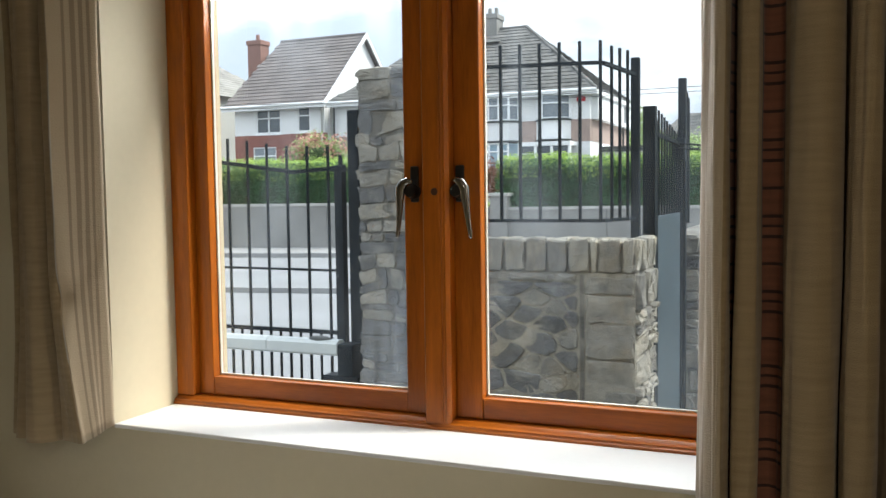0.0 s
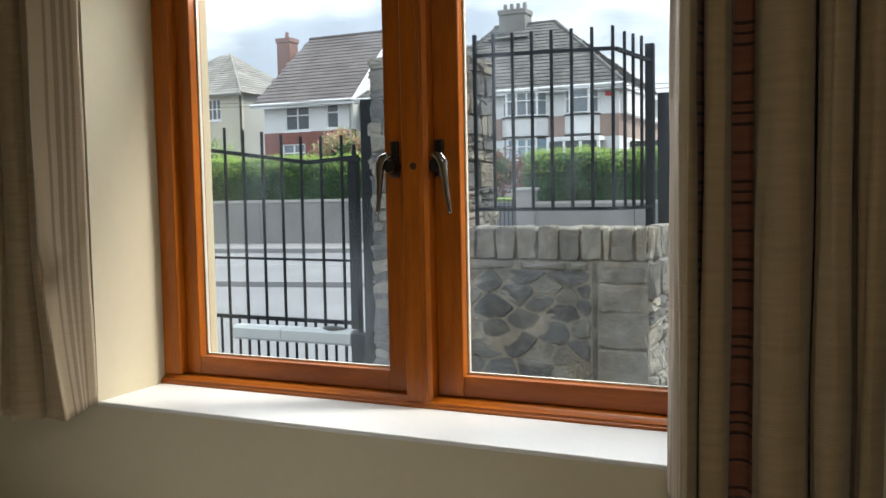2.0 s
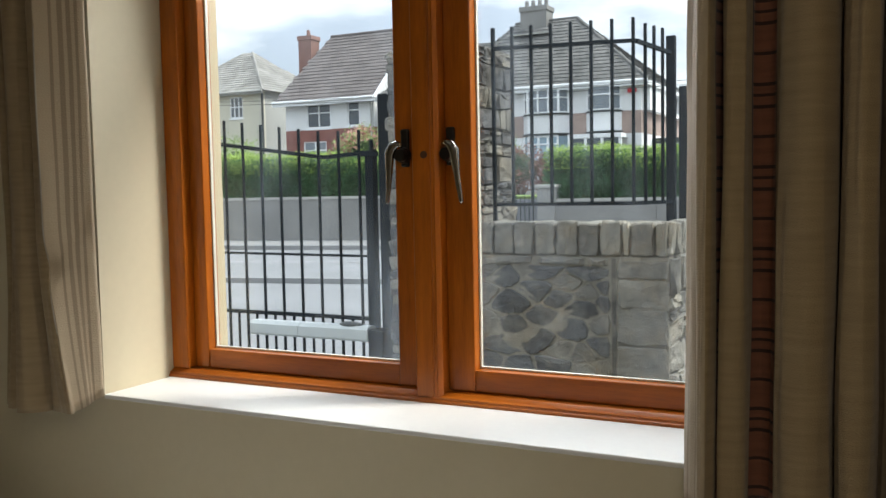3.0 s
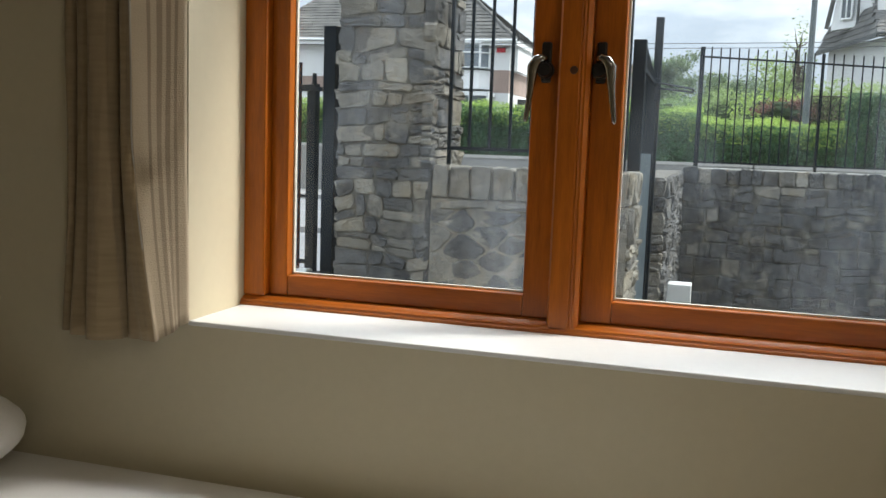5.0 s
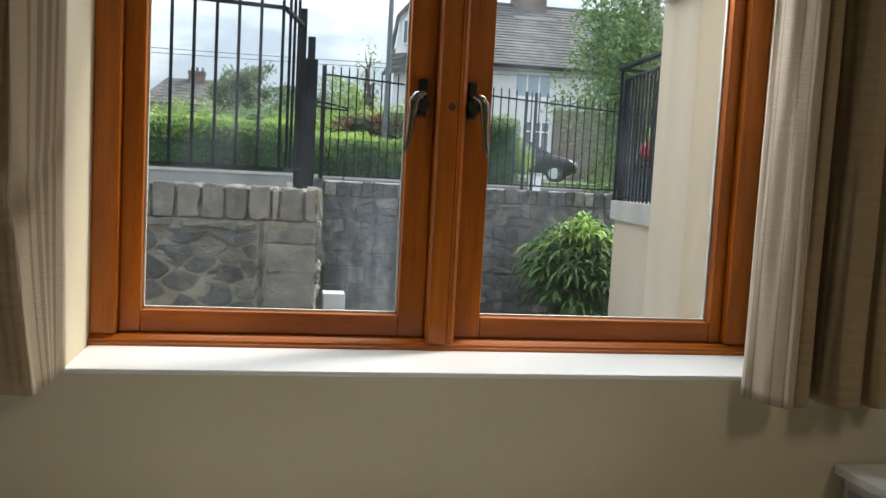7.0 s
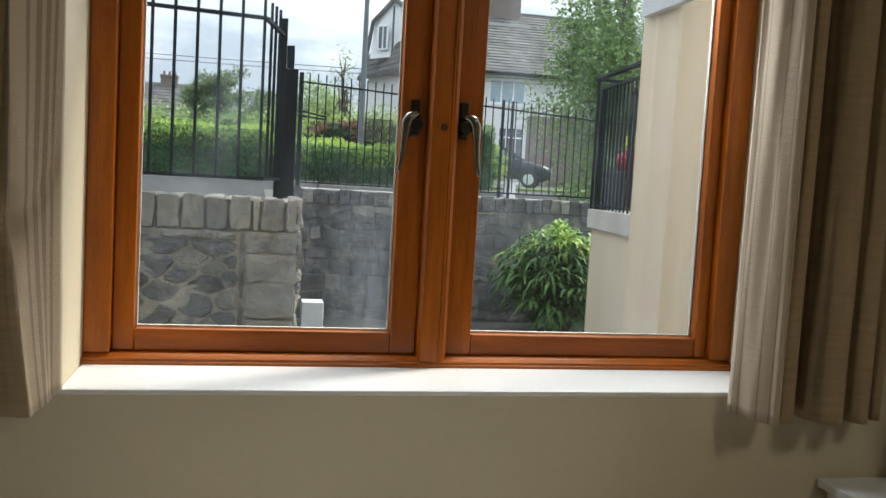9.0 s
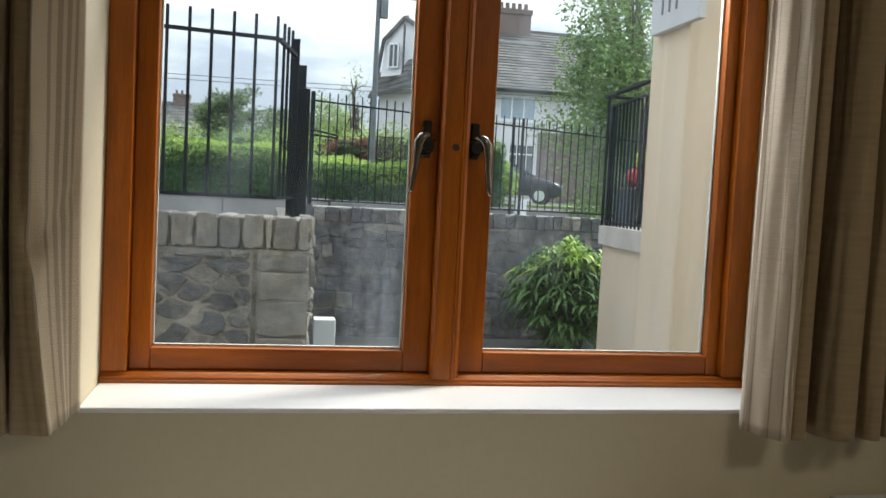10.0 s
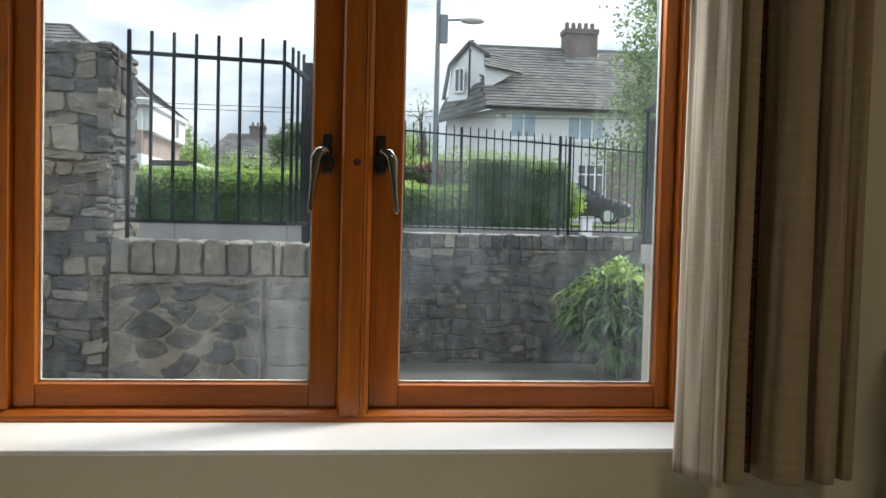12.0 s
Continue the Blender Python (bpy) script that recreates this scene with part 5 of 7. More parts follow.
# ---- the porch side of the house ----
pw = thing("porch_pillar", "cream painted square porch pillar", "pillar")
part("shaft", box(bmesh.new(), 0.455, 0.98, 3.42, 3.80, -0.35, 3.2, 0.008), M["cream"], pw)
part("plinth_bead", box(bmesh.new(), 0.449, 0.4545, 3.424, 3.796, -0.35, 0.30, 0.002), M["cream"], pw)
s = thing("house_sign", "pale grey square sign with worn dark figures", "sign")
part("board", box(bmesh.new(), 0.415, 0.4495, 3.27, 3.74, 2.125, 2.50, 0.003), M["sign_grey"], s)
for k, (dy, hh) in enumerate(((0.12, 0.10), (0.19, 0.07), (0.26, 0.10))):
    part("figure", box(bmesh.new(), 0.4115, 0.4148, 3.735 - dy, 3.750 - dy, 2.20, 2.20 + hh), M["ink"], s)
tagged(boxed("meter_box", -0.90, -0.73, 6.74, 6.92, -0.32, 0.335, M["white_plastic"], bevel=0.008), "white box post standing in the yard by the gate", "utility box")

# ---- far side of the road ----
def far_wall(x0, x1, z1, label, pillar_ends=()):
    w = thing("garden_wall", label, "garden wall")
    n = max(1, int((x1 - x0) / 2.4))
    for i in range(n):
        a, b = x0 + (x1 - x0) * i / n, x0 + (x1 - x0) * (i + 1) / n - 0.012
        bm = bmesh.new()
        prism(bm, [(a, road_edge(a)), (b, road_edge(b)), (b, road_edge(b) + 0.22), (a, road_edge(a) + 0.22)], 2, -0.02, z1 - 0.07)
        part("panel", bm, M["concrete"], w)
    bm = bmesh.new()
    prism(bm, [(x0, road_edge(x0) - 0.03), (x1, road_edge(x1) - 0.03), (x1, road_edge(x1) + 0.25), (x0, road_edge(x0) + 0.25)], 2, z1 - 0.0695, z1)
    part("coping", bm, M["coping"], w)
    for x in pillar_ends:
        y = road_edge(x)
        part("pillar", box(bmesh.new(), x - 0.22, x + 0.22, y - 0.12, y + 0.32, -0.02, z1 + 0.27, 0.01), M["concrete"], w)
        part("pillar_cap", box(bmesh.new(), x - 0.27, x + 0.27, y - 0.17, y + 0.37, z1 + 0.2705, z1 + 0.35, 0.015), M["coping"], w)


far_wall(-40, -9.3, 1.25, "long grey rendered garden wall across the road")
far_wall(-7.45, 0.2, 1.10, "grey rendered wall under a clipped hedge", (-7.45,))
far_wall(0.25, 7.0, 1.08, "low grey garden wall beside the corner house")


gp = thing("gate_pillar", "pale rendered gate pillar at the end of the garden wall", "pillar")
part("shaft", box(bmesh.new(), 5.25, 5.53, 22.9, 23.18, -0.02, 1.36, 0.01), M["white_render"], gp)
part("cap", box(bmesh.new(), 5.21, 5.57, 22.86, 23.22, 1.3605, 1.43, 0.015), M["coping"], gp)


def white_gate():
    g = thing("driveway_gate", "low driveway gate of thin dark bars before an added panel", "gate")
    bm = bmesh.new()
    a, b = -9.2, -7.7
    # added white panel stands in for the bright drive seen through the bars
    prism(bm, [(a, road_edge(a) + 0.12), (b, road_edge(b) + 0.12), (b, road_edge(b) + 0.14), (a, road_edge(a) + 0.14)], 2, 0.14, 1.0)
    part("panel", bm, M["upvc"], g, "added white panel in place of the bright drive")
    for i in range(15):
        x = -9.15 + i * 0.103
        y = road_edge(x) + 0.07
        bar("bar", g, x, y, 0.14, 1.16 + 0.03 * (i % 2), 0.011)
    for z in (0.2, 0.98):
        flat("rail", g, (a, road_edge(a) + 0.07, z), (b, road_edge(b) + 0.07, z), 0.014, 0.012)


white_gate()


def hedge(x0, x1, back, z0, z1, label, seed, n_old, n_new, lump=0.12, name="hedge", old="leaf_old", fresh="leaf_new", y_of=road_edge, front=0.12, size=0.075):
    h = thing(name, label, "hedge")
    rng = np.random.default_rng(seed)
    def outline(x, z):
        k = np.array([noise.noise(Vector((a * 0.9, c * 1.6, seed))) + 0.5 * noise.noise(Vector((a * 2.7, c * 3.1, seed + 7))) for a, c in zip(x, z)])
        return k * lump
    # dark inner mass: shade between the leaves, put into its colour
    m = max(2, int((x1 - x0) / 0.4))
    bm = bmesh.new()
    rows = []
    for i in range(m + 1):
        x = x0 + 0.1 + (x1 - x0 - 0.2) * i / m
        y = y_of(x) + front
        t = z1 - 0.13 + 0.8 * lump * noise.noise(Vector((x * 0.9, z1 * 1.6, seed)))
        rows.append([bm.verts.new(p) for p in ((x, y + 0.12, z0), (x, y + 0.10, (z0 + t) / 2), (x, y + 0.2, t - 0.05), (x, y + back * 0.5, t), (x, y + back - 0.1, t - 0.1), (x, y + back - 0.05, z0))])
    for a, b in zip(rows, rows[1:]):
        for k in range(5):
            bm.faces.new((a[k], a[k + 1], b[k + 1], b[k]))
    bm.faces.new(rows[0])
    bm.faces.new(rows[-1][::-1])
    part("inner_mass", bm, M["core"], h, "dark core coloured for the shade inside the hedge")
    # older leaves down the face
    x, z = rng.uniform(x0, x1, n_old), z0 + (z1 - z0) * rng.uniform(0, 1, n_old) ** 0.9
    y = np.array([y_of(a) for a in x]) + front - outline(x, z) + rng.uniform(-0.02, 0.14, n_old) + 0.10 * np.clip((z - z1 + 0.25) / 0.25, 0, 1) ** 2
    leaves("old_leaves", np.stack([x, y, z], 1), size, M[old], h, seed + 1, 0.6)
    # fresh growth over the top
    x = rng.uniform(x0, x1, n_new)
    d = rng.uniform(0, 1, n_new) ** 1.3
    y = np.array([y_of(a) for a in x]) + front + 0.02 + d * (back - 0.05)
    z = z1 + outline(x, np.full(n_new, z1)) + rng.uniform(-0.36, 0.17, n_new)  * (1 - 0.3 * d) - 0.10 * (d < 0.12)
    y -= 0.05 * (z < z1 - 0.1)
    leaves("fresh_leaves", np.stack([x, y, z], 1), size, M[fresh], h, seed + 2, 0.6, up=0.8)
    return h


hedge(-16.4, -9.5, 1.2, 1.2, 2.30, "clipped green hedge with bright fresh tops", 3, 17000, 13000, size=0.055)
hedge(-7.6, -1.0, 1.2, 1.05, 2.28, "clipped green hedge with bright fresh tops", 4, 18000, 14000, size=0.055)
hedge(-1.3, 2.6, 1.2, 1.05, 2.02, "lower clipped hedge behind the railings", 5, 11000, 9000, size=0.055)
hedge(2.2, 5.0, 1.3, 1.0, 2.85, "tall rounded dark green hedge", 6, 16000, 5000, size=0.055, lump=0.2, fresh="leaf_mid")


def shrub(label, c, r, seed, n, mat, name="shrub", category="shrub", size=0.09, stems=5, slender=0.55, droop=0.0, core=0.62, extra=None):
    """A loose shrub: stems, a dark core for inner shade and leaf clumps with gaps."""
    s = thing(name, label, category)
    rng = np.random.default_rng(seed)
    bm = bmesh.new()
    for i in range(stems):
        a = rng.uniform(0, 6.28)
        top = (c[0] + r[0] * 0.55 * math.cos(a), c[1] + r[1] * 0.55 * math.sin(a), c[2] + r[2] * rng.uniform(0.0, 0.5))
        rod(bm, (c[0] + 0.06 * math.cos(a), c[1] + 0.06 * math.sin(a), c[2] - r[2] - 0.15), top, 0.02, 0.008, 6)
    part("stems", bm, M["bark"], s)
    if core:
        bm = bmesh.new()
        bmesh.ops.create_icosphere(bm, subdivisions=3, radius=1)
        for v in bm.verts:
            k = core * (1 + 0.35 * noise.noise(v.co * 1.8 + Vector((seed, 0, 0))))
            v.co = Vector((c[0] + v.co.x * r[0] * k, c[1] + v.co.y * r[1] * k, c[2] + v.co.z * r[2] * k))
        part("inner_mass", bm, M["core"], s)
    m = max(8, n // 60)
    d = rng.normal(size=(m, 3))
    d /= np.linalg.norm(d, axis=1, keepdims=True)
    clump = d * rng.uniform(0.55, 1.0, (m, 1)) ** 0.5
    pick = rng.integers(0, m, n)
    p = clump[pick] + rng.normal(size=(n, 3)) * 0.14
    pts = np.array(c) + p * np.array(r)
    leaves("leaves", pts, size, mat, s, seed, slender, droop)
    if extra:
        k = int(n * 0.8)
        pick = rng.integers(0, m, k)
        p = clump[pick] * 1.03 + rng.normal(size=(k, 3)) * 0.12
        leaves(extra[0], np.array(c) + p * np.array(r), size * 0.9, extra[1], s, seed + 9, 0.8)
    return s


shrub("pink and orange flowering shrub above the hedge", (-14.6, 24.2, 2.35), (1.25, 0.8, 0.95), 21, 3600, M["leaf_mid"], size=0.10, extra=("blossom", M["leaf_pink"]))
shrub("pale green garden shrub over the wall", (-17.8, 21.5, 1.9), (1.3, 0.8, 1.1), 22, 3200, M["leaf_mid"], size=0.10)
shrub("copper-leaved shrub beside the lawn", (-10.6, 27.0, 1.95), (0.95, 0.7, 0.75), 23, 2600, M["leaf_red"], size=0.09)
shrub("copper-leaved shrub beside the lawn", (-9.6, 27.6, 1.8), (0.8, 0.6, 0.65), 24, 2000, M["leaf_red"], size=0.09)
shrub("small green conifer by the house", (-12.4, 30.5, 2.3), (0.5, 0.5, 1.0), 25, 1500, M["leaf_mid"], size=0.09)
for k, (x, y, z, rx, rz, mat) in enumerate(((-6.6, 31, 2.1, 1.2, 0.9, "leaf_mid"), (-4.3, 33, 2.4, 1.6, 1.3, "leaf_mid"), (-2.2, 31, 2.3, 1.5, 1.2, "leaf_tree"), (-0.6, 34, 2.6, 1.5, 1.3, "leaf_mid"), (1.0, 31, 2.5, 1.4, 1.2, "leaf_new"), (2.6, 30, 2.7, 1.3, 1.1, "leaf_mid"), (-3.3, 28, 1.9, 1.2, 0.75, "leaf_new"), (0.3, 27.5, 1.9, 1.6, 0.7, "leaf_mid"))):
    shrub("loose green garden shrub behind the hedge", (x, y, z - 0.3), (rx, 0.9, rz), 40 + k, 4200, M[mat], size=0.10, core=0.75)
shrub("dark red garden shrub behind the hedge", (1.3, 29.4, 2.7), (0.95, 0.6, 0.42), 55, 1800, M["leaf_red"], size=0.09)
tagged(boxed("lawn", -13.2, -7.8, 21.6, 37.2, 1.10, 1.16, M["grass"]), "bright green front lawn", "lawn", kind="structure")
tagged(boxed("lawn", 5.2, 14.0, 25.2, 36.5, 1.12, 1.17, M["grass"]), "front lawn of the corner house", "lawn", kind="structure")


def trellis():
    t = thing("trellis", "weathered diagonal wooden trellis panel", "trellis")
    y = 27.2
    for i in range(9):
        x = 1.75 + i * 0.10
        for s in (-1, 1):
            a, b = (x, y + 0.01 * s, 2.40), (x + 0.35 * s, y + 0.01 * s, 3.02)
            if 1.6 < b[0] < 2.75:
                part("lath", rod(bmesh.new(), a, b, 0.014, 0.014, 4), M["bark"], t)
    for x in (1.68, 2.72):
        part("post", box(bmesh.new(), x - 0.03, x + 0.03, y - 0.03, y + 0.03, 1.1, 3.05), M["bark"], t)
    for z in (2.40, 3.02):
        part("rail", box(bmesh.new(), 1.7105, 2.6895, y - 0.02, y + 0.02, z - 0.02, z + 0.02), M["bark"], t)


trellis()


# ---- houses ----
def in_poly(p, poly):
    inside = False
    for (x0, y0), (x1, y1) in zip(poly, poly[1:] + poly[:1]):
        if (y0 > p[1]) != (y1 > p[1]) and p[0] < (x1 - x0) * (p[1] - y0) / (y1 - y0) + x0:
            inside = not inside
    return inside


def roof_plane(parent, corners, mat, tile=(0.30, 0.27), name="roof_slope", wave=0.0):
    """A slope of separate lapped tiles on boarding. corners: eave start, eave end, then round the slope."""
    c = [Vector(p) for p in corners]
    u = (c[1] - c[0]).normalized()
    nrm = u.cross(c[-1] - c[0]).normalized()
    if nrm.z < 0:
        nrm = -nrm
    v = nrm.cross(u).normalized()
    if v.z < 0:
        v = -v
    poly = [((p - c[0]).dot(u), (p - c[0]).dot(v)) for p in c]
    bm = bmesh.new()
    top = [bm.verts.new(p) for p in c]
    low = [bm.verts.new(p - nrm * 0.08) for p in c]
    bm.faces.new(top)
    bm.faces.new(low[::-1])
    for i in range(len(c)):
        j = (i + 1) % len(c)
        bm.faces.new((top[i], low[i], low[j], top[j]))
    slope = part(name, bm, mat, parent)
    umin, umax = min(p[0] for p in poly), max(p[0] for p in poly)
    vmax = max(p[1] for p in poly)
    verts, faces = [], []
    rng = random.Random(int(abs(c[0].x) * 100))
    r = 0
    vv = 0.0
    while vv < vmax:
        uu = umin + (0.5 * tile[0] if r % 2 else 0)
        while uu < umax:
            if in_poly((uu + tile[0] / 2, vv + tile[1] / 2), poly):
                lift = rng.uniform(0.0, 0.014)
                o = c[0] + u * uu + v * (vv - 0.02)
                w = u * (tile[0] * 0.955)
                b = len(verts)
                verts += [o + nrm * (0.030 + lift), o + w + nrm * (0.030 + lift), o + w + v * (tile[1] + 0.03) + nrm * 0.010, o + v * (tile[1] + 0.03) + nrm * 0.010, o + nrm * 0.002, o + w + nrm * 0.002]
                if wave:
                    verts[b] += nrm * wave
                    verts[b + 1] -= nrm * wave * 0.4
                faces += [(b, b + 1, b + 2, b + 3), (b + 4, b + 5, b + 1, b)]
            uu += tile[0]
        vv += tile[1]
        r += 1
    tiles = raw("tiles", [tuple(q) for q in verts], faces, mat, slope)
    tiles["kind"] = "stuff"
    return slope


def ridge(parent, pts, mat, r=0.09):
    return part("ridge_tiles", tube(bmesh.new(), pts, r, 8), mat, parent)


def house_window(parent, x0, x1, z0, z1, y, lights=1, transom=None, frame="upvc", pane="pane", sill=True):
    """A casement in a front wall whose face is at y (facing -y)."""
    w = part("window", box(bmesh.new(), x0 - 0.06, x1 + 0.06, y - 0.05, y + 0.10, z0 - 0.10, z0 - 0.0005) if sill else box(bmesh.new(), x0, x1, y + 0.06, y + 0.10, z0, z0 + 0.05), M["upvc"] if frame == "upvc" else M[frame], parent)
    bm = bmesh.new()
    t = 0.06
    box(bm, x0, x0 + t, y + 0.03, y + 0.10, z0, z1)
    box(bm, x1 - t, x1, y + 0.03, y + 0.10, z0, z1)
    box(bm, x0 + t, x1 - t, y + 0.03, y + 0.10, z0, z0 + t)
    box(bm, x0 + t, x1 - t, y + 0.03, y + 0.10, z1 - t, z1)
    for i in range(1, lights):
        xm = x0 + (x1 - x0) * i / lights
        box(bm, xm - 0.035, xm + 0.035, y + 0.028, y + 0.10, z0 + t, z1 - t)
    if transom:
        box(bm, x0 + t, x1 - t, y + 0.032, y + 0.098, transom - 0.03, transom + 0.03)
    part("frame", bm, M[frame], w)
    for i in range(lights):
        a = x0 + t + 0.002 + (x1 - x0 - 2 * t) * i / lights
        b = x0 + t - 0.002 + (x1 - x0 - 2 * t) * (i + 1) / lights
        part("pane", box(bmesh.new(), a, b, y + 0.075, y + 0.085, z0 + t, z1 - t), M[pane], w)
    return w


def chimney(parent, x0, x1, y0, y1, z0, z1, mat, pots=2):
    c = part("chimney", box(bmesh.new(), x0, x1, y0, y1, z0, z1 - 0.25), mat, parent)
    part("chimney_cap", box(bmesh.new(), x0 - 0.06, x1 + 0.06, y0 - 0.06, y1 + 0.06, z1 - 0.2495, z1, 0.02), mat, c)
    for i in range(pots):
        x = x0 + (x1 - x0) * (i + 0.5) / pots
        part("chimney_pot", rod(bmesh.new(), (x, (y0 + y1) / 2, z1 + 0.0005), (x, (y0 + y1) / 2, z1 + 0.36), 0.12, 0.095, 12), mat, c)
    return c


def gutter(parent, p0, p1, mat="upvc", drop=0.14):
    p0, p1 = Vector(p0), Vector(p1)
    flat("fascia", parent, p0, p1, drop, 0.03, M[mat])
    part("gutter", tube(bmesh.new(), [p0 + Vector((0, -0.09, 0.06)), p1 + Vector((0, -0.09, 0.06))], 0.06), M[mat], parent)


def house_brick():
    h = thing("house", "two-storey red brick and white rendered house, brown tiled roof", "house")
    y, g = 38.4, 1.1
    holes_up = [(-26.88, -25.41, 4.64, 5.84), (-24.40, -23.68, 4.66, 5.86)]
    part("upper_wall", wall_with_holes(bmesh.new(), -28.2, -22.86, 4.56, 6.0, y, y + 0.3, holes_up), M["white_render"], h, "white rendered upper wall")
    bm = wall_with_holes(bmesh.new(), -28.2, -22.86, g - 0.2, 4.5595, y - 0.02, y + 0.3, [(-27.1, -25.7, 2.3, 3.95)])
    part("lower_wall", bm, M["brick_red"], h, "red brick lower wall")
    part("side_wall", box(bmesh.new(), -28.2, -27.95, y + 0.3005, 46.6, g - 0.2, 6.0), M["white_render"], h)
    # gable end, under the verge
    bm = prism(bmesh.new(), [(y + 0.31, g - 0.2), (46.6, g - 0.2), (46.6, 6.0), (42.5, 9.85), (y + 0.31, 6.0)], 0, -23.1, -22.86)
    part("gable_wall", bm, M["white_render"], h)
    roof_plane(h, [(-28.7, 38.0, 5.98), (-22.62, 38.0, 5.98), (-22.62, 42.5, 9.98), (-27.95, 42.5, 9.98)], M["tile_grey"], (0.32, 0.30))
    roof_plane(h, [(-22.62, 47.0, 5.98), (-28.7, 47.0, 5.98), (-27.95, 42.5, 9.98), (-22.62, 42.5, 9.98)], M["tile_grey"], (0.32, 0.30))
    ridge(h, [(-27.95, 42.5, 10.0), (-22.6, 42.5, 10.0)], M["tile_grey"])
    flat("verge_board", h, (-22.58, 37.95, 5.93), (-22.58, 42.5, 9.93), 0.13, 0.03, M["upvc"])
    flat("verge_board", h, (-22.58, 47.0, 5.93), (-22.58, 42.5, 9.93), 0.13, 0.03, M["upvc"])
    gutter(h, (-28.7, 37.97, 5.92), (-22.6, 37.97, 5.92))
    chimney(h, -29.55, -28.7, 41.6, 42.4, 1.0, 10.05, M["brick_pale"], 1)
    house_window(h, -26.88, -25.41, 4.64, 5.84, y, 2, 5.4, pane="pane")
    house_window(h, -24.40, -23.68, 4.66, 5.86, y, 1, 5.45, pane="pane")
    house_window(h, -27.1, -25.7, 2.3, 3.95, y - 0.02, 2, 3.5, pane="net")
    # linked side wing
    part("wing_wall", wall_with_holes(bmesh.new(), -22.4, -17.8, g - 0.2, 5.9, y + 0.1, y + 0.4, [(-20.85, -19.9, 4.4, 5.75)]), M["white_render"], h)
    part("wing_band", box(bmesh.new(), -22.3, -17.9, y + 0.06, y + 0.0995, 3.6, 4.3), M["pebble"], h)
    part("recess", box(bmesh.new(), -22.8595, -22.401, y + 0.6, y + 0.7, g, 5.9), M["grey_render"], h)
    roof_plane(h, [(-22.55, 38.1, 5.95), (-17.6, 38.1, 5.95), (-17.6, 42.0, 8.75), (-19.6, 42.0, 8.75)], M["tile_mossy"], (0.30, 0.28))
    gutter(h, (-22.55, 38.06, 5.86), (-17.6, 38.06, 5.86))
    house_window(h, -20.85, -19.9, 4.4, 5.75, y + 0.1, 2, 5.3, pane="net")
    part("downpipe", rod(bmesh.new(), (-22.25, 38.3, 5.8), (-22.25, 38.3, 1.2), 0.06, 0.06), M["dark_trim"], h)
    part("downpipe", rod(bmesh.new(), (-22.95, 38.3, 5.8), (-22.95, 38.3, 1.2), 0.05, 0.05), M["grey_render"], h)


def house_old():
    h = thing("house", "tall cream rendered house with a pale hipped slate roof", "house")
    x0, x1, y0, y1, g, e = -40.5, -32.9, 42.5, 50.5, 1.1, 7.35
    part("front_wall", wall_with_holes(bmesh.new(), x0, x1, g - 0.2, e, y0, y0 + 0.3, [(-35.3, -34.33, 5.85, 7.1)]), M["cream_render"], h)
    part("side_wall", box(bmesh.new(), x1 - 0.3, x1, y0 + 0.3005, y1, g - 0.2, e), M["grey_render"], h)
    house_window(h, -35.3, -34.33, 5.85, 7.1, y0, 3, 6.5, pane="pane")
    a = [(x0 - 0.3, y0 - 0.35, e), (x1 + 0.35, y0 - 0.35, e), (x1 + 0.35, y1, e), (x0 - 0.3, y1, e)]
    ap = (-36.7, 46.6, 10.4)
    roof_plane(h, [a[0], a[1], ap, (-37.5, 46.6, 10.4)], M["tile_pale"], (0.34, 0.30))
    roof_plane(h, [a[1], a[2], ap], M["tile_pale"], (0.34, 0.30))
    ridge(h, [a[1], ap], M["tile_pale"], 0.08)
    gutter(h, (a[0][0], a[0][1], e - 0.1), (a[1][0], a[1][1], e - 0.1), "grey_render", 0.08)
    part("downpipe", rod(bmesh.new(), (x1 + 0.1, y0 - 0.1, e - 0.1), (x1 + 0.1, y0 - 0.1, 1.2), 0.07, 0.07), M["dark_trim"], h)


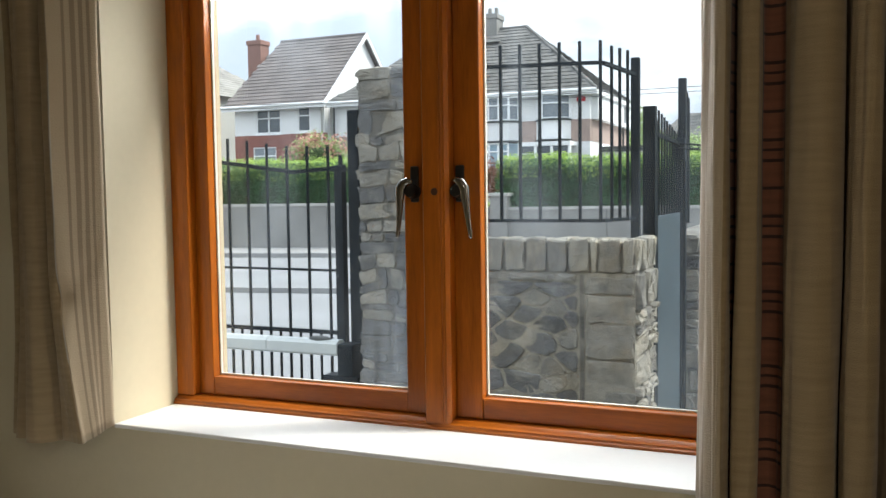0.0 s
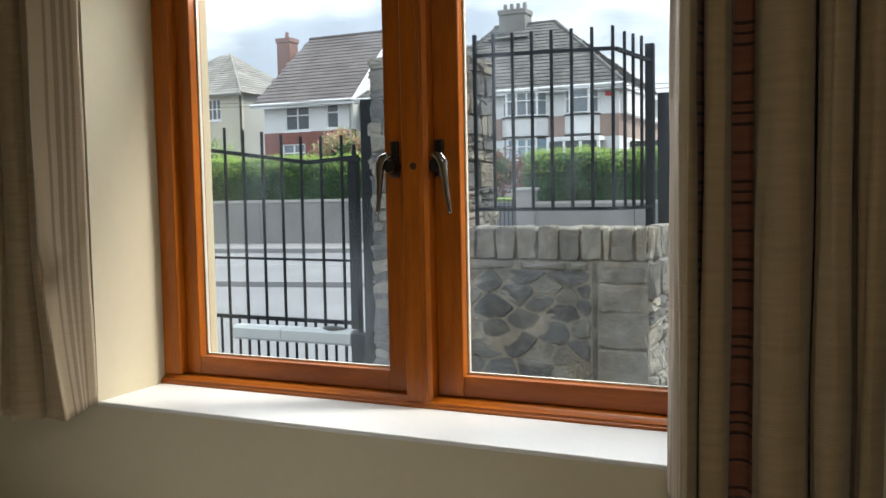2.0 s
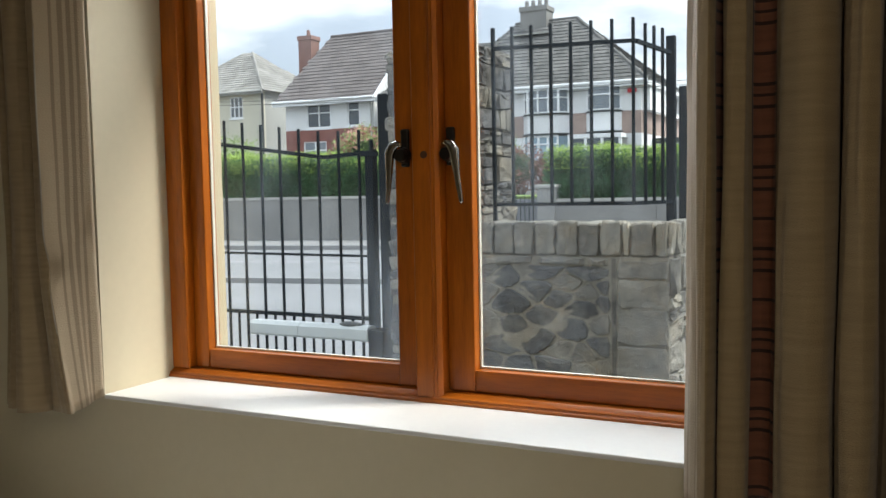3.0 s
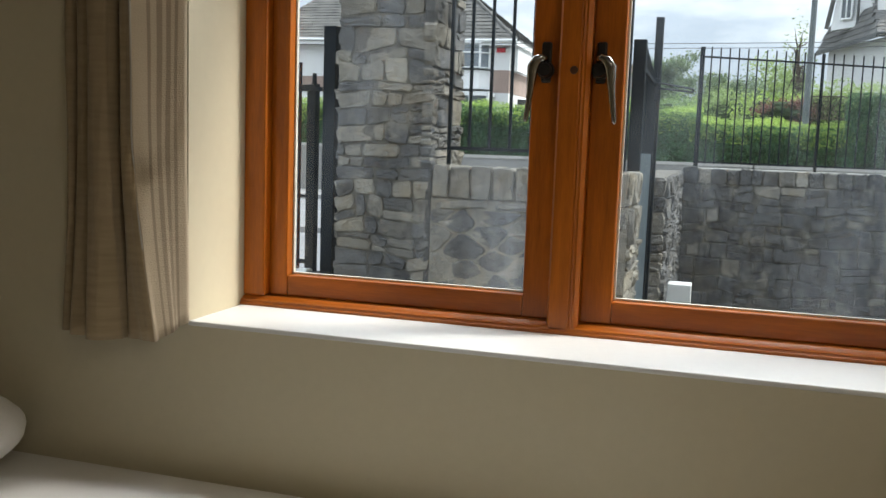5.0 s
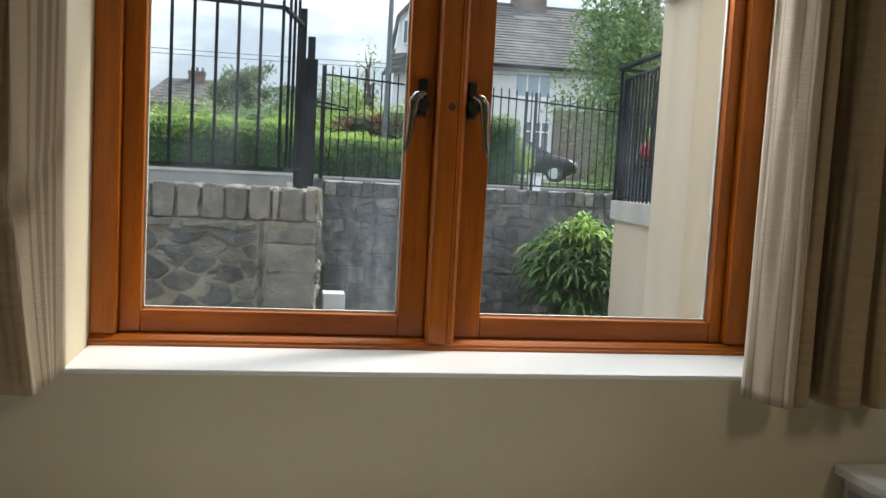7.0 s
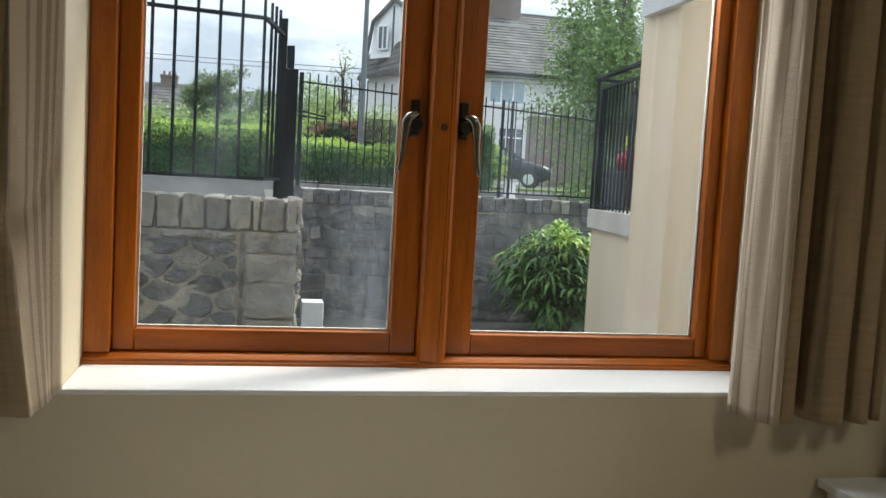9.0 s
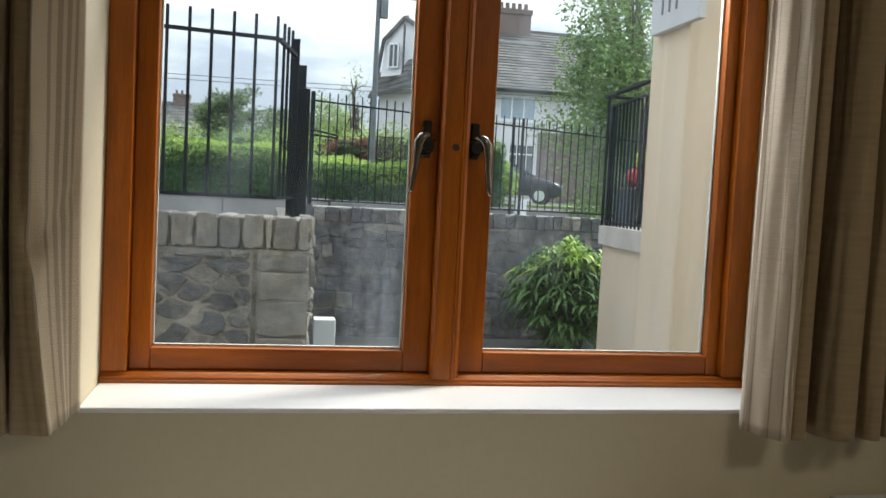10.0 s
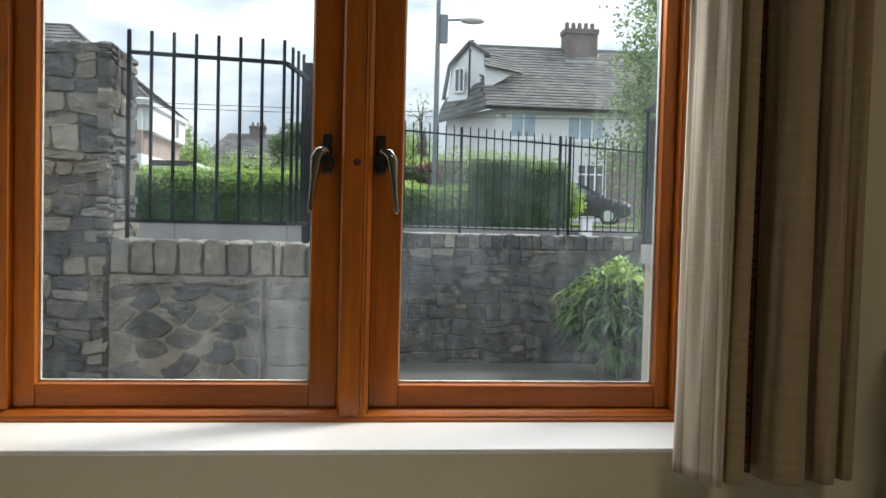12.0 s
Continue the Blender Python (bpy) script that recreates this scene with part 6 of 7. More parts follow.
def house_semi():
    h = thing("house", "semi-detached house with white bays and brown pebbledash band", "house")
    y, g, e = 39.4, 1.1, 6.0
    x0, x1 = -25.5 + 6.0, -9.75
    up = [(-15.25, -13.1, 4.7, 6.0), (-12.2, -10.66, 4.7, 5.97)]
    part("upper_wall", box(bmesh.new(), x0, x1, y, y + 0.3, 4.72, e), M["white_render"], h)
    part("band_wall", box(bmesh.new(), x0, x1, y - 0.02, y + 0.3, 3.72, 4.7195), M["pebble"], h, "brown pebbledash band")
    part("lower_wall", box(bmesh.new(), x0, x1, y, y + 0.3, g - 0.2, 3.7195), M["white_render"], h)
    part("side_wall", wall_with_holes(bmesh.new(), 0, 8.2, 4.72, e, -0.3, 0, [(5.6, 6.5, 4.9, 5.9)]), M["white_render"], h).matrix_basis = pose(x1, y + 0.3005, 0, 0, 0, 90)
    part("side_band", box(bmesh.new(), x1 - 0.3, x1 + 0.02, y + 0.3005, 47.9, 3.72, 4.7195), M["pebble"], h)
    part("side_lower_wall", box(bmesh.new(), x1 - 0.3, x1, y + 0.3005, 47.9, g - 0.2, 3.7195), M["white_render"], h)
    part("side_window", box(bmesh.new(), x1 - 0.2, x1 - 0.1, 45.3, 46.2, 4.9, 5.9), M["pane"], h)
    # hipped roof
    el, er, bk = (x0 - 0.2, y - 0.4, e), (x1 + 0.4, y - 0.4, e), (x1 + 0.4, 48.2, e)
    ra, rb = (x0 + 2.2, 43.6, 9.82), (-14.0, 43.6, 9.82)
    roof_plane(h, [el, er, rb, ra], M["tile_mossy"], (0.33, 0.30), wave=0.022)
    roof_plane(h, [er, bk, rb], M["tile_mossy"], (0.33, 0.30), wave=0.022)
    ridge(h, [ra, rb], M["tile_mossy"])
    ridge(h, [er, rb], M["tile_mossy"])
    gutter(h, (el[0], el[1] + 0.02, e - 0.08), (er[0], er[1] + 0.02, e - 0.08))
    flat("fascia", h, (er[0] - 0.02, er[1] + 0.05, e - 0.08), (er[0] - 0.02, bk[1], e - 0.08), 0.14, 0.03, M["upvc"])
    part("soffit", box(bmesh.new(), x1 + 0.021, x1 + 0.36, y - 0.3, 48.1, e - 0.2, e - 0.15), M["upvc"], h)
    chimney(h, -16.85, -15.45, 43.1, 44.1, 8.6, 10.55, M["concrete"], 4)
    # lead flashing at the chimney foot
    part("flashing", prism(bmesh.new(), [(-17.3, 42.3), (-15.0, 42.3), (-15.2, 42.9), (-17.1, 42.9)], 2, 9.0, 9.06), M["coping"], h)
    # bays
    for bx0, bx1, lights in ((-15.3, -13.05, 3), (-12.25, -10.62, 3)):
        c = 0.38
        prof = [(bx0, y - 0.021), (bx0 + c, y - 0.5), (bx1 - c, y - 0.5), (bx1, y - 0.021)]
        b = part("bay", prism(bmesh.new(), prof, 2, 3.85, 4.68), M["white_render"], h, "white bay panel")
        part("bay_sill", prism(bmesh.new(), [(bx0 - 0.05, y - 0.021), (bx0 + c - 0.03, y - 0.56), (bx1 - c + 0.03, y - 0.56), (bx1 + 0.05, y - 0.021)], 2, 4.6805, 4.75), M["dark_trim"], b)
        part("bay_foot", prism(bmesh.new(), [(bx0 - 0.05, y - 0.021), (bx0 + c - 0.03, y - 0.56), (bx1 - c + 0.03, y - 0.56), (bx1 + 0.05, y - 0.021)], 2, 3.78, 3.8495), M["dark_trim"], b)
        glz = part("bay_window", prism(bmesh.new(), [(bx0 + 0.06, y - 0.021), (bx0 + c, y - 0.44), (bx1 - c, y - 0.44), (bx1 - 0.06, y - 0.021)], 2, 4.7505, 5.86), M["net"], b, "bay window glass with net curtains")
        fr = bmesh.new()
        pts = [(bx0 + 0.04, y - 0.03), (bx0 + c, y - 0.46), (bx1 - c, y - 0.46), (bx1 - 0.04, y - 0.03)]
        for p in pts:
            box(fr, p[0] - 0.05, p[0] + 0.05, p[1] - 0.03, p[1] + 0.02, 4.7506, 5.86)
        for k in range(1, 3):
            xm = bx0 + c + (bx1 - bx0 - 2 * c) * k / 3
            if bx1 - bx0 > 2:
                box(fr, xm - 0.035, xm + 0.035, y - 0.49, y - 0.441, 4.7506, 5.86)
        for p, q in zip(pts, pts[1:]):
            for z in (4.80, 5.46, 5.84):
                d = Vector((q[0] - p[0], q[1] - p[1], 0))
                rod(fr, (p[0], p[1] - 0.012, z), (q[0], q[1] - 0.012, z), 0.035, 0.035, 4)
        part("bay_frame", fr, M["upvc"], b)
        part("bay_roof", prism(bmesh.new(), [(bx0 - 0.04, y - 0.021), (bx0 + c - 0.03, y - 0.54), (bx1 - c + 0.03, y - 0.54), (bx1 + 0.04, y - 0.021)], 2, 5.8605, 5.92), M["upvc"], b)
    # ground floor bay and porch
    b = part("bay", prism(bmesh.new(), [(-15.3, y - 0.001), (-14.9, y - 0.5), (-13.45, y - 0.5), (-13.05, y - 0.001)], 2, g, 2.6), M["white_render"], h)
    part("bay_window", prism(bmesh.new(), [(-15.25, y - 0.03), (-14.88, y - 0.46), (-13.47, y - 0.46), (-13.1, y - 0.03)], 2, 2.6005, 3.72), M["pane_blue"], b)
    fr = bmesh.new()
    for x, yy in ((-15.25, y - 0.04), (-14.88, y - 0.48), (-14.4, y - 0.48), (-13.95, y - 0.48), (-13.47, y - 0.48), (-13.1, y - 0.04)):
        box(fr, x - 0.045, x + 0.045, yy - 0.03, yy + 0.02, 2.6, 3.74)
    rod(fr, (-14.88, y - 0.48, 3.35), (-13.47, y - 0.48, 3.35), 0.04, 0.04, 4)
    rod(fr, (-14.88, y - 0.48, 3.72), (-13.47, y - 0.48, 3.72), 0.05, 0.05, 4)
    part("bay_frame", fr, M["upvc"], b)
    po = part("porch", box(bmesh.new(), -12.75, -10.35, y - 1.2, y - 0.001, 3.52, 3.70), M["upvc"], h, "white glazed porch")
    for x in (-12.7, -11.95, -11.2, -10.4):
        part("porch_post", box(bmesh.new(), x - 0.06, x + 0.06, y - 1.18, y - 1.06, g, 3.5195), M["upvc"], po)
    for a, c2 in ((-12.64, -12.01), (-11.89, -11.26), (-11.14, -10.46)):
        part("porch_pane", box(bmesh.new(), a, c2, y - 1.13, y - 1.10, 1.9, 3.15), M["pane"], po)
        part("porch_pane", box(bmesh.new(), a, c2, y - 1.13, y - 1.10, 3.2, 3.5), M["pane"], po)
        part("porch_panel", box(bmesh.new(), a, c2, y - 1.14, y - 1.09, g, 1.8995), M["upvc"], po)
    part("alarm_box", box(bmesh.new(), -10.35, -9.95, y - 0.08, y - 0.0005, 5.5, 5.72, 0.02), M["red_lamp"], h, "small red and white alarm box")
    part("downpipe", tube(bmesh.new(), [(x1 + 0.12, 46.4, 5.75), (x1 + 0.12, 46.0, 5.6), (x1 + 0.12, 46.0, 3.6)], 0.05), M["dark_trim"], h)
    # side passage roof with its rails
    part("lean_to", box(bmesh.new(), x1 + 0.021, x1 + 1.9, 41.5, 47.5, 3.35, 3.5), M["upvc"], h)
    part("lean_to_fascia", box(bmesh.new(), x1 + 0.021, x1 + 1.95, 41.35, 41.4995, 3.3, 3.55), M["dark_trim"], h)
    part("lean_to_wall", box(bmesh.new(), x1 + 0.021, x1 + 1.8, 41.6, 41.7, g, 3.3495), M["white_render"], h)


def house_corner():
    h = thing("house", "white rendered corner house with a half-hipped grey tile roof", "house")
    y, g, e = 37.9, 1.15, 6.05
    x0, x1 = 5.35, 16.0
    holes = [(6.0, 7.15, 4.80, 5.93), (8.5, 10.15, 4.76, 5.82), (9.0, 10.2, 2.4, 3.75)]
    part("front_wall", wall_with_holes(bmesh.new(), x0, x1, g - 0.2, e, y, y + 0.3, holes), M["white_render"], h)
    part("brick_panel", box(bmesh.new(), 10.3, 13.5, y - 0.06, y - 0.0005, g - 0.2, 4.3), M["brick_brown"], h, "brown brick panel")
    house_window(h, 6.0, 7.15, 4.80, 5.93, y, 2, frame="upvc", pane="pane_blue")
    house_window(h, 8.5, 10.15, 4.76, 5.82, y, 3, frame="upvc", pane="pane_blue")
    house_window(h, 9.0, 10.2, 2.4, 3.75, y, 3, 3.3, pane="pane")
    part("vent", box(bmesh.new(), 5.55, 5.8, y - 0.03, y - 0.0005, 5.65, 5.8), M["grey_render"], h)
    # slanting side wall under the hip
    part("side_wall", prism(bmesh.new(), [(x0 - 0.001, y + 0.05), (3.75, 42.9), (4.05, 42.9), (x0 - 0.001, y + 0.95)], 2, g - 0.2, 6.02), M["white_render"], h)
    # main roof: front slope, left slope running low, cut gable above
    ea, eb = (4.85, y - 0.45, e), (x1, y - 0.45, e)
    rl, rr = (5.2, 42.4, 9.50), (x1, 42.4, 9.50)
    roof_plane(h, [ea, eb, rr, rl, (4.95, 39.3, 7.339)], M["tile_mossy"], (0.32, 0.28))
    roof_plane(h, [(3.3, 43.2, 5.95), (4.85, y - 0.45, e), (4.95, 39.3, 7.339), (3.75, 43.2, 7.1)], M["tile_mossy"], (0.32, 0.28))
    # gable wall with a clipped top
    bm = bmesh.new()
    prof = [(3.55, 40.9, 6.6), (4.98, 39.6, 6.7), (5.2, 39.8, 8.6), (4.55, 40.5, 9.2), (3.75, 41.2, 8.25)]
    a = [bm.verts.new(p) for p in prof]
    b = [bm.verts.new((p[0] + 0.25, p[1] + 0.2, p[2])) for p in prof]
    bm.faces.new(a)
    bm.faces.new(b[::-1])
    for i in range(5):
        bm.faces.new((a[i], b[i], b[(i + 1) % 5], a[(i + 1) % 5]))
    gab = part("gable_wall", bm, M["white_render"], h)
    def on(u, v, out=0.03):
        """A place on the gable: u along, v up."""
        d = Vector((1.43, -1.3, 0)).normalized()
        n = Vector((d.y, -d.x, 0)) 
        return Vector((3.55, 40.9, 0)) + d * u + Vector((0, 0, v)) + n * out
    bm = bmesh.new()
    q = [on(0.45, 7.0), on(0.95, 7.0), on(0.95, 8.05), on(0.45, 8.05)]
    a = [bm.verts.new(p) for p in q]
    b = [bm.verts.new(p - Vector((0.0, 0.0, 0)) + Vector((0.05, 0.05, 0))) for p in q]
    bm.faces.new(a)
    bm.faces.new(b[::-1])
    for i in range(4):
        bm.faces.new((a[i], b[i], b[(i + 1) % 4], a[(i + 1) % 4]))
    wn2 = part("window", bm, M["pane"], gab)
    fr = tube(bmesh.new(), [on(0.45, 7.0, 0.05), on(0.95, 7.0, 0.05), on(0.95, 8.05, 0.05), on(0.45, 8.05, 0.05), on(0.45, 7.0, 0.05)], 0.045, 4)
    tube(fr, [on(0.7, 7.0, 0.05), on(0.7, 8.05, 0.05)], 0.035, 4)
    part("frame", fr, M["upvc"], wn2)
    part("post", tube(bmesh.new(), [on(1.25, 6.7, 0.06), on(1.25, 8.9, 0.06)], 0.05, 4), M["dark_trim"], gab)
    part("verge", tube(bmesh.new(), [(3.4, 41.1, 6.7), (3.65, 41.1, 8.3), (4.5, 40.4, 9.3), (5.2, 39.7, 8.65)], 0.10, 6), M["tile_mossy"], h)
    roof_plane(h, [(3.6, 41.1, 8.3), (4.5, 40.4, 9.3), rl, (4.3, 43.0, 9.0)], M["tile_mossy"], (0.32, 0.28))
    roof_plane(h, [(4.45, 40.35, 9.25), (5.2, 39.6, 8.62), (6.1, 40.4, 8.05), rl], M["tile_mossy"], (0.32, 0.28))
    # cheek of the dormer
    bm = prism(bmesh.new(), [(5.0, 6.95), (5.0, 8.05), (6.3, 7.75), (5.7, 7.35)], 1, 39.0, 39.2)
    part("dormer_cheek", bm, M["white_render"], h)
    roof_plane(h, [(4.95, 38.8, 7.98), (6.6, 38.8, 7.72), (6.6, 40.2, 8.6), (5.1, 40.2, 8.8)], M["tile_mossy"], (0.32, 0.28))
    gutter(h, (4.85, y - 0.48, e - 0.06), (x1, y - 0.48, e - 0.06), "dark_trim", 0.07)
    flat("fascia", h, (4.83, y - 0.45, e - 0.06), (3.28, 43.2, 5.9), 0.09, 0.03, M["dark_trim"])
    ridge(h, [rl, rr], M["tile_mossy"])
    chimney(h, 9.3, 10.85, 41.9, 42.9, 8.2, 10.45, M["brick_brown"], 5)
    part("flashing", prism(bmesh.new(), [(9.1, 41.2), (11.2, 41.2), (11.0, 41.7), (9.2, 41.7)], 2, 8.68, 8.80), M["coping"], h)


house_brick()
house_old()
house_semi()
house_corner()

hf = thing("house", "small distant house with a brick chimney behind trees", "house")
part("wall", box(bmesh.new(), -13.5, -6.0, 80, 86, 2, 6.0), M["grey_render"], hf)
roof_plane(hf, [(-13.8, 79.7, 6.0), (-5.8, 79.7, 6.0), (-7.6, 83, 8.4), (-11.8, 83, 8.4)], M["tile_mossy"], (0.6, 0.5))
chimney(hf, -9.9, -8.5, 82.4, 83.6, 7.3, 9.1, M["brick_brown"], 3)


def tree(label, base, height, crown, seed, n, mat, size, limbs=9, lean=(0, 0), keep=None):
    """Tapered trunk, forked limbs, clumps of leaves at the twig ends. crown: centre, radii."""
    t = thing("tree", label, "tree")
    rng = np.random.default_rng(seed)
    c, r = np.array(crown[0]), np.array(crown[1])
    bm = bmesh.new()
    fork = (base[0] + lean[0] * 0.4, base[1] + lean[1] * 0.4, base[2] + height * 0.35)
    rod(bm, base, fork, 0.05 * height ** 0.8, 0.035 * height ** 0.8, 10)
    ends = []
    for i in range(limbs):
        d = rng.normal(size=3)
        d /= np.linalg.norm(d)
        mid = c + d * r * 0.5
        if keep and not keep(mid[None])[0]:
            continue
        rod(bm, fork, mid, 0.022 * height ** 0.8, 0.012 * height ** 0.8, 6)
        for j in range(4):
            e = c + (d * 0.75 + rng.normal(size=3) * 0.38) * r
            ends.append(e)
            if not keep or keep(e[None] - np.array([0.3, 0, 0]))[0]:
                rod(bm, mid, e, 0.010 * height ** 0.8, 0.004, 5)
    part("trunk", bm, M["bark"], t)
    ends = np.array(ends)
    pick = rng.integers(0, len(ends), n)
    pts = ends[pick] + rng.normal(size=(n, 3)) * r * 0.17
    if keep:
        pts = pts[keep(pts)]
    leaves("crown", pts, size, mat, t, seed, 0.5, 0.4)
    return t


tree("leafy green tree with drooping branches", (5.5, 14.2, 0.1), 4.6, ((5.15, 14.2, 2.9), (1.55, 1.3, 2.3)), 71, 50000, M["leaf_tree"], 0.078, 26, keep=lambda p: p[:, 0] > 3.55 + 0.12 * np.sin(p[:, 2] * 9) + 0.30 * (p[:, 2] < 2.15))
tree("high thin branches of a leafy tree", (6.4, 17.0, 0.1), 6.5, ((5.6, 17.0, 5.7), (1.3, 1.2, 1.3)), 72, 1500, M["leaf_tree"], 0.10, 7)
tree("round dark green tree in the distance", (-4.8, 70, 1.8), 6.0, ((-4.8, 70, 6.7), (1.75, 1.5, 1.5)), 73, 14000, M["leaf_far"], 0.24, 18)
tree("broad green tree in the distance", (-1.0, 62, 1.6), 5.0, ((-0.8, 62, 4.4), (2.2, 1.8, 1.5)), 74, 11000, M["leaf_far"], 0.24, 16)
tree("green tree in the distance beside a house", (-13.0, 66, 1.6), 5.0, ((-12.6, 66, 4.6), (3.0, 2.2, 2.0)), 75, 10000, M["leaf_mid"], 0.28, 12)
tree("thin sparse tree beside the corner house", (2.4, 40.5, 1.2), 5.0, ((2.5, 40.5, 5.2), (0.8, 0.7, 1.7)), 76, 700, M["leaf_mid"], 0.12, 8)
tree("green tree far along the lane", (5.0, 75, 1.8), 5.0, ((4.5, 75, 5.0), (4.0, 2.4, 2.2)), 77, 10000, M["leaf_mid"], 0.3, 12)
tree("tall green tree behind the corner house", (-26, 74, 1.6), 7.0, ((-26, 74, 5.0), (5.0, 2.4, 2.6)), 78, 10000, M["leaf_mid"], 0.3, 12)

w = thing("far_hedgerow", "distant belt of mixed green shrubs", "hedgerow", kind="stuff")
rng = np.random.default_rng(90)
n = 16000
x = rng.uniform(-60, 60, n)
top = np.array([3.2 + 1.0 * noise.noise(Vector((a * 0.25, 3, 1))) + 0.5 * noise.noise(Vector((a * 0.9, 5, 1))) for a in x])
pts = np.stack([x, 52 + rng.uniform(-1.5, 2.0, n), 1.3 + (top - 1.3) * rng.uniform(0, 1, n) ** 0.7], 1)
leaves("foliage", pts, 0.36, M["leaf_mid"], w, 91)
# dark boxes hold the belt's inner shade in their colour
box_bm = bmesh.new()
for i in range(60):
    xx = -60 + i * 2
    box(box_bm, xx, xx + 2, 52.4, 53.6, 1.2, 2.5 + 0.8 * noise.noise(Vector((xx * 0.25, 3, 1))))
part("inner_mass", box_bm, M["core"], w)

def lance_bush(c, r, seed, shoots=330):
    """An evergreen of leaning shoots, each ending in a whorl of drooping lance leaves."""
    b = thing("shrub", "bushy lance-leaved evergreen in front of the stone wall", "shrub")
    rng = random.Random(seed)
    stems = bmesh.new()
    groups = {"leaf_bamboo": ([], []), "leaf_bamboo_lit": ([], [])}
    for k in range(shoots):
        a, h = rng.uniform(0, 2 * math.pi), rng.uniform(-0.9, 1.0)
        reach = math.sqrt(1 - h * h) * rng.uniform(0.55, 1.0) * (1 + 0.16 * math.sin(3 * a + seed)) * rng.uniform(0.8, 1.12)
        lift = h * rng.uniform(0.75, 1.0)
        tip = Vector((c[0] + r[0] * reach * math.cos(a), c[1] + r[1] * reach * math.sin(a), c[2] + r[2] * lift))
        root = Vector((c[0] + 0.12 * math.cos(a), c[1] + 0.10 * math.sin(a), c[2] - r[2] - 0.12))
        if k % 8 == 0:
            rod(stems, root, tip, 0.009, 0.004, 5)
        axis = ((tip - root).normalized() + Vector((math.cos(a), math.sin(a), 0)) * 0.7).normalized()
        side = axis.cross(Vector((0.3, 0.2, 1))).normalized()
        other = axis.cross(side)
        # upper whorls get a brighter green that stands for light on top
        verts, faces = groups["leaf_bamboo_lit" if lift > 0.35 and rng.random() < 0.6 else "leaf_bamboo"]
        count = rng.choice((6, 7, 8, 9))
        for q in range(count):
            t = 2 * math.pi * (q + rng.uniform(-0.3, 0.3)) / count
            d = (axis * rng.uniform(0.35, 0.9) + side * math.cos(t) + other * math.sin(t)).normalized()
            size = rng.uniform(0.12, 0.25)
            w = d.cross(Vector((0, 0, 1)) + axis * 0.2).normalized() * size * 0.085
            p1, p2, p3 = tip + d * size * 0.35, tip + d * size * 0.72 + Vector((0, 0, -0.12 * size)), tip + d * size * 0.98 + Vector((0, 0, -0.42 * size))
            n = len(verts)
            verts += [tuple(v) for v in (tip, p1 + w, p1 - w, p2 + w * 0.85, p2 - w * 0.85, p3)]
            faces += [(n, n + 2, n + 1), (n + 1, n + 2, n + 4, n + 3), (n + 3, n + 4, n + 5)]
    part("stems", stems, M["bark"], b)
    raw("leaves", *groups["leaf_bamboo"], M["leaf_bamboo"], b)
    raw("young_leaves", *groups["leaf_bamboo_lit"], M["leaf_bamboo_lit"], b, "bright young leaves")
    # dark core holds the bush's inner shade in its colour
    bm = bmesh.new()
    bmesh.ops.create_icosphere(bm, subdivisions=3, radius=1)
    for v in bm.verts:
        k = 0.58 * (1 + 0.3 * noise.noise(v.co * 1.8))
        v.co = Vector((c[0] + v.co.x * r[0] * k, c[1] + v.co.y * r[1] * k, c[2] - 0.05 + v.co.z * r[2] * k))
    part("inner_mass", bm, M["core"], b, "dark core coloured for the shade inside the bush")


lance_bush((1.97, 9.05, 0.35), (0.60, 0.46, 0.55), 81)


shrub("pale green garden shrub by the corner house", (5.25, 25.0, 1.75), (0.55, 0.4, 0.65), 61, 2400, M["leaf_new"], size=0.08)


def street_lamp():
    l = thing("street_lamp", "tall grey steel street lamp with a side arm", "street lamp")
    x, y = 1.42, 24.0
    part("pole", rod(bmesh.new(), (x, y, 1.0), (x, y, 9.0), 0.085, 0.05, 10), M["iron_grey"], l)
    part("control_box", box(bmesh.new(), x + 0.06, x + 0.26, y - 0.1, y + 0.1, 6.0, 6.75, 0.01), M["iron_grey"], l)
    part("arm", tube(bmesh.new(), [(x + 0.26, y, 6.62), (x + 0.7, y, 6.66)], 0.03), M["iron_grey"], l)
    bm = bmesh.new()
    bmesh.ops.create_uvsphere(bm, u_segments=16, v_segments=8, radius=1, matrix=Matrix.Translation((x + 0.92, y, 6.63)) @ Matrix.Diagonal((0.34, 0.14, 0.09, 1)))
    part("lantern", bm, M["coping"], l, "pale grey lantern head")


street_lamp()


def overhead_wires():
    w = thing("overhead_wires", "thin overhead cables sagging across the sky", "cable")
    for z, y in ((5.25, 34.0), (5.1, 34.2)):
        pts = [(x, y, z + 0.0009 * (x + 6) ** 2 - 0.02 * x * 0.1) for x in range(-30, 31, 3)]
        part("cable", tube(bmesh.new(), pts, 0.012, 5), M["dark_trim"], w)


overhead_wires()


def loft(stations, ring_of):
    """A closed skin through the rings of successive stations."""
    bm = bmesh.new()
    rings = [[bm.verts.new(p) for p in ring_of(*q)] for q in stations]
    for a, b in zip(rings, rings[1:]):
        for k in range(len(a)):
            m = (k + 1) % len(a)
            bm.faces.new((a[k], a[m], b[m], b[k]))
    bm.faces.new(rings[0][::-1])
    bm.faces.new(rings[-1])
    return bm


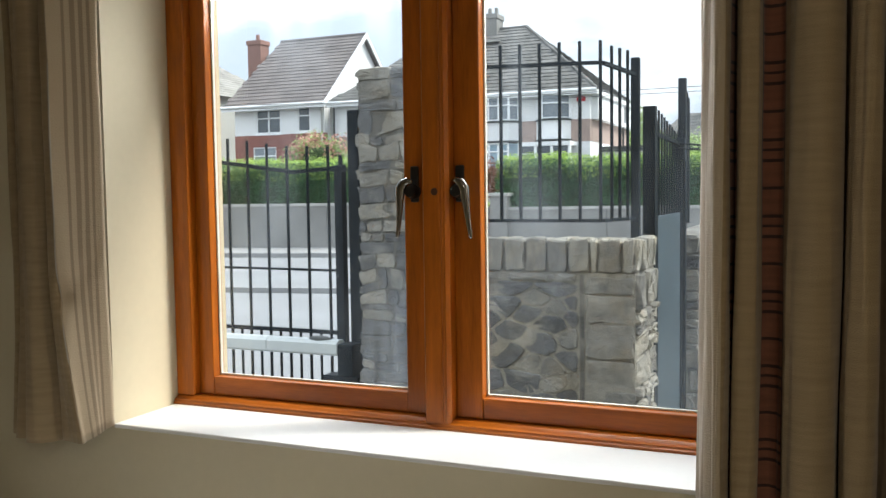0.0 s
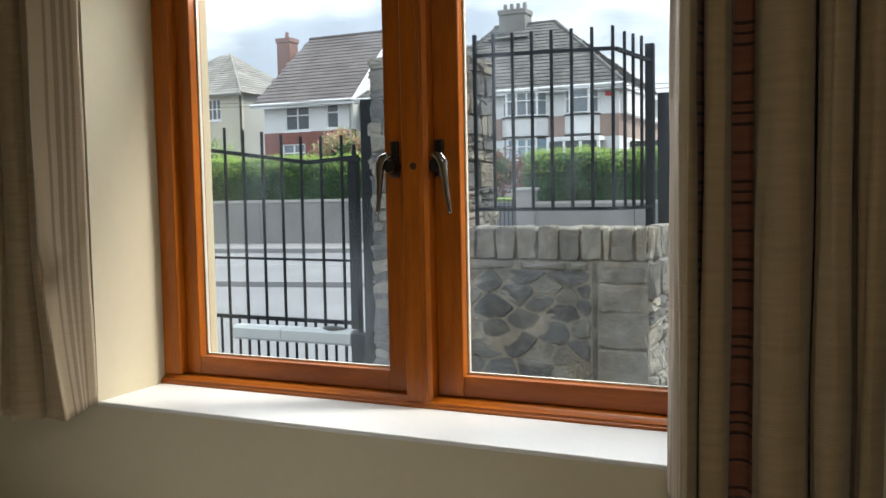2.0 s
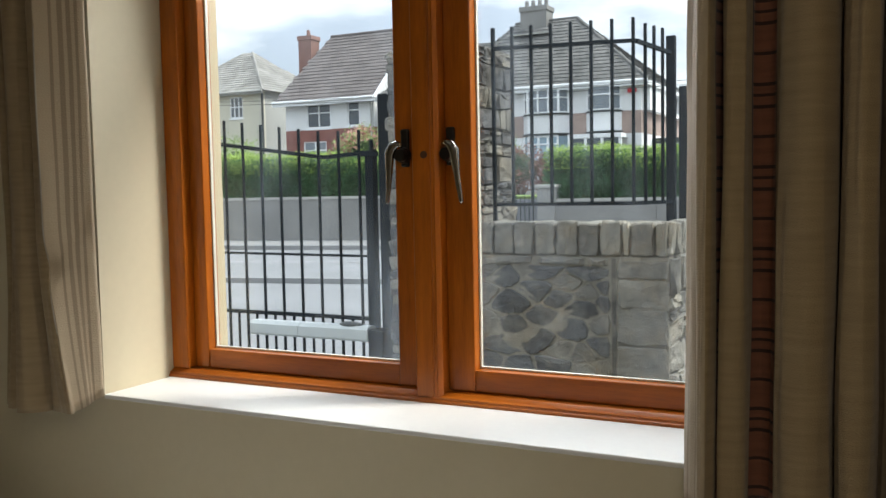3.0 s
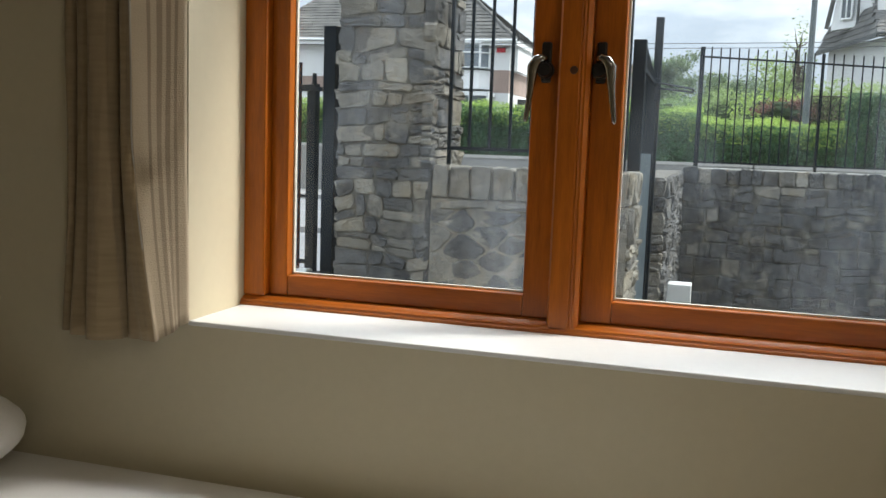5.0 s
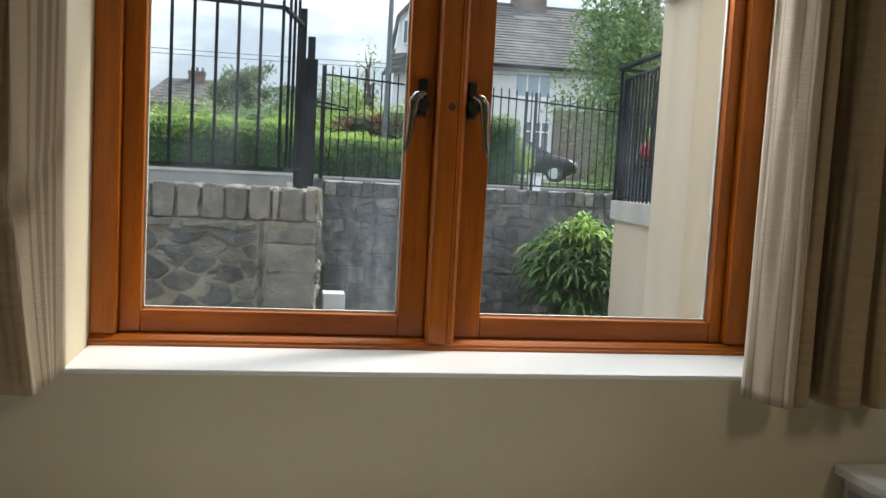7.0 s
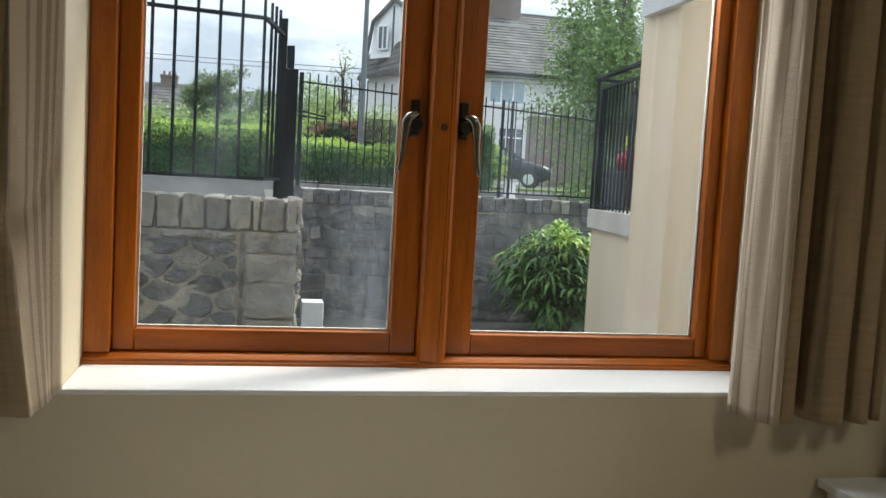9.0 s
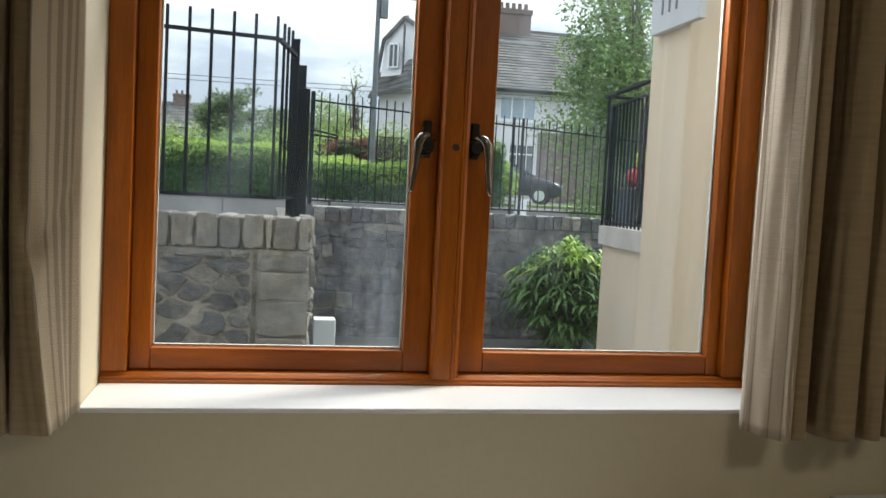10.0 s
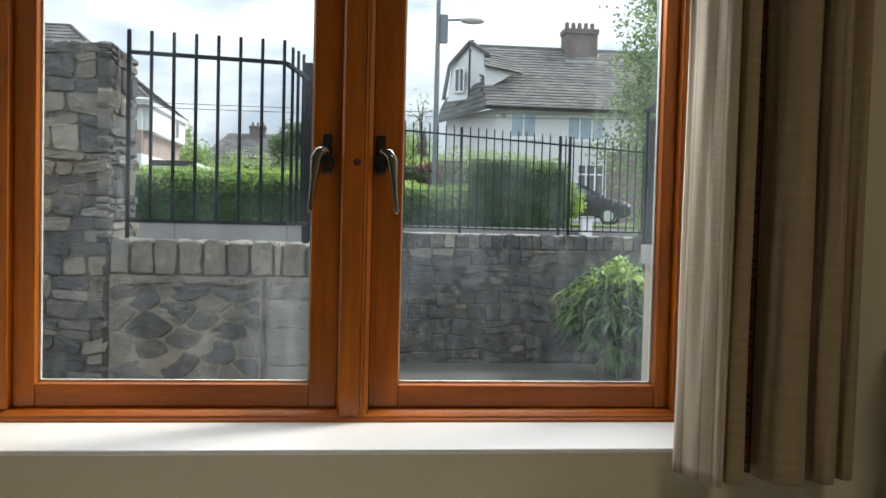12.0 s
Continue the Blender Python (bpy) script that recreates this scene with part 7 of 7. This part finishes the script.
def car(label, x, y, z, turn, paint):
    """A parked hatchback, nose towards -x before it is turned."""
    c = thing("car", label, "car")

    def hull(px, w, zb, zm, zt):
        half = [(w * 0.84, zb), (w, zb + 0.14), (w, zm), (w * 0.96, zm + 0.5 * (zt - zm)), (w * 0.86, zt), (w * 0.4, zt + 0.025)]
        return [(px, py, pz) for py, pz in half] + [(px, -py, pz) for py, pz in half[::-1]]

    body = loft([(-2.02, 0.62, 0.38, 0.50, 0.60), (-1.96, 0.74, 0.30, 0.58, 0.70), (-1.75, 0.81, 0.24, 0.64, 0.80), (-1.2, 0.84, 0.22, 0.70, 0.91), (-0.85, 0.85, 0.22, 0.72, 0.97), (0.8, 0.85, 0.22, 0.74, 0.99), (1.6, 0.84, 0.24, 0.76, 0.98), (1.9, 0.79, 0.30, 0.74, 0.92), (2.0, 0.66, 0.42, 0.66, 0.80)], hull)
    part("body", body, paint, c, smooth=True)

    def cabin(z0, w0, f0, r0, z1, w1, f1, r1):
        bm = bmesh.new()
        low = [bm.verts.new(p) for p in ((f0, -w0, z0), (r0, -w0, z0), (r0, w0, z0), (f0, w0, z0))]
        top = [bm.verts.new(p) for p in ((f1, -w1, z1), (r1, -w1, z1), (r1, w1, z1), (f1, w1, z1))]
        bm.faces.new(low[::-1])
        bm.faces.new(top)
        for k in range(4):
            bm.faces.new((low[k], low[(k + 1) % 4], top[(k + 1) % 4], top[k]))
        return bm

    part("windows", cabin(0.96, 0.74, -1.0, 1.72, 1.385, 0.58, -0.22, 1.15), M["car_glass"], c, "tinted windows and windscreen")
    part("roof", cabin(1.386, 0.60, -0.26, 1.20, 1.445, 0.52, -0.02, 1.05), paint, c)
    for s in (-1, 1):
        for p0, p1 in (((-1.0, 0.745 * s, 0.97), (-0.24, 0.59 * s, 1.39)), ((0.42, 0.745 * s, 0.98), (0.40, 0.59 * s, 1.39)), ((1.70, 0.745 * s, 0.98), (1.17, 0.59 * s, 1.39))):
            part("pillar", rod(bmesh.new(), p0, p1, 0.035, 0.03, 6), paint, c)
        part("mirror", box(bmesh.new(), -0.80, -0.68, 0.86 * s, 1.0 * s, 0.98, 1.09, 0.02), paint, c)
        for wx in (-1.28, 1.25):
            wh = part("wheel", rod(bmesh.new(), (wx, 0.66 * s, 0.30), (wx, 0.865 * s, 0.30), 0.30, 0.29, 20), M["rubber"], c)
            part("rim", rod(bmesh.new(), (wx, 0.866 * s, 0.30), (wx, 0.875 * s, 0.30), 0.19, 0.18, 14), M["operator"], wh)
        part("headlight", box(bmesh.new(), -1.985, -1.86, 0.48 * s, 0.72 * s, 0.60, 0.72, 0.02), M["operator"], c)
        part("tail_light", box(bmesh.new(), 1.88, 1.99, 0.50 * s, 0.74 * s, 0.66, 0.86, 0.02), M["red_lamp"], c)
    c.matrix_basis = pose(x, y, z, 0, 0, turn)
    return c


car("dark blue-black parked hatchback in front of the corner house", 6.99, 30.6, 1.17, 158, M["car_black"])


# stand-in for a dark, red and yellow shape that could not be made out
def unclear_shape():
    b = thing("unclear_box", "dark box standing in for an unclear shape behind the railing", "bin")
    bm = prism(bmesh.new(), [(1.97, 7.35), (2.50, 7.35), (2.50, 7.95), (1.97, 7.95)], 2, -0.30, 1.44)
    bmesh.ops.bevel(bm, geom=list(bm.edges), offset=0.03, segments=2, affect="EDGES")
    part("body", bm, M["sheet"], b)
    part("lid", box(bmesh.new(), 1.945, 2.53, 7.32, 7.98, 1.4405, 1.50, 0.02), M["black_plastic"], b)
    part("lid_edge", box(bmesh.new(), 1.96, 2.14, 7.305, 7.319, 1.475, 1.495), M["upvc"], b, "pale line along the box top")
    for name, label, x, z, r, mat in (("bag", "red lump of the unclear shape behind the railing", 2.06, 1.60, 0.10, "red_lamp"), ("bag", "larger red lump of the unclear shape", 2.17, 1.62, 0.12, "red_lamp"), ("bag", "yellow-green lump on top of the unclear shape", 2.12, 1.765, 0.09, "hi_vis")):
        bm = bmesh.new()
        bmesh.ops.create_icosphere(bm, subdivisions=3, radius=1)
        for v in bm.verts:
            k = 1 + 0.22 * noise.noise(v.co * 2.3 + Vector((x * 9, 0, 0)))
            v.co = Vector((x + v.co.x * r * k, 7.62 + v.co.y * r * k, z + v.co.z * r * 0.95 * k))
        tagged(part(name, bm, M[mat]), label, "bag")


unclear_shape()
